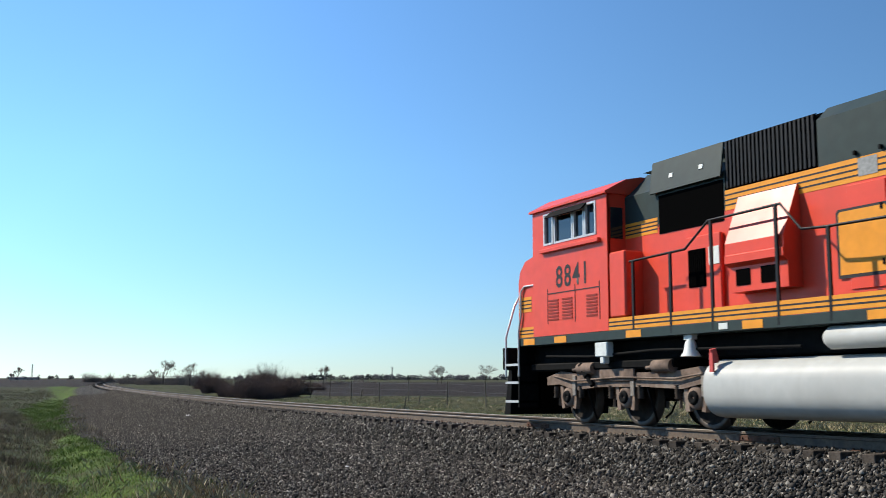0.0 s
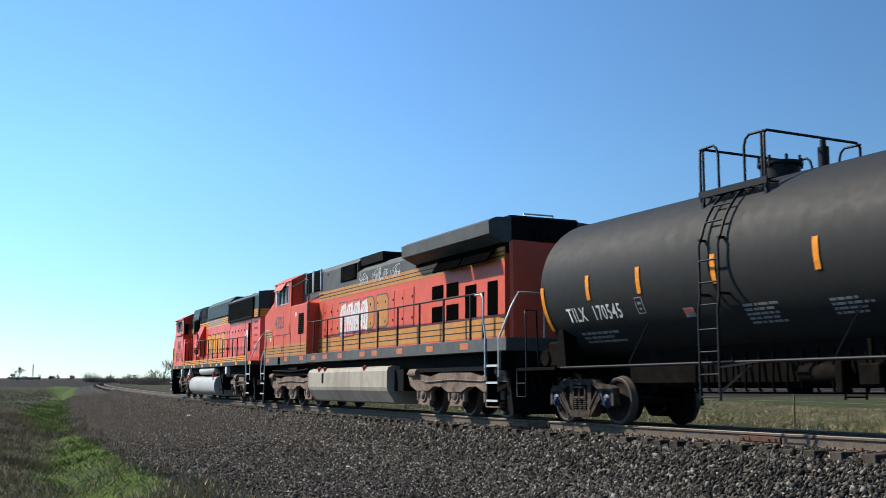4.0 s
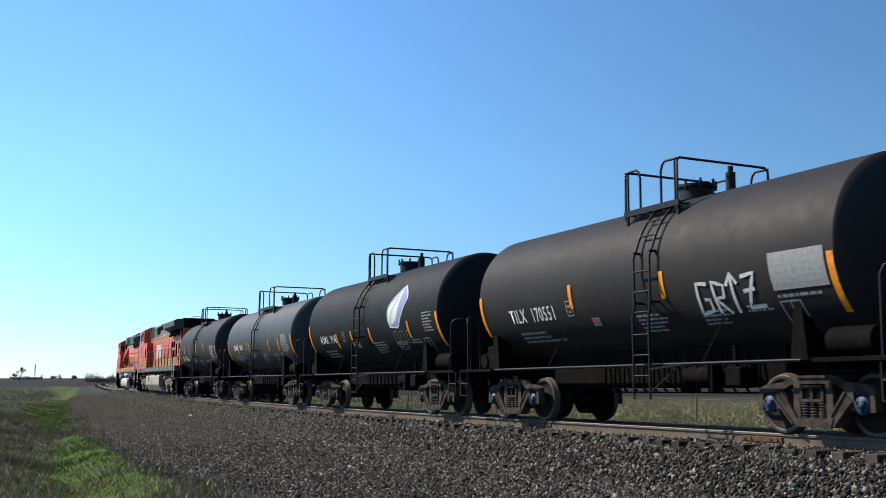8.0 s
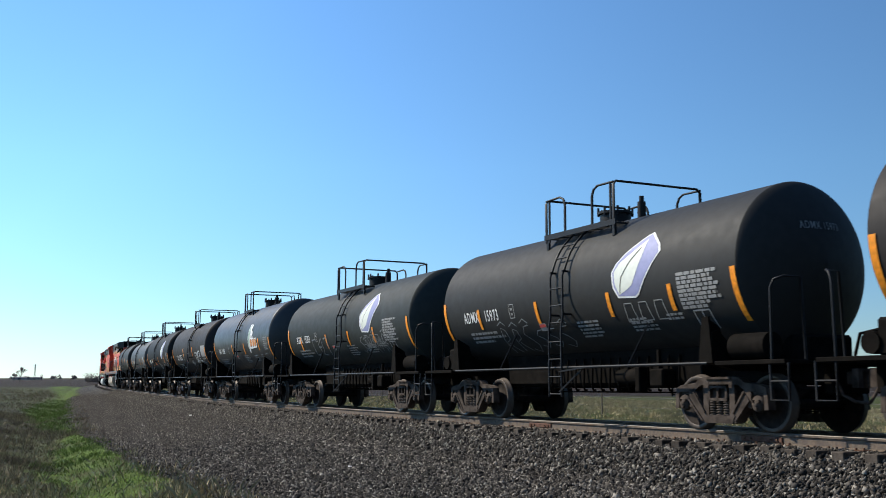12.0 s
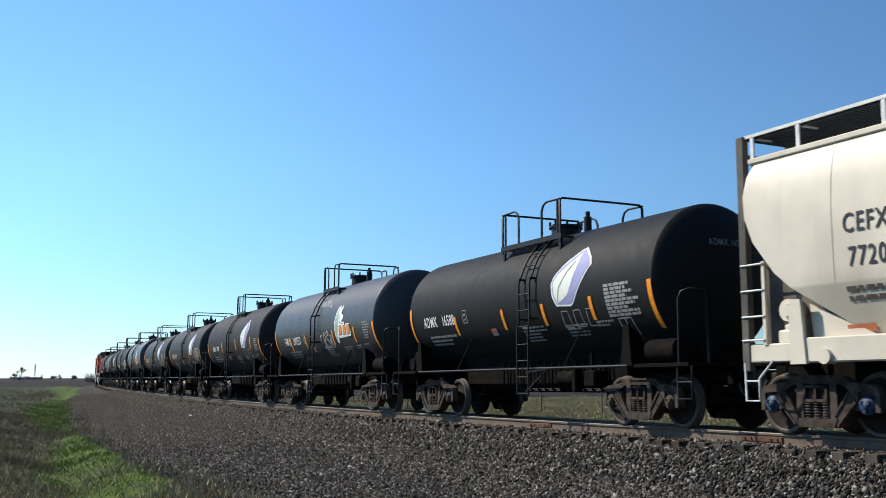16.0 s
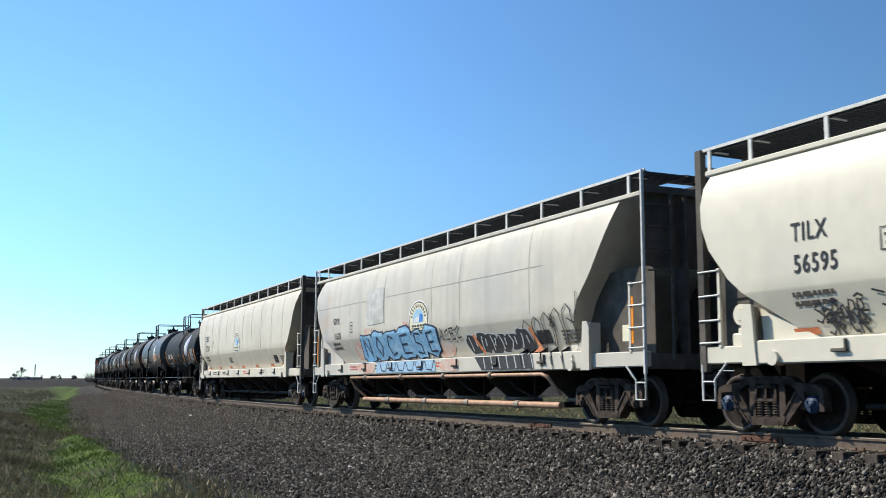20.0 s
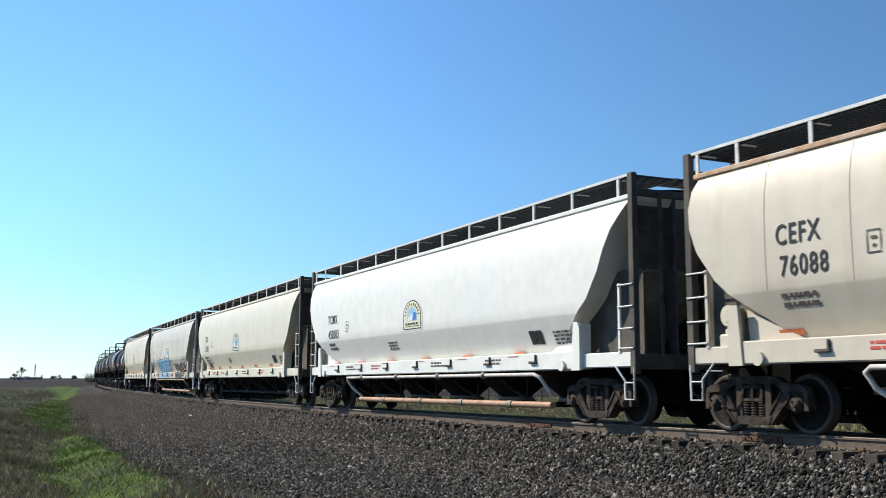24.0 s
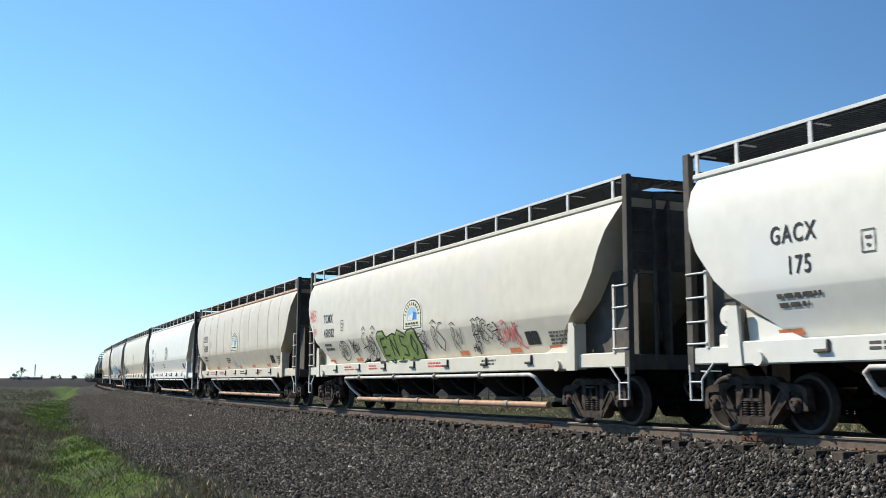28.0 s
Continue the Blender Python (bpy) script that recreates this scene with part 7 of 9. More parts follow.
    part("filter_panel", Geo().prism([(1.11, 4.20), (1.14, 4.21), (1.05, 4.80), (1.00, 4.80)], 2.99, 4.88, "x"), M_GREEN, L)
    for x in (3.5, 4.3):
        part("marker_plate", Geo().prism([(1.105, 4.43), (1.118, 4.43), (1.106, 4.51), (1.093, 4.51)], x - 0.05, x + 0.05, "x"), M_NOTICE, L)
    part("roof_deck", Geo().prism([(-0.8, 4.76), (0.8, 4.76), (0.5, 4.84), (-0.5, 4.84)], 3.0, 5.5, "x"), M_GREEN, L)
    part("intake_body", hood_geo(0.95, 2.98, 1.02, 3.60, 4.82, 0.1), M_HOLE, L)
    for q in (1, -1):
        scr = part("intake_screen", Geo().box(0.97, 2.97, q * 1.02, q * 1.03, 3.98, 4.80), M_HOLE, L, "black ribbed intake screen")
        for i in range(22):
            x = 0.98 + 1.98 * (i + 0.5) / 22
            part("slat", Geo().box(x - 0.020, x + 0.020, q * 1.02, q * 1.06, 3.99, 4.79), M_PIPE, scr)
    band(L, 0.55, 2.98, 1.052, 3.62, 3.96, M_YELLOW, 3)
    part("upper_hood", hood_geo(-4.88, 0.95, 1.05, 3.96, 4.90, 0.22), M_GREEN, L, "dark green upper hood")
    part("exhaust_hatch", Geo().prism([(-0.55, 4.88), (0.55, 4.88), (0.5, 4.98), (-0.5, 4.98)], -1.0, 0.2, "x"), M_UNDER, L)
    band(L, -4.88, 0.55, 1.052, 3.62, 3.96, M_YELLOW, 3)
    part("hood_filler", hood_geo(-4.88, 0.95, 1.04, 3.60, 3.98, 0.01), M_YELLOW, L)
    rnd = random.Random(8)
    for x in (0.05, -0.45, -0.95, -1.45, -1.95, -2.6):
        decal("small_lettering", shape_rect(-0.17, 0.17, 0.0, 0.26), flat_place(x, 3.68, 1.052, 0.009), M_GREY, L)
    for x in np.arange(-4.7, 0.6, 0.45):
        part("lift_lug", Geo().box(x - 0.02, x + 0.02, 1.03, 1.10, 4.0, 4.06).box(x - 0.02, x + 0.02, -1.10, -1.03, 4.0, 4.06), M_UNDER, L)
    hood_doors(L, [0.45, -0.25, -0.95, -1.65, -2.35, -3.05, -3.75, -4.4, -4.86], 1.05, 2.08, 3.58, M_ORANGE)
    # blower housing with its sloped face
    for q in (1, -1):
        g = Geo().prism([(q * 1.02, 3.78), (q * 1.10, 3.78), (q * 1.42, 2.98), (q * 1.42, 2.80), (q * 1.44, 2.78), (q * 1.44, 2.66), (q * 1.34, 2.60), (q * 1.34, 2.2), (q * 1.02, 2.2)], 1.35, 2.62, "x")
        part("blower_housing", g, M_ORANGE, L, "slope-faced blower housing on the hood")
        for x in (1.6, 2.15):
            part("housing_slot", Geo().prism([(q * 1.345, 2.56), (q * 1.35, 2.56), (q * 1.35, 2.30), (q * 1.345, 2.30)], x, x + 0.32, "x"), M_HOLE, L)
    part("side_grille", slats(Geo().box(3.42, 3.86, 1.13, 1.14, 2.4, 3.05), 3.44, 3.84, 2.42, 3.03, 1.165, 8, True, 0.015, 0.03), M_HOLE, L)
    part("side_cabinet", Geo().box(3.05, 3.95, 1.05, 1.13, 1.99, 3.28, 0.02), M_ORANGE, L)
    part("notice", Geo().box(3.08, 3.34, 1.13, 1.14, 2.75, 3.05), M_NOTICE, L)
    # radiator section
    part("radiator_hood", hood_geo(-10.85, -4.88, 1.14, 3.60, 4.68, 0.16), M_GREEN, L, "flared dark green radiator hood")
    for q in (1, -1):
        for a, b in ((-7.52, -5.05), (-10.05, -7.58)):
            g = Geo().box(a, b, q * 1.14, q * 1.16, 3.66, 4.46)
            part("radiator_back", g, M_HOLE, L)
            g = slats(Geo(), a, b, 3.68, 4.44, q * 1.21 if q > 0 else -1.16, 30, True, 0.016, 0.05)
            g.box(a - 0.04, b + 0.04, q * 1.15, q * 1.215, 4.44, 4.50).box(a - 0.04, b + 0.04, q * 1.15, q * 1.215, 3.62, 3.68)
            part("radiator_screen", g, M_UNDER, L, "black ribbed radiator screen")
    for x in (-6.1, -7.75, -9.4):
        part("roof_fan", Geo().lathe([(0.0, 0.72), (0.10, 0.70), (0.14, 0.64), (0.14, 0.0)], (x, 0, 4.68), "z", 28), M_PIPE, L, "round cooling fan housing")
    band(L, -10.84, -10.08, 1.145, 3.62, 3.93, M_YELLOW, 3)
    hood_doors(L, [-4.95, -5.6, -6.25, -6.9, -7.55, -8.15], 1.05, 2.08, 3.52, M_ORANGE)
    part("end_door", Geo().box(-9.3, -8.2, 1.05, 1.075, 2.05, 3.56, 0.01), M_ORANGE, L)
    part("door_grille", slats(Geo().box(-9.2, -8.85, 1.07, 1.08, 2.2, 3.42), -9.2, -8.85, 2.2, 3.42, 1.10, 6, True, 0.014, 0.03), M_HOLE, L)
    part("notice", Geo().box(-8.72, -8.4, 1.076, 1.084, 2.82, 3.12), M_NOTICE, L)
    g = Geo()
    for z in (2.25, 2.55, 2.85, 3.15, 3.42):
        g.box(-10.4, -9.75, 1.04, 1.06, z - 0.05, z + 0.05)
    part("cooling_slots", g, M_LOUV, L, "recessed red louvers")
    # rear end
    g = Geo().prism([(-10.85, -1.05), (-10.85, 1.05), (-11.1, 0.72), (-11.1, -0.72)], 1.76, 3.62, "z")
    part("hood_end", g, M_ORANGE, L)
    part("hood_end_band", Geo().prism([(-10.855, -1.06), (-10.855, 1.06), (-11.11, 0.73), (-11.11, -0.73)], 3.62, 3.93, "z"), M_YELLOW, L)
    part("hood_end_top", Geo().prism([(-10.85, -1.14), (-10.85, 1.14), (-11.1, 0.75), (-11.1, -0.75)], 3.93, 4.68, "z"), M_GREEN, L)
    for z in (3.70, 3.78, 3.86):
        part("pin_line", Geo().prism([(-10.855, -1.065), (-10.855, 1.065), (-11.115, 0.735), (-11.115, -0.735)], z - 0.012, z + 0.012, "z"), M_INK, L)
    part("headlight", Geo().cyl((-11.1, 0.12, 4.12), (-11.16, 0.12, 4.12), 0.09, 14).cyl((-11.1, -0.12, 4.12), (-11.16, -0.12, 4.12), 0.09, 14), M_CLAMP, L, "twin rear headlight")
    v, f = text_shape("8841", 0.24, 0.86)
    part("rear_number", Geo().add([(-11.106, -u, 3.2 + w) for u, w in v], f), M_INK, L)
    part("rear_emblem", Geo().cyl((-11.1, 0, 2.72), (-11.106, 0, 2.72), 0.36, 24), M_INK, L, "round dark emblem on the rear")
    part("rear_emblem_face", Geo().cyl((-11.106, 0, 2.72), (-11.110, 0, 2.72), 0.28, 24), M_YELLOW, L)
    part("roof_antenna_rail", Geo().tube([(-10.7, 0.3, 4.66), (-10.7, 0.3, 4.88), (-10.7, -0.85, 4.88), (-10.7, -0.95, 4.66)], 0.025), M_PIPE, L)
    # big lettering as plain blocks
    for pts, m, k in [(p, mm, kk) for p in blocks_shape(4, 0.98, 0.95, 0.16) for mm, kk in ((M_INK, 0.06), (M_YELLOW, -0.03))]:
        decal("lettering_block", shape_poly(grow(pts, k)), flat_place(0.62, 2.28, 1.05, 0.026 if k > 0 else 0.030), m, L, "yellow block of the big lettering" if k < 0 else "")
    # walkway rails
    handrail(L, [(5.1, 2.98), (3.55, 3.02), (2.95, 3.42), (1.35, 3.44), (0.95, 3.0), (0.5, 2.97), (-4.9, 2.88), (-5.3, 2.80), (-9.7, 2.78), (-10.0, 2.78)],
             (5.0, 3.95, 2.9, 1.45, 0.45, -0.6, -1.75, -2.9, -4.05, -5.25, -6.4, -7.45, -8.4, -9.9), 1.62)
    end_steps(L, -10.45, -1)
    end_steps(L, 9.02, 1, 1.58)
    # tanks below
    half = [(0.88 + 0.60 * math.copysign(abs(math.cos(a)) ** 0.75, math.cos(a)), 0.69 + 0.48 * math.copysign(abs(math.sin(a)) ** 0.75, math.sin(a))) for a in np.linspace(math.pi / 2, -math.pi / 2, 19)]
    prof = half + [(-y, z) for y, z in half[::-1]]
    part("fuel_tank", Geo().prism(prof, -3.62, 3.18, "x", smooth=True), M_SILVER, L, "large silver fuel tank")
    for q in (1, -1):
        part("air_reservoir", Geo().lathe([(-3.2, 0.0), (-3.18, 0.12), (-3.1, 0.17), (0.62, 0.17), (0.70, 0.12), (0.72, 0.0)], (0, q * 1.28, 1.40), "x", 18), M_SILVER, L, "long white air reservoir")
    part("bell", Geo().lathe([(1.52, 0.05), (1.45, 0.09), (1.30, 0.12), (1.22, 0.17)], (3.6, 1.36, 0), "z", 16).box(3.5, 3.7, 1.3, 1.42, 1.5, 1.6), M_NOTICE, L, "white warning bell")
    part("junction_box", Geo().box(5.85, 6.25, 1.3, 1.46, 1.28, 1.56, 0.02).box(5.98, 6.12, 1.3, 1.44, 1.15, 1.3, 0.02), M_NOTICE, L)
    part("junction_box", Geo().box(-6.3, -5.95, 1.3, 1.46, 1.22, 1.56, 0.02), M_NOTICE, L)
    for x in (2.95, -3.3):
        part("fuel_filler", Geo().cyl((x, 1.4, 1.10), (x, 1.46, 1.32), 0.06, 10).box(x - 0.04, x + 0.04, 1.46, 1.5, 0.95, 1.25), M_RED, L, "red fuel filler")
    part("notice", Geo().box(-4.2, -3.9, 1.486, 1.492, 1.62, 1.72).box(-5.35, -5.1, 1.486, 1.492, 1.62, 1.72).box(2.55, 2.75, 1.486, 1.492, 1.62, 1.72), M_NOTICE, L)
    for a, b, lo in ((-4.6, -3.75, 0.5), (4.2, 8.9, 1.05), (-10.2, -5.2, 1.08)):
        part("frame_box", Geo().box(a, b, -1.27, 1.27, lo, 1.21, 0.03), M_UNDER, L)
    part("air_line", Geo().tube([(8.2, 1.3, 1.35), (6.6, 1.3, 1.30), (4.6, 1.32, 1.36), (1.2, 1.30, 1.30)], 0.03, 6), M_UNDER, L)
    part("drain_line", Geo().tube([(-3.9, 1.3, 1.4), (-4.6, 1.38, 1.1), (-4.8, 1.3, 0.6), (-4.5, 1.2, 0.3)], 0.03, 6), M_UNDER, L)
    three_axle_truck(L, 5.68, (7.6, 5.7, 3.75), "cast")
    three_axle_truck(L, -8.68, (-6.8, -8.65, -10.6), "cast")
    return L


def build_second():
    L = thing("locomotive", "faded orange and grey diesel locomotive with white graffiti", "locomotive", "locomotives of the train")
    part("underframe", Geo().box(-10.7, 9.2, -1.1, 1.1, 1.18, 1.52, 0.03), M_UNDER, L)
    part("deck", Geo().box(-10.7, 3.85, -1.48, 1.48, 1.52, 1.82, 0.01), M_GREYPAINT, L, "grey walkway edge")
    for x in (3.0, 1.8, 0.3, -1.7, -2.7, -4.6, -6.6, -8.6):
        both(lambda q, x=x: part("edge_reflector", Geo().box(x - 0.22, x + 0.22, q * 1.478, q * 1.486, 1.60, 1.75), M_REFLDULL, L))
    # nose and cab, with the sloping nose top
    g = Geo().prism([(7.95, 1.50), (9.35, 1.50), (9.35, 3.40), (9.30, 3.46), (8.12, 3.88), (7.95, 3.9)], -1.48, 1.48, "y")
    part("nose", g, M_FADED, L, "long faded orange nose with sloping top")
    cab_side(L, 5.80, 7.96, 1.50, 4.56, 1.485, 6.08, 7.80, 3.72, 4.44, M_FADED)
    g = Geo().prism([(7.88, 3.85), (8.10, 3.85), (7.95, 4.56), (7.80, 4.56)], -1.47, 1.47, "y").box(5.80, 5.87, -1.47, 1.47, 1.5, 4.56)
    part("cab_end", g, M_FADED, L)
    for y in (-0.75, 0.75):
        part("windshield", Geo().prism([(8.105, 3.98), (8.115, 3.98), (8.01, 4.38), (8.0, 4.38)], y - 0.55, y + 0.55, "y"), M_GLASS, L)
    part("cab_floor", Geo().box(5.85, 8.0, -1.42, 1.42, 2.2, 2.3), M_UNDER, L)
    part("cab_seat", Geo().box(6.4, 6.9, 0.6, 1.1, 2.3, 3.4, 0.06).box(6.35, 6.5, 0.6, 1.1, 3.3, 4.05, 0.05), M_UNDER, L)
    cab_windows(L, [(7.46, 7.78, 0.0), (6.98, 7.38, 0.10), (6.54, 6.94, 0.10), (6.10, 6.42, 0.0)], 3.72, 4.44, 1.485)
    part("sun_shade", Geo().prism([(1.48, 4.50), (1.66, 4.24), (1.68, 4.25), (1.50, 4.53)], 6.45, 7.5, "x"), M_FADED, L, "raised window awning")
    part("wind_deflector", Geo().box(7.30, 7.42, 1.49, 1.60, 3.74, 4.2, 0.01), M_NOTICE, L)
    part("cab_roof", Geo().prism([(-1.52, 4.54), (1.52, 4.54), (1.50, 4.58), (1.0, 4.84), (-1.0, 4.84), (-1.50, 4.58)], 5.72, 8.05, "x"), M_FADED, L, "faded red cab roof")
    part("side_locker", Geo().box(3.82, 5.80, -1.485, 1.485, 1.50, 3.62, 0.03), M_FADED, L, "wide locker section behind the cab")
    band(L, 3.83, 9.33, 1.487, 1.505, 1.80, M_GREYPAINT, 0, "lower_band")
    band(L, 3.83, 9.33, 1.487, 1.82, 2.24, M_YFADED, 3)
    band(L, 8.25, 9.30, 1.487, 2.48, 2.86, M_YFADED, 3)
    for x in (8.0, 6.6, 5.78, 4.5):
        part("panel_seam", Geo().box(x - 0.01, x + 0.01, 1.486, 1.496, 1.55, 2.62), M_INK, L)
    part("panel_seam", Geo().box(5.78, 8.0, 1.486, 1.496, 2.60, 2.62), M_INK, L)
    for x in (8.75, 6.28, 4.35):
        part("edge_reflector", Geo().box(x - 0.22, x + 0.22, 1.49, 1.497, 1.62, 1.77), M_REFLDULL, L)
    decal("road_number", text_shape("4323", 0.46, 0.86), flat_place(7.22, 2.86, 1.487), M_GREYPAINT, L, "grey road number on the cab side")
    part("notice", Geo().box(8.32, 8.46, 1.487, 1.493, 2.42, 2.62).box(5.05, 5.2, 1.487, 1.493, 3.2, 3.35), M_NOTICE, L)
    part("louver", slats(Geo(), 5.84, 6.0, 2.62, 2.95, 1.50, 5, False, 0.014, 0.02).box(6.75, 6.95, 1.488, 1.494, 1.9, 2.2), M_LOUV, L)
    part("locker_grille", Geo().box(4.20, 4.80, 1.48, 1.495, 2.55, 3.28), M_HOLE, L, "dark louvered grille")
    part("locker_slats", slats(Geo(), 4.22, 4.78, 2.57, 3.26, 1.505, 9, False, 0.016, 0.02), M_UNDER, L)
    part("step_recess", Geo().box(7.05, 7.35, 1.44, 1.497, 1.52, 1.78), M_HOLE, L)
    # hood
    part("hood", hood_geo(-9.85, 5.80, 1.05, 1.80, 3.80, 0.01), M_FADED, L, "long faded orange engine hood")
    part("hood_top", hood_geo(0.0, 5.80, 1.05, 3.80, 4.82, 0.2), M_GREYPAINT, L, "faded grey hood top")
    part("hood_top", hood_geo(-4.7, 0.0, 1.05, 3.80, 4.48, 0.2), M_GREYPAINT, L)
    part("intake_hump", Geo().prism([(-0.95, 4.5), (0.95, 4.5), (0.85, 4.78), (-0.85, 4.78)], -1.9, 0.0, "x").prism([(-0.1, 4.3), (0.02, 4.3), (0.02, 4.78), (-1.9, 4.78), (-1.95, 4.5), (-0.1, 4.5)], -0.95, 0.95, "y"), M_UNDER, L)
    for a, b in ((4.50, 5.22), (3.58, 4.34)):
        for q in (1, -1):
            g = Geo().box(a, b, q * 1.05, q * 1.075, 4.04, 4.76)
            part("grid_opening", g, M_HOLE, L)
            part("grid_slats", slats(Geo(), a, b, 4.06, 4.74, q * 1.10 if q > 0 else -1.06, 8, False, 0.018, 0.05), M_UNDER, L)
            part("grid_frame", Geo().box(a - 0.04, a, q * 1.05, q * 1.11, 4.02, 4.78).box(b, b + 0.04, q * 1.05, q * 1.11, 4.02, 4.78), M_STEELRAIL, L)
    for q in (1, -1):
        part("air_screen", Geo().box(0.05, 1.55, q * 1.05, q * 1.07, 4.11, 4.62), M_HOLE, L, "black square air screen")
        part("screen_slats", slats(Geo(), 0.08, 1.52, 4.13, 4.60, q * 1.09 if q > 0 else -1.06, 18, True, 0.014, 0.03), M_UNDER, L)
    band(L, -9.84, 3.82, 1.052, 3.64, 3.95, M_YFADED, 2)
    band(L, -9.84, 3.82, 1.052, 1.90, 2.34, M_YFADED, 2)
    hood_doors(L, [3.75, 3.0, 2.3, 1.65, 1.0, 0.4, -0.2, -0.8, -1.4, -2.0, -2.6, -3.2, -3.9, -4.6], 1.05, 2.36, 3.48, M_FADED)
    # radiator wings
    for q in (1, -1):
        g = Geo().prism([(q * 0.9, 4.05), (q * 1.10, 4.05), (q * 1.48, 4.22), (q * 1.50, 4.52), (q * 1.30, 4.62), (q * 0.9, 4.64)], -9.9, -4.7, "x")
        part("radiator_wing", g, M_GREYPAINT, L, "overhanging grey radiator wing")
        for a, b in ((-9.5, -8.0), (-7.9, -6.4)):
            g = Geo().prism([(q * 1.06, 4.02), (q * 1.10, 4.04), (q * 1.34, 3.66), (q * 1.30, 3.64)], a, b, "x")
            part("radiator_screen", g, M_HOLE, L, "sloping black screen under the wing")
    part("radiator_top", Geo().box(-9.9, -4.7, -0.95, 0.95, 3.8, 4.70, 0.05), M_UNDER, L)
    part("roof_rail", Geo().tube([(-9.6, 0.4, 4.68), (-9.6, 0.4, 4.80), (-9.6, -0.4, 4.80), (-9.6, -0.4, 4.68)], 0.02), M_STEELRAIL, L)
    part("horn", Geo().cyl((-4.2, 0.3, 4.42), (-3.9, 0.3, 4.44), 0.04, 8, 0.09).cyl((-4.25, 0.0, 4.42), (-3.85, 0.0, 4.46), 0.04, 8, 0.10).box(-4.4, -3.8, -0.1, 0.4, 4.34, 4.4), M_UNDER, L)
    part("camera_dome", Geo().cyl((2.9, 0.95, 4.44), (2.9, 1.02, 4.56), 0.07, 10), M_UNDER, L)
    for a, b, c, d in ((-6.5, -5.8, 3.0, 3.35), (-7.4, -6.7, 3.0, 3.35), (-6.5, -5.8, 2.4, 2.8), (-7.4, -6.7, 2.4, 2.8), (-8.4, -7.8, 2.4, 3.2), (-9.5, -9.0, 2.4, 3.2)):
        part("vent", Geo().box(a, b, 1.05, 1.062, c, d), M_HOLE, L, "dark vent panel")
    part("hood_end", Geo().box(-10.0, -9.84, -0.95, 0.95, 1.82, 4.1, 0.04), M_FADED, L)
    part("headlight", Geo().cyl((-10.0, 0.12, 4.25), (-10.06, 0.12, 4.25), 0.09, 14).cyl((-10.0, -0.12, 4.25), (-10.06, -0.12, 4.25), 0.09, 14).box(-10.0, -9.84, -0.3, 0.3, 4.1, 4.4), M_UNDER, L)
    # big lettering as plain blocks, with sprayed letters over it
    for pts, m, k in [(p, mm, kk) for p in blocks_shape(4, 0.92, 0.95, 0.22) for mm, kk in ((M_GREYPAINT, 0.07), (M_YFADED, -0.03))]:
        decal("lettering_block", shape_poly(grow(pts, k)), flat_place(1.62, 2.48, 1.05, 0.026 if k > 0 else 0.030), m, L)
    spray = []
    for i, u in enumerate((0.0, 0.62, 1.26, 1.92)):
        spray.append([(u, -0.5 + 0.05 * i), (u + 0.54, -0.46), (u + 0.60, 0.15), (u + 0.50, 0.52), (u + 0.06, 0.46), (u - 0.06, 0.18)])
    for pts in spray:
        decal("spray_edge", shape_poly(grow(pts, 0.14)), flat_place(1.42, 2.86, 1.05, 0.034), M_SPRAYRED, L, "dark red edge of sprayed letters")
        decal("spray_letter", shape_poly(pts), flat_place(1.42, 2.86, 1.05, 0.038), M_SPRAYWHITE, L, "white sprayed letter")
    for i, u in enumerate((0.0, 0.62, 1.26, 1.92)):
        decal("spray_line", join(shape_line([(u + 0.15, -0.45), (u + 0.22, 0.1), (u + 0.12, 0.4)], 0.03), shape_line([(u + 0.3, 0.3), (u + 0.42, -0.1), (u + 0.34, -0.42)], 0.03)), flat_place(1.42, 2.86, 1.05, 0.042), M_SPRAYRED, L)
    rnd = random.Random(77)
    for x in (-0.3, -1.4, -2.0, -2.9):
        decal("spray_writing", join(*[shape_line([(a * 0.24, b * 0.24) for a, b in st], 0.025) for st in letter_strokes(rnd, 4, 0.8)]), flat_place(x, 4.02, 1.05, 0.012), M_SPRAY, L, "white sprayed writing")
    # walkway rails
    handrail(L, [(3.75, 4.30), (3.72, 3.0), (3.6, 2.9), (-9.6, 2.88)], (3.1, 1.65, 0.1, -1.4, -2.9, -4.4, -5.9, -7.4, -8.9, -9.55), 1.80)
    both(lambda q: part("cab_handrail", Geo().tube([(5.7, q * 1.5, 4.28), (4.0, q * 1.5, 4.42), (3.8, q * 1.48, 4.40), (3.75, q * 1.47, 4.2)], 0.022), M_PIPE, L))
    end_steps(L, -9.75, -1, 1.52)
    end_steps(L, 9.2, 1, 1.5)
    # tank and trucks
    prof = [(1.34, 1.30), (1.46, 1.26), (1.50, 1.16), (1.50, 0.70), (1.47, 0.60), (1.26, 0.28), (1.18, 0.24), (-1.18, 0.24), (-1.26, 0.28), (-1.47, 0.60), (-1.50, 0.70), (-1.50, 1.16), (-1.46, 1.26), (-1.34, 1.30)]
    part("fuel_tank", Geo().prism(prof, -3.75, 3.45, "x"), M_TANTANK, L, "dirty cream fuel tank with beveled underside")
    part("sight_gauge", Geo().box(1.85, 1.98, 1.49, 1.52, 0.82, 1.14), M_UNDER, L)
    for x in (2.35, 1.75, -1.9):
        part("fuel_filler", Geo().cyl((x, 1.42, 1.15), (x, 1.5, 1.32), 0.06, 10), M_RED, L, "red fuel filler cap")
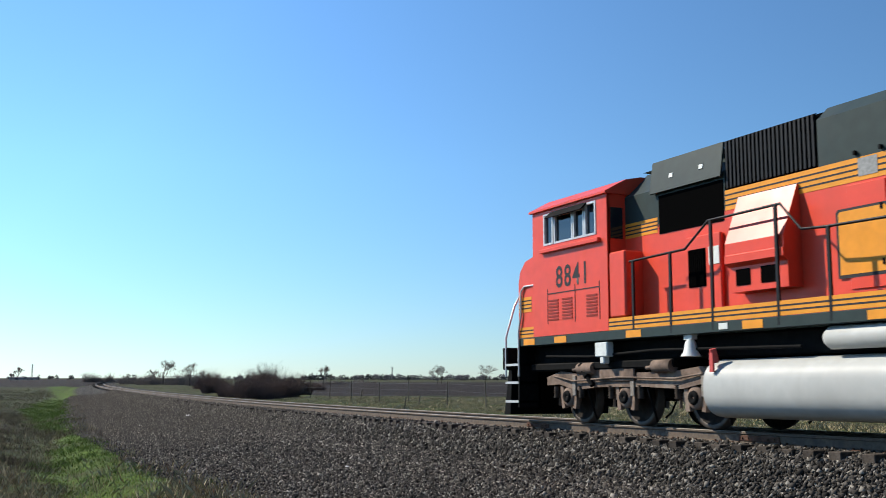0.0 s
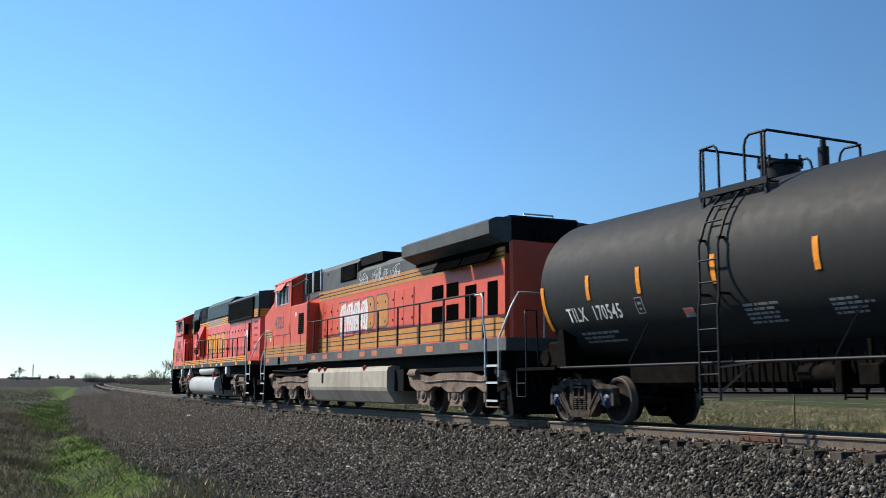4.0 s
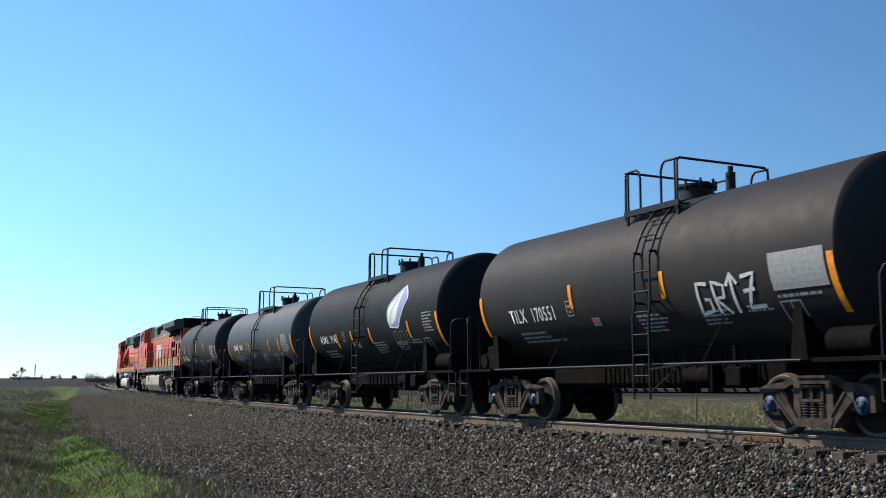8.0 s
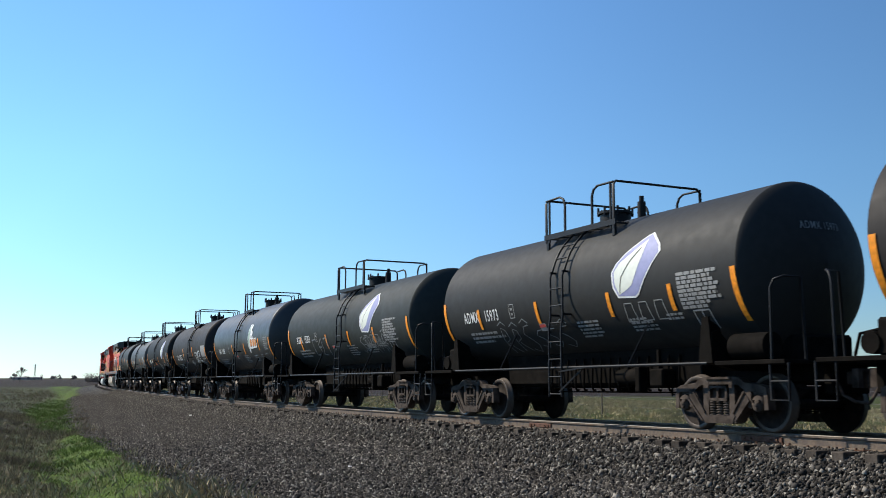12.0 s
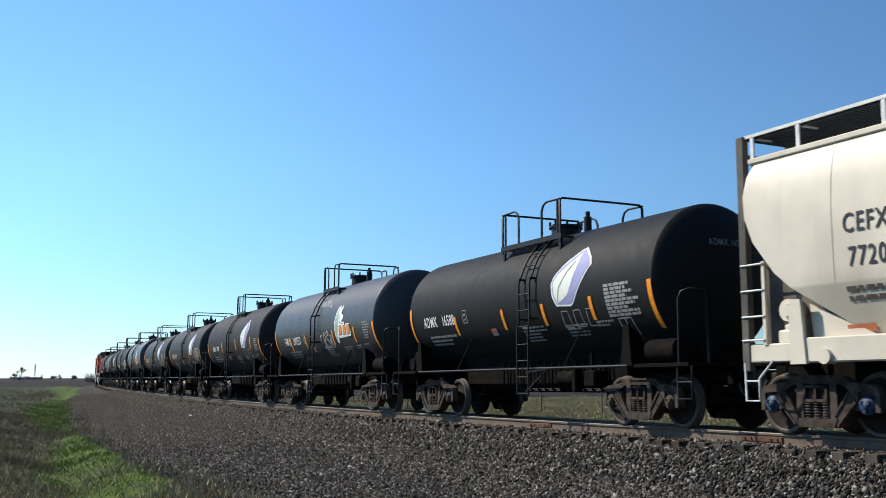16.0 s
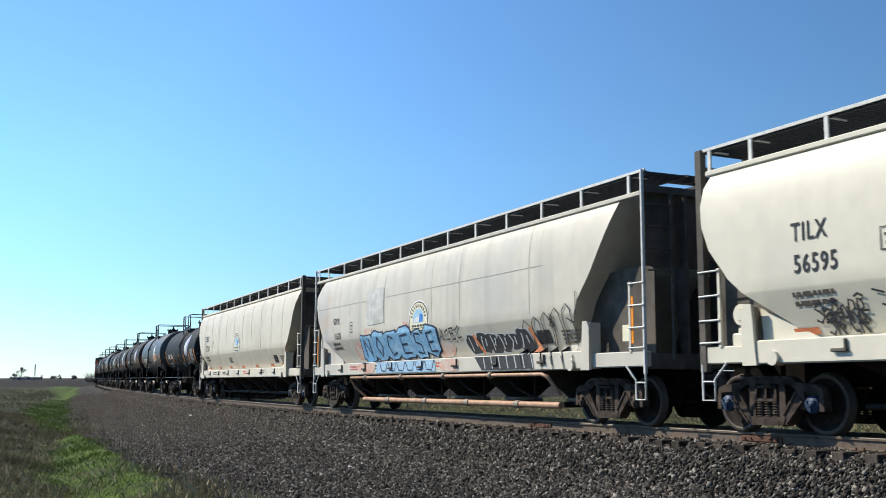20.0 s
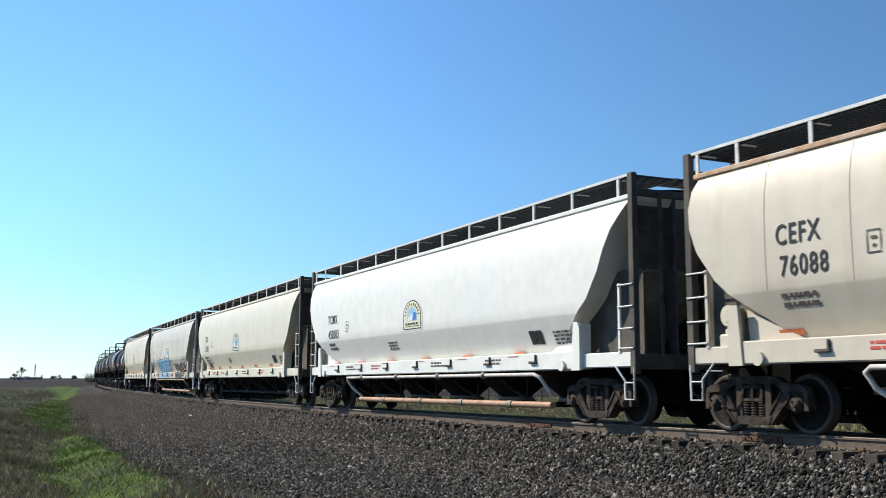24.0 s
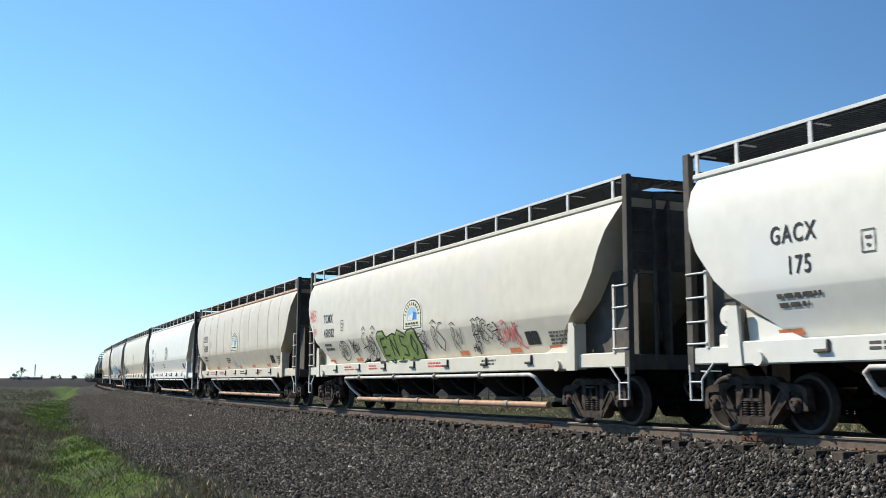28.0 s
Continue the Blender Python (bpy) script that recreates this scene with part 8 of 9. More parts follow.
    for a, b, lo in ((-4.4, -3.75, 0.6), (4.2, 8.6, 1.1), (-9.6, -5.0, 1.1)):
        part("frame_box", Geo().box(a, b, -1.27, 1.27, lo, 1.2), M_UNDER, L)
    part("air_line", Geo().tube([(8.6, 1.32, 1.30), (6.0, 1.34, 1.24), (4.0, 1.34, 1.3)], 0.035, 6), M_UNDER, L)
    part("air_filter", Geo().cyl((5.2, 1.3, 1.34), (6.3, 1.3, 1.34), 0.09, 12), M_UNDER, L)
    three_axle_truck(L, 6.36, (8.3, 6.36, 4.44), "sprung")
    three_axle_truck(L, -7.55, (-5.6, -7.55, -9.5), "sprung")
    return L


M_LOUV = mat("louver_shadowed_red", (0.30, 0.035, 0.018), 0.5, grain=0.1, scale=8)
lead_loco = build_lead()
second_loco = build_second()
CARS.append((lead_loco, 8.0, 6.6))
CARS.append((second_loco, -14.6, 6.6))


# ---------------------------------------------------------------- grass, stones, fence, trees and far things
def tri_mesh(name, verts, tris):
    """A mesh from arrays of points and triangles."""
    me = bpy.data.meshes.new(name)
    nv, nt = len(verts), len(tris)
    me.vertices.add(nv)
    me.vertices.foreach_set("co", np.asarray(verts, np.float32).ravel())
    me.loops.add(nt * 3)
    me.loops.foreach_set("vertex_index", np.asarray(tris, np.int32).ravel())
    me.polygons.add(nt)
    me.polygons.foreach_set("loop_start", np.arange(nt, dtype=np.int32) * 3)
    me.update(calc_edges=True)
    return me


def island_mat(name, ramp_cols, rough=0.9, spec=0.2):
    """Each loose piece takes its own tone from a ramp."""
    m = bpy.data.materials.new(name)
    m.use_nodes = True
    N, L = m.node_tree.nodes, m.node_tree.links
    b = N["Principled BSDF"]
    b.inputs["Roughness"].default_value, b.inputs["Specular IOR Level"].default_value = rough, spec
    g = N.new("ShaderNodeNewGeometry")
    r = N.new("ShaderNodeValToRGB")
    e = r.color_ramp.elements
    while len(e) < len(ramp_cols):
        e.new(0.5)
    for el, (p, c) in zip(e, ramp_cols):
        el.position, el.color = p, (*c, 1)
    L.new(g.outputs["Random Per Island"], r.inputs[0])
    t = N.new("ShaderNodeTexNoise")
    t.inputs["Scale"].default_value = 40
    co = N.new("ShaderNodeTexCoord")
    L.new(co.outputs["Object"], t.inputs["Vector"])
    mp = N.new("ShaderNodeMapRange")
    mp.inputs["To Min"].default_value, mp.inputs["To Max"].default_value = 0.72, 1.25
    L.new(t.outputs["Fac"], mp.inputs["Value"])
    x = N.new("ShaderNodeMix")
    x.data_type, x.blend_type = "RGBA", "MULTIPLY"
    x.inputs["Factor"].default_value = 1.0
    L.new(r.outputs[0], x.inputs["A"])
    L.new(mp.outputs[0], x.inputs["B"])
    L.new(x.outputs["Result"], b.inputs["Base Color"])
    return m


M_STONE = island_mat("ballast_stone", [(0.0, (0.006, 0.005, 0.0045)), (0.3, (0.022, 0.0192, 0.0165)), (0.62, (0.057, 0.050, 0.043)), (0.88, (0.125, 0.111, 0.095)), (1.0, (0.30, 0.275, 0.235))])
M_DRYGRASS = island_mat("dry_grass", [(0.0, (0.090, 0.068, 0.040)), (0.45, (0.16, 0.128, 0.078)), (0.75, (0.27, 0.22, 0.145)), (0.86, (0.12, 0.145, 0.045)), (1.0, (0.14, 0.16, 0.055))])
M_TANGRASS = island_mat("tall_tan_grass", [(0.0, (0.18, 0.15, 0.08)), (0.4, (0.30, 0.25, 0.14)), (0.85, (0.44, 0.36, 0.22)), (1.0, (0.17, 0.19, 0.065))])
M_GREENGRASS = island_mat("green_ditch_grass", [(0.0, (0.045, 0.075, 0.012)), (0.5, (0.105, 0.165, 0.024)), (0.85, (0.17, 0.23, 0.045)), (1.0, (0.25, 0.24, 0.11))])
# Darker copy of the ballast tones; far stones' missing shade sits in the colour.
M_FARSTONE = island_mat("ballast_far_darkened", [(0.0, (0.011, 0.010, 0.009)), (0.4, (0.038, 0.034, 0.030)), (0.8, (0.074, 0.067, 0.058)), (1.0, (0.18, 0.165, 0.145))])
M_DARKWEED = island_mat("dead_weeds", [(0.0, (0.045, 0.030, 0.020)), (0.6, (0.095, 0.064, 0.044)), (1.0, (0.15, 0.11, 0.07))])
M_TWIG = island_mat("bare_twigs", [(0.0, (0.11, 0.092, 0.082)), (0.6, (0.17, 0.145, 0.13)), (1.0, (0.24, 0.205, 0.185))])
M_REDTWIG = island_mat("reddish_brush_twigs", [(0.0, (0.055, 0.038, 0.034)), (0.6, (0.10, 0.070, 0.062)), (1.0, (0.17, 0.125, 0.11))])
M_BARK = mat("tree_bark", (0.075, 0.06, 0.052), 0.9, grain=0.3, scale=8, bump=0.01)
M_POST = mat("fence_post_weathered", (0.11, 0.092, 0.072), 0.85, grain=0.3, scale=12, vary=0.3)
M_WIRE = mat("fence_wire", (0.18, 0.17, 0.16), 0.5, 0.6)
# Haze of the distance is mixed into this pale bluish crown colour.
M_FARHAZE = mat("far_trees", (0.10, 0.10, 0.115), 0.9, grain=0.3, scale=0.5)
M_FARGREEN = mat("far_evergreen", (0.035, 0.042, 0.045), 0.9, grain=0.3, scale=1.0)
M_BARNWHITE = mat("farm_wall_pale", (0.36, 0.33, 0.30), 0.7, grain=0.1, scale=1.0)
M_MAST = mat("mast_galvanised", (0.30, 0.30, 0.30), 0.6, 0.2, grain=0.1, scale=2)
M_BARNROOF = mat("farm_roof_dark", (0.08, 0.08, 0.09), 0.7, grain=0.15, scale=1.0)

rs = np.random.RandomState(4)


def in_view(x, y, r0, r1, lo=-25.5, hi=25.5):
    a, r = np.degrees(np.arctan2(x, y)), np.hypot(x, y)
    return (a > lo) & (a < hi) & (r > r0) & (r < r1)


def sheet_z(x, y, s, d):
    return ground_z(x, y, s, d) + 0.018 * lumps(x, y, 0.21, 5.0) * (np.abs(d) > 1.7)


def stones():
    """Loose ballast on the shoulder, in the cribs and over the gravel apron."""
    n = 620000
    s, d = rs.uniform(-6, 44, n), rs.uniform(-3.0, 8.6, n)
    x, y, h = on_track(s, d)
    keep = in_view(x, y, 8, 40) & (d < foot(s) + 0.3 * rs.randn(n))
    r = np.hypot(x, y)
    keep &= rs.uniform(0, 1, n) < np.clip((22.0 / np.maximum(r, 1)) ** 1.3, 0, 1)
    keep &= (np.abs(d) > 0.86) | ((np.abs(d) < 0.62) & (rs.uniform(0, 1, n) < 0.5))
    s, d, x, y = s[keep][:185000], d[keep][:185000], x[keep][:185000], y[keep][:185000]
    n = len(s)
    z = sheet_z(x, y, s, d)
    z = np.where(np.abs(d) < 1.0, z - 0.012, z)
    size = rs.uniform(0.018, 0.040, n) * np.where(rs.uniform(0, 1, n) < 0.08, 1.5, 1.0) * np.where(d > 4.4, 0.72, 1.0)
    base = np.array([[1, 0, 0], [-1, 0, 0], [0, 1, 0], [0, -1, 0], [0, 0, 1], [0, 0, -1]], float)
    v = base[None] * rs.uniform(0.65, 1.35, (n, 6, 1)) + rs.uniform(-0.32, 0.32, (n, 6, 3))
    v *= size[:, None, None] * rs.uniform(0.75, 1.35, (n, 1, 3))
    a, b = rs.uniform(0, 6.28, n), rs.uniform(-0.9, 0.9, n)
    ca, sa, cb, sb = np.cos(a)[:, None], np.sin(a)[:, None], np.cos(b)[:, None], np.sin(b)[:, None]
    vx, vy, vz = v[..., 0], v[..., 1], v[..., 2]
    vx, vz = vx * cb + vz * sb, -vx * sb + vz * cb
    vx, vy = vx * ca - vy * sa, vx * sa + vy * ca
    pts = np.stack([vx + x[:, None], vy + y[:, None], vz + (z + size * 0.35)[:, None]], -1).reshape(-1, 3)
    f = np.array([[0, 2, 4], [2, 1, 4], [1, 3, 4], [3, 0, 4], [2, 0, 5], [1, 2, 5], [3, 1, 5], [0, 3, 5]])
    tris = (f[None] + (np.arange(n) * 6)[:, None, None]).reshape(-1, 3)
    return tri_mesh("ballast", pts, tris)


def far_stones():
    """Coarser, sparser stones further along the shoulder."""
    n = 230000
    s, d = rs.uniform(20, 110, n), rs.uniform(0.86, 8.6, n)
    x, y, h = on_track(s, d)
    r = np.hypot(x, y)
    keep = in_view(x, y, 28, 115) & (d < foot(s) + 0.3 * rs.randn(n)) & (rs.uniform(0, 1, n) < np.clip((r - 28) / 10, 0, 1))
    s, d, x, y, r = s[keep], d[keep], x[keep], y[keep], r[keep]
    n = len(s)
    size = rs.uniform(0.022, 0.042, n) * (1 + (r - 30) / 70)
    z = ground_z(x, y, s, d) + size * 0.3
    v = np.array([[1, 0, -0.3], [-0.5, 0.9, -0.3], [-0.5, -0.9, -0.3], [0.1, 0.0, 1.2]])[None] * rs.uniform(0.6, 1.4, (n, 4, 3)) * size[:, None, None]
    a = rs.uniform(0, 6.28, n)
    ca, sa = np.cos(a)[:, None], np.sin(a)[:, None]
    pts = np.stack([v[..., 0] * ca - v[..., 1] * sa + x[:, None], v[..., 0] * sa + v[..., 1] * ca + y[:, None], v[..., 2] + z[:, None]], -1).reshape(-1, 3)
    f = np.array([[0, 1, 3], [1, 2, 3], [2, 0, 3]])
    return tri_mesh("ballast", pts, (f[None] + (np.arange(n) * 4)[:, None, None]).reshape(-1, 3))


solid("far_ballast_stones", far_stones(), M_FARSTONE, "dark stone ballast along the distant shoulder", "ballast", kind="stuff")
solid("ballast_stones", stones(), M_STONE, "crushed grey-brown stone ballast on the track shoulder", "ballast", kind="stuff")


def blades(n, s_rng, d_rng, h_rng, keep_fn, r_rng=(6, 60), w=0.012, lean=0.5, clump=0.0):
    s, d = rs.uniform(*s_rng, n), rs.uniform(*d_rng, n)
    x, y, _ = on_track(s, d)
    ok = in_view(x, y, *r_rng) & keep_fn(x, y, s, d) & (rs.uniform(0, 1, n) < np.clip((r_rng[1] - np.hypot(x, y)) / (0.55 * r_rng[1]), 0, 1))
    s, d, x, y = s[ok], d[ok], x[ok], y[ok]
    if clump:
        ok = lumps(x, y, clump, 12.0) + 0.5 * lumps(x, y, clump * 0.37, 3.0) > rs.uniform(-1.0, 0.7, len(x))
        s, d, x, y = s[ok], d[ok], x[ok], y[ok]
    n = len(s)
    z = ground_z(x, y, s, d) - 0.02
    hgt = rs.uniform(*h_rng, n) * (0.6 + 0.4 * np.clip(lumps(x, y, 1.7, 7.0) + 0.6, 0, 1.5))
    ang = rs.uniform(0, 6.28, n)
    wid = w * (1 + np.hypot(x, y) / 25.0)
    lx, ly = rs.normal(0, lean, n) * hgt, rs.normal(0, lean, n) * hgt
    a = np.stack([x - np.cos(ang) * wid, y - np.sin(ang) * wid, z], -1)
    b = np.stack([x + np.cos(ang) * wid, y + np.sin(ang) * wid, z], -1)
    c = np.stack([x + lx * 0.4 + np.cos(ang) * wid * 0.6, y + ly * 0.4 + np.sin(ang) * wid * 0.6, z + hgt * 0.6], -1)
    e = np.stack([x + lx, y + ly, z + hgt], -1)
    pts = np.stack([a, b, c, e], 1).reshape(-1, 3)
    k = (np.arange(n) * 4)[:, None, None]
    return pts, (np.array([[0, 1, 2], [0, 2, 3]])[None] + k).reshape(-1, 3)


def bare_land(x, y, s, d):
    """Left of the gravel, outside the green tongue."""
    return (d > foot(s) - 0.3) & (greenness(x, y) < rs.uniform(0.1, 0.7, len(x)))


P, T = blades(520000, (-5, 80), (6.0, 34), (0.03, 0.13), bare_land, (8, 80), 0.0040, 0.6, 2.2)
solid("dry_field_grass", tri_mesh("dry_field_grass", P, T), M_DRYGRASS, "short dry brown grass of the field", "grass", kind="stuff")
P, T = blades(520000, (8, 110), (4.6, 15), (0.03, 0.12), lambda x, y, s, d: greenness(x, y) > rs.uniform(0.2, 0.7, len(x)), (9, 110), 0.0042, 0.5, 0.9)
solid("ditch_grass", tri_mesh("ditch_grass", P, T), M_GREENGRASS, "bright green spring grass in the ditch", "grass", kind="stuff")
P, T = blades(330000, (-10, 90), (-24, -2.9), (0.04, 0.17), lambda x, y, s, d: y < 70, (10, 100), 0.0024, 0.6, 1.5)
solid("bank_grass", tri_mesh("bank_grass", P, T), M_TANGRASS, "tan and green grass beyond the track", "grass", kind="stuff")
P, T = blades(110000, (50, 190), (4.5, 60), (0.08, 0.24), bare_land, (55, 190), 0.004, 0.5, 6.0)
solid("far_field_grass", tri_mesh("far_field_grass", P, T), M_DRYGRASS, "brown and green grass of the far field", "grass", kind="stuff")
P, T = blades(26000, (6, 26), (7.9, 15), (0.08, 0.30), lambda x, y, s, d: (d > foot(s) - 0.5) & (d < foot(s) + 6), (12, 26), 0.0022, 0.4, 0.6)
solid("weed_stalks", tri_mesh("weed_stalks", P, T), M_TANGRASS, "thin dry weed stalks at the gravel's edge", "weeds", kind="stuff")


def tufts(n, per, keep_fn, h_rng, spread):
    """Loose tufts of stalks, each fanned out from one foot."""
    s, d = rs.uniform(-5, 60, n), rs.uniform(5, 34, n)
    x, y, _ = on_track(s, d)
    ok = in_view(x, y, 12, 60) & keep_fn(x, y, s, d)
    ok &= lumps(x, y, 3.1, 5.0) > rs.uniform(-0.6, 0.5, n)
    x, y, s, d = (np.repeat(a[ok], per) for a in (x, y, s, d))
    m = len(x)
    fx, fy = rs.normal(0, spread, m), rs.normal(0, spread, m)
    z = ground_z(x, y, s, d) - 0.02
    h = rs.uniform(*h_rng, m)
    w = 0.0022 * (1 + np.hypot(x, y) / 18)
    ang = rs.uniform(0, 6.28, m)
    a = np.stack([x + fx - np.cos(ang) * w, y + fy - np.sin(ang) * w, z], -1)
    b = np.stack([x + fx + np.cos(ang) * w, y + fy + np.sin(ang) * w, z], -1)
    c = np.stack([x + fx * 2.2 + rs.normal(0, 0.03, m), y + fy * 2.2 + rs.normal(0, 0.03, m), z + h], -1)
    return np.stack([a, b, c], 1).reshape(-1, 3), np.arange(m * 3).reshape(-1, 3)


P, T = tufts(9000, 16, bare_land, (0.08, 0.30), 0.06)
solid("dry_tufts", tri_mesh("dry_tufts", P, T), M_TANGRASS, "pale dry tufts of last year's grass", "grass", kind="stuff")
P, T = tufts(9000, 16, bare_land, (0.06, 0.26), 0.09)
solid("dark_weeds", tri_mesh("dark_weeds", P, T), M_DARKWEED, "dark brown dead weeds in the dry grass", "weeds", kind="stuff")


# ties: the near ones one by one, the far ones joined
def tie_mesh():
    return Geo().box(-0.112, 0.112, -1.295, 1.295, -0.365, -0.186, 0.012).mesh("tie")


ME_TIE = tie_mesh()
ME_PLATE = Geo().box(-0.09, 0.09, 0.61, 0.90, -0.190, -0.172).box(-0.07, -0.045, 0.83, 0.855, -0.18, -0.14).box(0.045, 0.07, 0.64, 0.665, -0.18, -0.14).box(0.045, 0.07, 0.86, 0.885, -0.18, -0.14).mesh("tie_plate")
rnd_tie = random.Random(3)
far_ties = Geo()
for i in range(-30, 700):
    s = i * 0.505 + rnd_tie.uniform(-0.03, 0.03)
    m = track_pose(s) @ pose(0, rnd_tie.uniform(-0.10, 0.07), rnd_tie.uniform(-0.02, 0.004), 0, 0, rnd_tie.uniform(-1.2, 1.2))
    if 0 <= i < 270:
        t = part("tie", ME_TIE, M_TIE, track, "", m)
        if i < 90:
            part("tie_plate", ME_PLATE, M_PLATE, t)
    else:
        corners = [m @ Vector((x, y, z)) for z in (-0.3, -0.19) for y in (-1.29, 1.29) for x in (-0.11, 0.11)]
        far_ties.add(corners, [(4, 5, 7, 6), (0, 1, 5, 4), (2, 6, 7, 3), (0, 4, 6, 2), (1, 3, 7, 5)])
part("far_ties", far_ties, M_TIE, track)["kind"] = "stuff"
M_JOINT = mat("joint_bar_rust", (0.11, 0.058, 0.040), 0.8, 0.2, spots=((0.13, 0.06, 0.04), 9.0, 0.45, 0.7), grain=0.3, scale=15)
for s in (JOINT_A, JOINT_B):
    g = Geo().box(-0.46, 0.46, 0.763, 0.790, -0.150, -0.060, 0.01)
    j = part("joint_bar", g, M_JOINT, track, "rust-red rail joint bar", track_pose(s))
    for x in (-0.36, -0.22, 0.22, 0.36):
        part("bolt", Geo().cyl((x, 0.788, -0.105), (x, 0.815, -0.105), 0.018, 6), M_PLATE, j)

# fence beyond the track
fence = thing("wire_fence", "old wire fence on thin dark posts in dry grass", "fence")
FENCE_D = -8.6
tops = []
for i in range(26):
    s = -8 + i * 4.6 + rnd_tie.uniform(-0.4, 0.4)
    x, y, h = on_track(s, FENCE_D)
    sx, dx = along(np.array([x]), np.array([y]))
    z = float(ground_z(np.array([x]), np.array([y]), sx, dx)[0])
    hh = 1.12 + rnd_tie.uniform(-0.1, 0.1)
    lean = rnd_tie.uniform(-0.05, 0.05)
    part("post", Geo().cyl((x, y, z - 0.2), (x + lean, y, z + hh), 0.028, 7, 0.024), M_POST, fence)
    tops.append((x + lean * 0.8, y, z))
for k in (0.35, 0.68, 1.0):
    part("wire", Geo().tube([(x, y, z + k) for x, y, z in tops], 0.003, 4), M_WIRE, fence)


def stick(pts, tris, a, b, r0, r1, n=3):
    """One tapered twig added to the lists."""
    a, b = np.asarray(a, float), np.asarray(b, float)
    ax = b - a
    ax /= np.linalg.norm(ax) + 1e-9
    u = np.cross(ax, [0.3, 0.5, 0.8])
    u /= np.linalg.norm(u) + 1e-9
    w = np.cross(ax, u)
    k = len(pts)
    for p, r in ((a, r0), (b, r1)):
        for i in range(n):
            q = 2 * math.pi * i / n
            pts.append(p + (u * math.cos(q) + w * math.sin(q)) * r)
    for i in range(n):
        j = (i + 1) % n
        tris.append((k + i, k + j, k + n + j))
        tris.append((k + i, k + n + j, k + n + i))


def bare_tree(name, x, y, z, height, spread, seed, label, depth=5, twig=0.012, crown_mat=None):
    """A leafless tree: a tapered trunk with limbs, and a crown of fine twigs."""
    rng = np.random.RandomState(seed)
    wood, woodt, fine, finet = [], [], [], []

    def grow_limb(p, way, length, r, level):
        q = p + way * length
        if level <= 1:
            stick(wood, woodt, p, q, r, r * 0.68, 5)
        else:
            stick(fine, finet, p, q, r, r * 0.5, 3)
        if level >= depth:
            return
        for _ in range(3 if level < 3 else rng.randint(2, 4) if level < 5 else 2):
            nw = way + rng.normal(0, spread, 3) * [1, 1, 0.55]
            nw[2] = max(nw[2], -0.15) + 0.12
            nw /= np.linalg.norm(nw)
            grow_limb(p + way * length * rng.uniform(0.55, 1.0), nw, length * rng.uniform(0.58, 0.82), max(r * 0.62, twig), level + 1)
    grow_limb(np.array([0, 0, -0.1]), np.array([0.03, 0.02, 1.0]), height * 0.26, height * 0.015, 0)
    top = max(p[2] for p in fine)
    k = height / top
    t = thing(name, label, "tree", "trees along the horizon", pose(x, y, z))
    part("trunk", tri_mesh("trunk", np.array(wood) * k, np.array(woodt)), M_BARK, t)
    part("crown", tri_mesh("crown", np.array(fine) * k, np.array(finet)), crown_mat or M_TWIG, t, "crown of bare twigs")
    return t


def at_px(x, dist):
    """Place at a picture column and distance ahead of the eye."""
    return (x - 784.0) / 1820.0 * dist, dist


def px_h(px, dist):
    return px / 1820.0 * dist


for px, dist, tall, spread, seed, label in (
        (297, 190, 46, 0.48, 1, "tall bare spreading tree beyond the track"), (344, 170, 42, 0.50, 2, "bare round-crowned tree near the field"),
        (274, 230, 26, 0.5, 3, "small bare tree beside the track"), (578, 175, 36, 0.5, 4, "bare tree at the edge of the ploughed field"),
        (778, 240, 34, 0.62, 5, "broad bare tree with dense twigs"), (786, 246, 32, 0.62, 15, "broad bare tree with dense twigs"), (862, 200, 36, 0.6, 6, "dense bare tree at the field's edge"),
        (41, 420, 28, 0.35, 7, "thin bare tree on the horizon"), (30, 430, 16, 0.4, 8, "small bare tree on the horizon"),
        (365, 200, 26, 0.4, 9, "thin bare sapling near the brush"), (452, 120, 30, 0.45, 10, "bare tree standing in the brush"), (480, 118, 34, 0.42, 11, "bare tree standing in the brush")):
    x, y = at_px(px, dist)
    s_, d_ = along(np.array([x]), np.array([y]))
    z = float(ground_z(np.array([x]), np.array([y]), s_, d_)[0])
    bare_tree("bare_tree", x, y, z, px_h(tall, dist), spread, seed, label, 7, 0.0085 * dist / 170)


def brush(name, x, y, wide, deep, tall, n, seed, label, material, r=0.012):
    """A thicket of leafless stems with an uneven top."""
    rng = np.random.RandomState(seed)
    pts, tris = [], []
    for _ in range(n):
        a = rng.uniform(0, 6.28)
        q = math.sqrt(rng.uniform(0, 1))
        bx, by = x + wide / 2 * q * math.cos(a), y + deep / 2 * q * math.sin(a)
        top = tall * (1 - 0.55 * q * q) * rng.uniform(0.55, 1.0) * (0.8 + 0.25 * math.sin(bx * 1.3 + seed) + 0.12 * math.sin(bx * 3.7))
        p = np.array([bx, by, -0.25])
        way = np.array([rng.normal(0, 0.35), rng.normal(0, 0.35), 1.0])
        for k in range(3):
            nxt = p + way / np.linalg.norm(way) * top / 2.6
            stick(pts, tris, p, nxt, r * (1.2 - 0.3 * k), r * (0.9 - 0.3 * k), 3)
            for _ in range(2):
                w2 = way + rng.normal(0, 0.7, 3)
                stick(pts, tris, nxt, nxt + w2 / np.linalg.norm(w2) * top * 0.22, r * 0.6, r * 0.3, 3)
            p = nxt
            way = way + rng.normal(0, 0.3, 3) * [1, 1, 0.3]
    pts = np.array(pts) - np.array([x, y, 0])
    return tagged(solid(name, tri_mesh(name, pts, np.array(tris)), material, label, "bush", "brush beyond the track", m=pose(x, y, 0)), label)


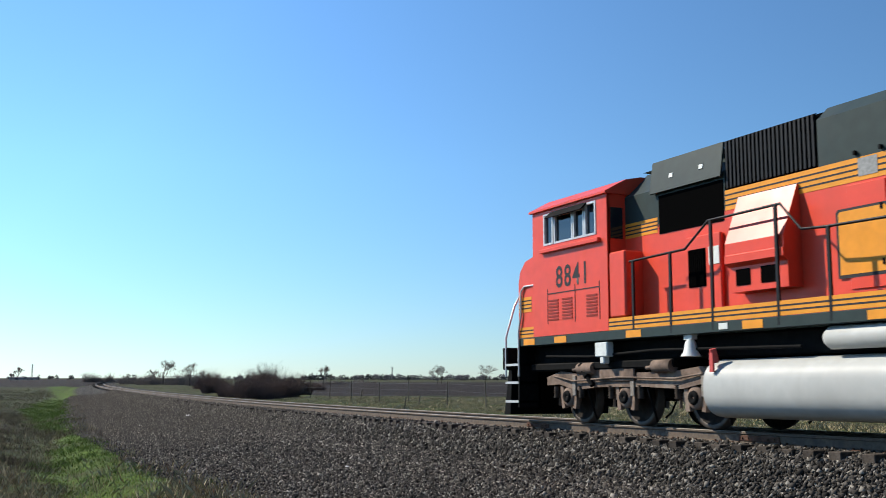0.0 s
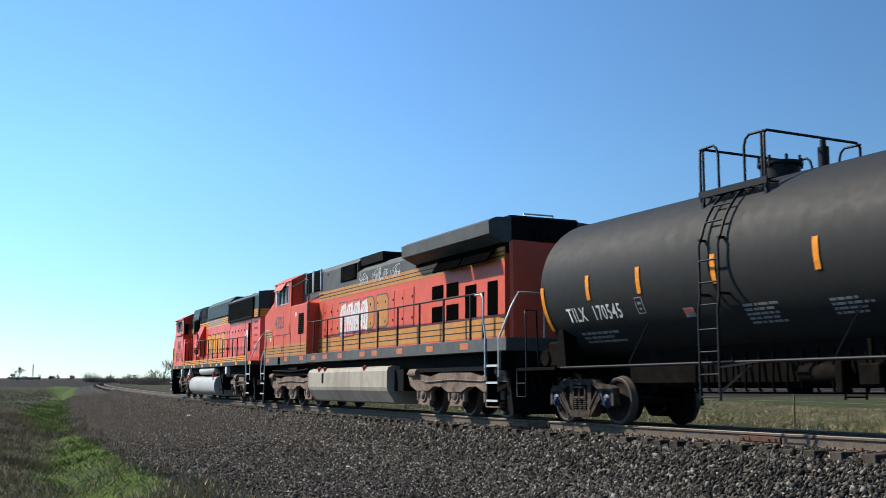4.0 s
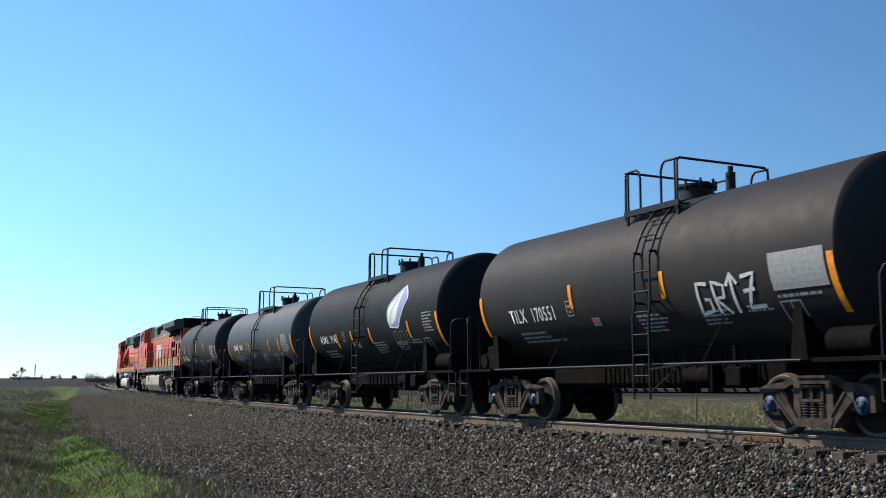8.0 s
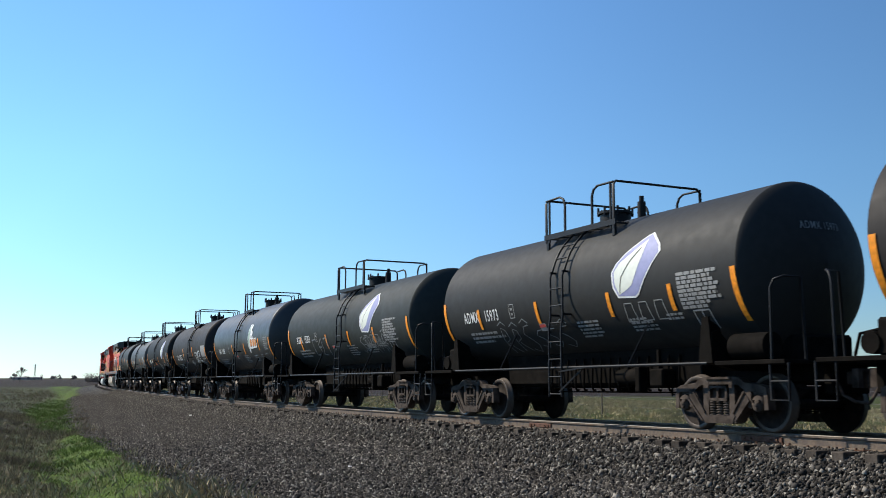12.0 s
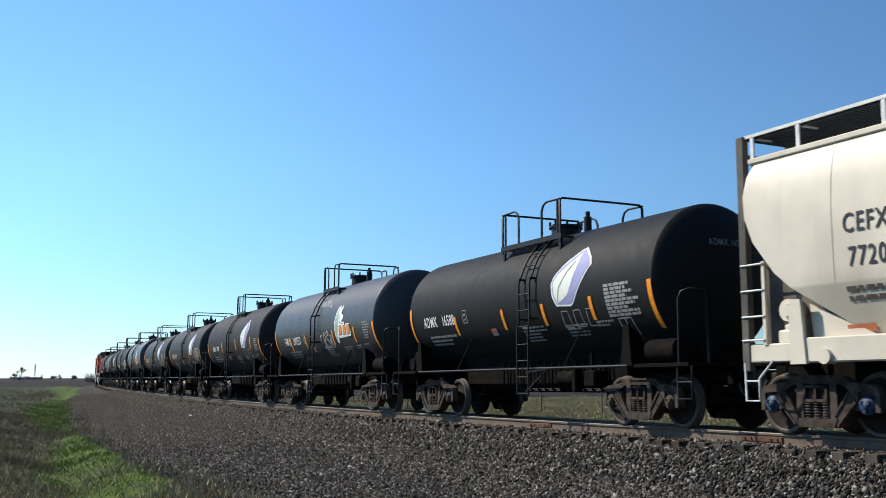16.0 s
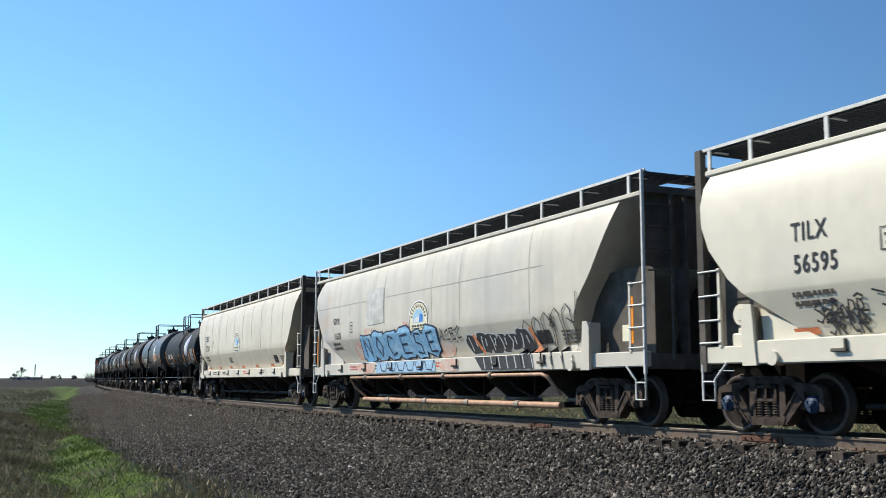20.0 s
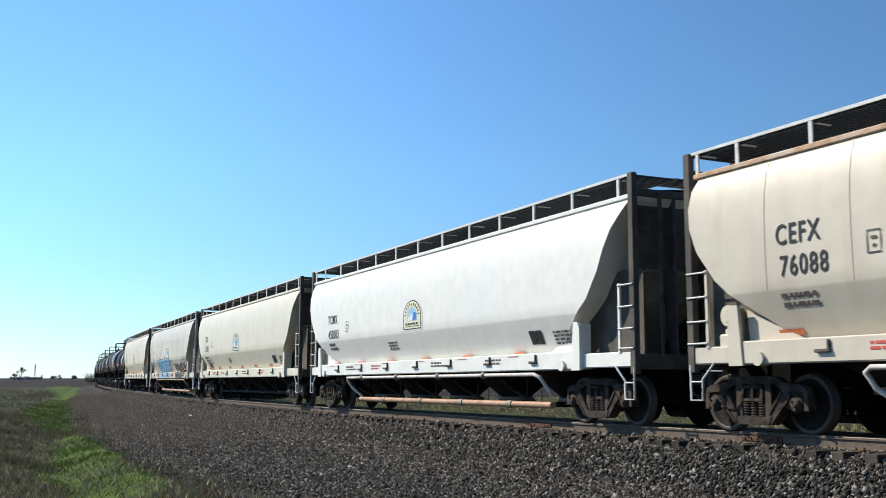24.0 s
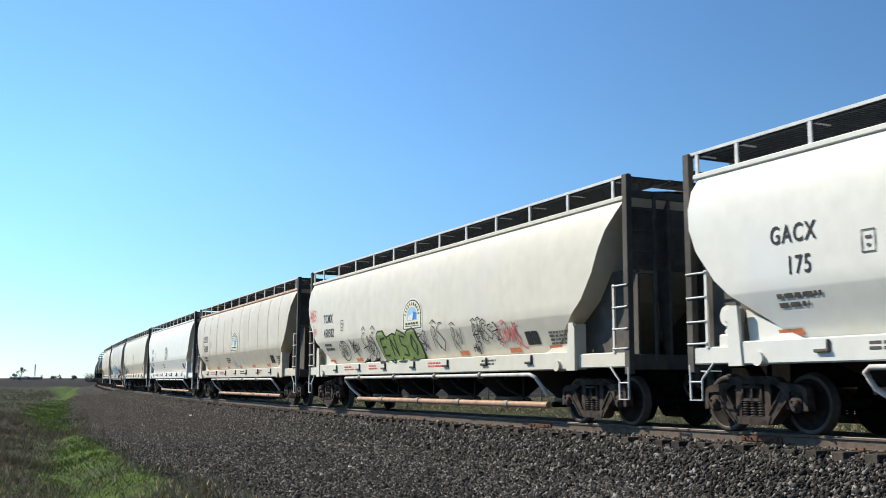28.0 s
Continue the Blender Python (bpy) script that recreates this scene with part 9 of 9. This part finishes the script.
for i, (px, dist, wpx, hpx) in enumerate(((392, 96, 60, 36), (424, 78, 66, 40), (462, 70, 84, 47), (496, 72, 76, 45), (524, 80, 60, 37), (556, 110, 44, 22), (372, 120, 50, 30), (480, 100, 70, 48))):
    x, y = at_px(px + 3, dist)
    brush("bare_brush", x, y, px_h(wpx, dist), px_h(wpx, dist) * 0.8, px_h(hpx, dist), 1300, 30 + i, "dense reddish-brown leafless brush beyond the track", M_REDTWIG, 0.011)
for i, (px, dist, wpx, hpx) in enumerate(((168, 330, 30, 20), (200, 340, 20, 14), (182, 345, 26, 12), (222, 300, 40, 14), (258, 260, 46, 18), (300, 250, 60, 22), (335, 240, 50, 20), (240, 230, 50, 16), (270, 200, 46, 20), (355, 180, 50, 24), (320, 190, 50, 18), (590, 210, 60, 12), (640, 260, 60, 10))):
    x, y = at_px(px + 3, dist)
    brush("far_brush", x, y, px_h(wpx, dist), px_h(wpx, dist) * 0.6, px_h(hpx, dist), 220, 60 + i, "hazy grey leafless brush near the horizon", M_TWIG, 0.04)


def far_tree(x, y, h, w, seed, material, label):
    """A distant tree, few pixels high: a short trunk and a ragged crown of many small clumps."""
    rng = np.random.RandomState(seed)
    t = thing("distant_tree", label, "tree", "tree line on the horizon", pose(x, y, -0.3))
    part("trunk", Geo().cyl((0, 0, 0), (0, 0, h * 0.5), 0.2, 5, 0.12), M_BARK, t)
    pts, tris = [], []
    for _ in range(70):
        a, q, u = rng.uniform(0, 6.28), math.sqrt(rng.uniform(0, 1)), rng.uniform(0.18, 1)
        c = np.array([w / 2 * q * math.cos(a) * math.sqrt(max(0.05, 1 - (u - 0.4) ** 2 * 1.8)), w / 2 * q * math.sin(a), h * u * (1 - 0.25 * q)])
        e = rng.normal(0, w * 0.085, (4, 3)) + c
        k = len(pts)
        pts.extend(e)
        tris += [(k, k + 1, k + 2), (k, k + 2, k + 3), (k, k + 3, k + 1), (k + 1, k + 3, k + 2)]
    part("crown", tri_mesh("crown", np.array(pts), np.array(tris)), material, t)
    return t


rng_far = random.Random(12)
px = 545.0
while px < 1600:
    dist = rng_far.uniform(650, 900)
    x, y = at_px(px, dist)
    h = px_h(rng_far.uniform(6, 12), dist)
    far_tree(x, y, h, h * rng_far.uniform(0.8, 1.6), rng_far.randint(0, 9999), M_FARGREEN if rng_far.random() < 0.25 else M_FARHAZE, "dark distant tree of the horizon tree line")
    px += rng_far.uniform(4, 9)
px = 330.0
while px < 545:
    dist = rng_far.uniform(600, 800)
    x, y = at_px(px, dist)
    h = px_h(rng_far.uniform(6, 11), dist)
    far_tree(x, y, h, h * rng_far.uniform(0.8, 1.5), rng_far.randint(0, 9999), M_FARHAZE, "dark distant tree of the horizon tree line")
    px += rng_far.uniform(9, 20)
for px, dist, hp, wp, m in ((233, 520, 13, 9, M_FARGREEN), (243, 522, 12, 9, M_FARGREEN), (76, 800, 12, 5, M_FARGREEN), (24, 900, 6, 9, M_FARHAZE), (50, 900, 6, 10, M_FARHAZE), (97, 880, 7, 12, M_FARHAZE), (107, 870, 9, 8, M_FARHAZE), (132, 850, 8, 12, M_FARHAZE)):
    x, y = at_px(px + 3, dist)
    far_tree(x, y, px_h(hp, dist), px_h(wp, dist), int(px), m, "dark clump of trees on the far horizon")

# a farm far off, and two steel masts
for px, dist, wp, hp in ((40, 850, 26, 4.5), (66, 860, 20, 4.0)):
    x, y = at_px(px, dist)
    f = thing("farm_building", "low pale farm shed on the horizon", "building", "far farm buildings", pose(x, y, -0.2))
    w, h = px_h(wp, dist), px_h(hp, dist)
    part("wall", Geo().box(-w / 2, w / 2, 0, 6, 0, h * 0.75), M_BARNWHITE, f)
    part("roof", Geo().prism([(-0.4, h * 0.75), (6.4, h * 0.75), (3.0, h * 1.15)], -w / 2 - 0.3, w / 2 + 0.3, "x"), M_BARNROOF, f)
    part("door", Geo().box(-1.2, 1.2, -0.06, 0.0, 0, h * 0.55), M_BARNROOF, f)


def lattice_mast(px, dist, hp, label, arms):
    x, y = at_px(px, dist)
    h, w = px_h(hp, dist), px_h(3.2, dist)
    t = thing("steel_mast", label, "mast", "", pose(x, y, -0.2))
    for a, b in ((-1, -1), (1, -1), (1, 1), (-1, 1)):
        part("leg", Geo().bar((a * w / 2, b * w / 2, 0), (a * w / 7, b * w / 7, h), 0.13, 0.13), M_MAST, t)
    for i in range(5):
        z = h * (i + 0.5) / 5.5
        k = w / 2 * (1 - z / h) + w / 7 * z / h
        part("brace", Geo().bar((-k, -k, z), (k, -k, z + h * 0.12), 0.08, 0.08).bar((k, -k, z), (-k, -k, z + h * 0.12), 0.08, 0.08), M_MAST, t)
    for z, l in arms:
        part("cross_arm", Geo().bar((-px_h(l, dist), 0, h * z), (px_h(l, dist), 0, h * z), 0.14, 0.14), M_MAST, t)


lattice_mast(699, 640, 24, "grey steel lattice power mast on the horizon", ((0.97, 3.0), (0.8, 2.4)))
lattice_mast(67, 780, 27, "thin steel mast beside far farm", ((0.95, 4.0), (0.8, 2.0)))
for px, dist in ((461, 79), (420, 150), (716, 46), (741, 50), (640, 60)):
    x, y = at_px(px + 3, dist)
    solid("leaning_stake", Geo().cyl((0, 0, -0.3), (0.12, 0, px_h(20, dist) if dist < 100 else 1.4), 0.03, 6), M_POST, "thin pale stake leaning in the grass", "stake", "stakes in the grass", m=pose(x, y, -0.2))


# pale stones lying on the gravel
rnd_pale = random.Random(17)
M_PALE = mat("pale_stone", (0.55, 0.53, 0.50), 0.8, grain=0.2, scale=20, bump=0.01)
for x, y, r in ((-11.5, 47.5, 0.15), (-11.5, 39.9, 0.10), (-18.5, 57.3, 0.12), (-1.9, 21.3, 0.06), (-0.8, 17.9, 0.05), (-6.2, 30.5, 0.06)):
    s_, d_ = along(np.array([x]), np.array([y]))
    z = float(ground_z(np.array([x]), np.array([y]), s_, d_)[0])
    g = Geo()
    v = [(r * rnd_pale.uniform(0.7, 1.2) * math.cos(a) * c, r * rnd_pale.uniform(0.7, 1.2) * math.sin(a) * c, h * r) for c, h in ((1.0, -0.3), (0.9, 0.3), (0.4, 0.6)) for a in np.arange(6) * math.pi / 3]
    g.add(v, [(i * 6 + k, i * 6 + (k + 1) % 6, (i + 1) * 6 + (k + 1) % 6, (i + 1) * 6 + k) for i in range(2) for k in range(6)] + [(12, 13, 14, 15, 16, 17)])
    solid("pale_stone", g, M_PALE, "single pale stone lying on the dark gravel", "stone", "pale stones on the gravel", m=pose(x, y, z, 0, 0, rnd_pale.uniform(0, 360)))


# ---------------------------------------------------------------- the train runs
_tt = np.linspace(0, 28, 561)
_vv = 10.805 + np.interp(_tt, [0, 5, 11, 17, 23, 28], [0, -0.229, -0.290, -0.4205, -0.7279, -0.6228])     # the train slows a little
_gg = np.concatenate([[0], np.cumsum((_vv[1:] + _vv[:-1]) / 2 * 0.05)])


def gone(t):
    return float(np.interp(t, _tt, _gg))


def roll_wheel(w, s0):
    """The wheels turn while they are near enough to be seen turning."""
    r = w.location.z
    near = [k for k in range(0, 28 * FPS + 1) if -14 < s0 + gone(k / FPS) < 40]
    if len(near) < 2:
        return
    rest = [(k / FPS, w.matrix_basis @ Matrix.Rotation((gone(k / FPS) - gone(near[0] / FPS)) / r, 4, "Y")) for k in near]
    rows = ([(0.0, rest[0][1])] if near[0] > 0 else []) + rest + ([(28.0, rest[-1][1])] if near[-1] < 28 * FPS else [])
    walk(w, rows)


def motions():
    for ob, s0, half in CARS:
        walk(ob, [(t * 0.5, track_pose(s0 + gone(t * 0.5), half)) for t in range(57)])
        for truck in ob.children:
            for w in truck.children:
                if w.name.startswith("wheelset"):
                    roll_wheel(w, s0)


motions()
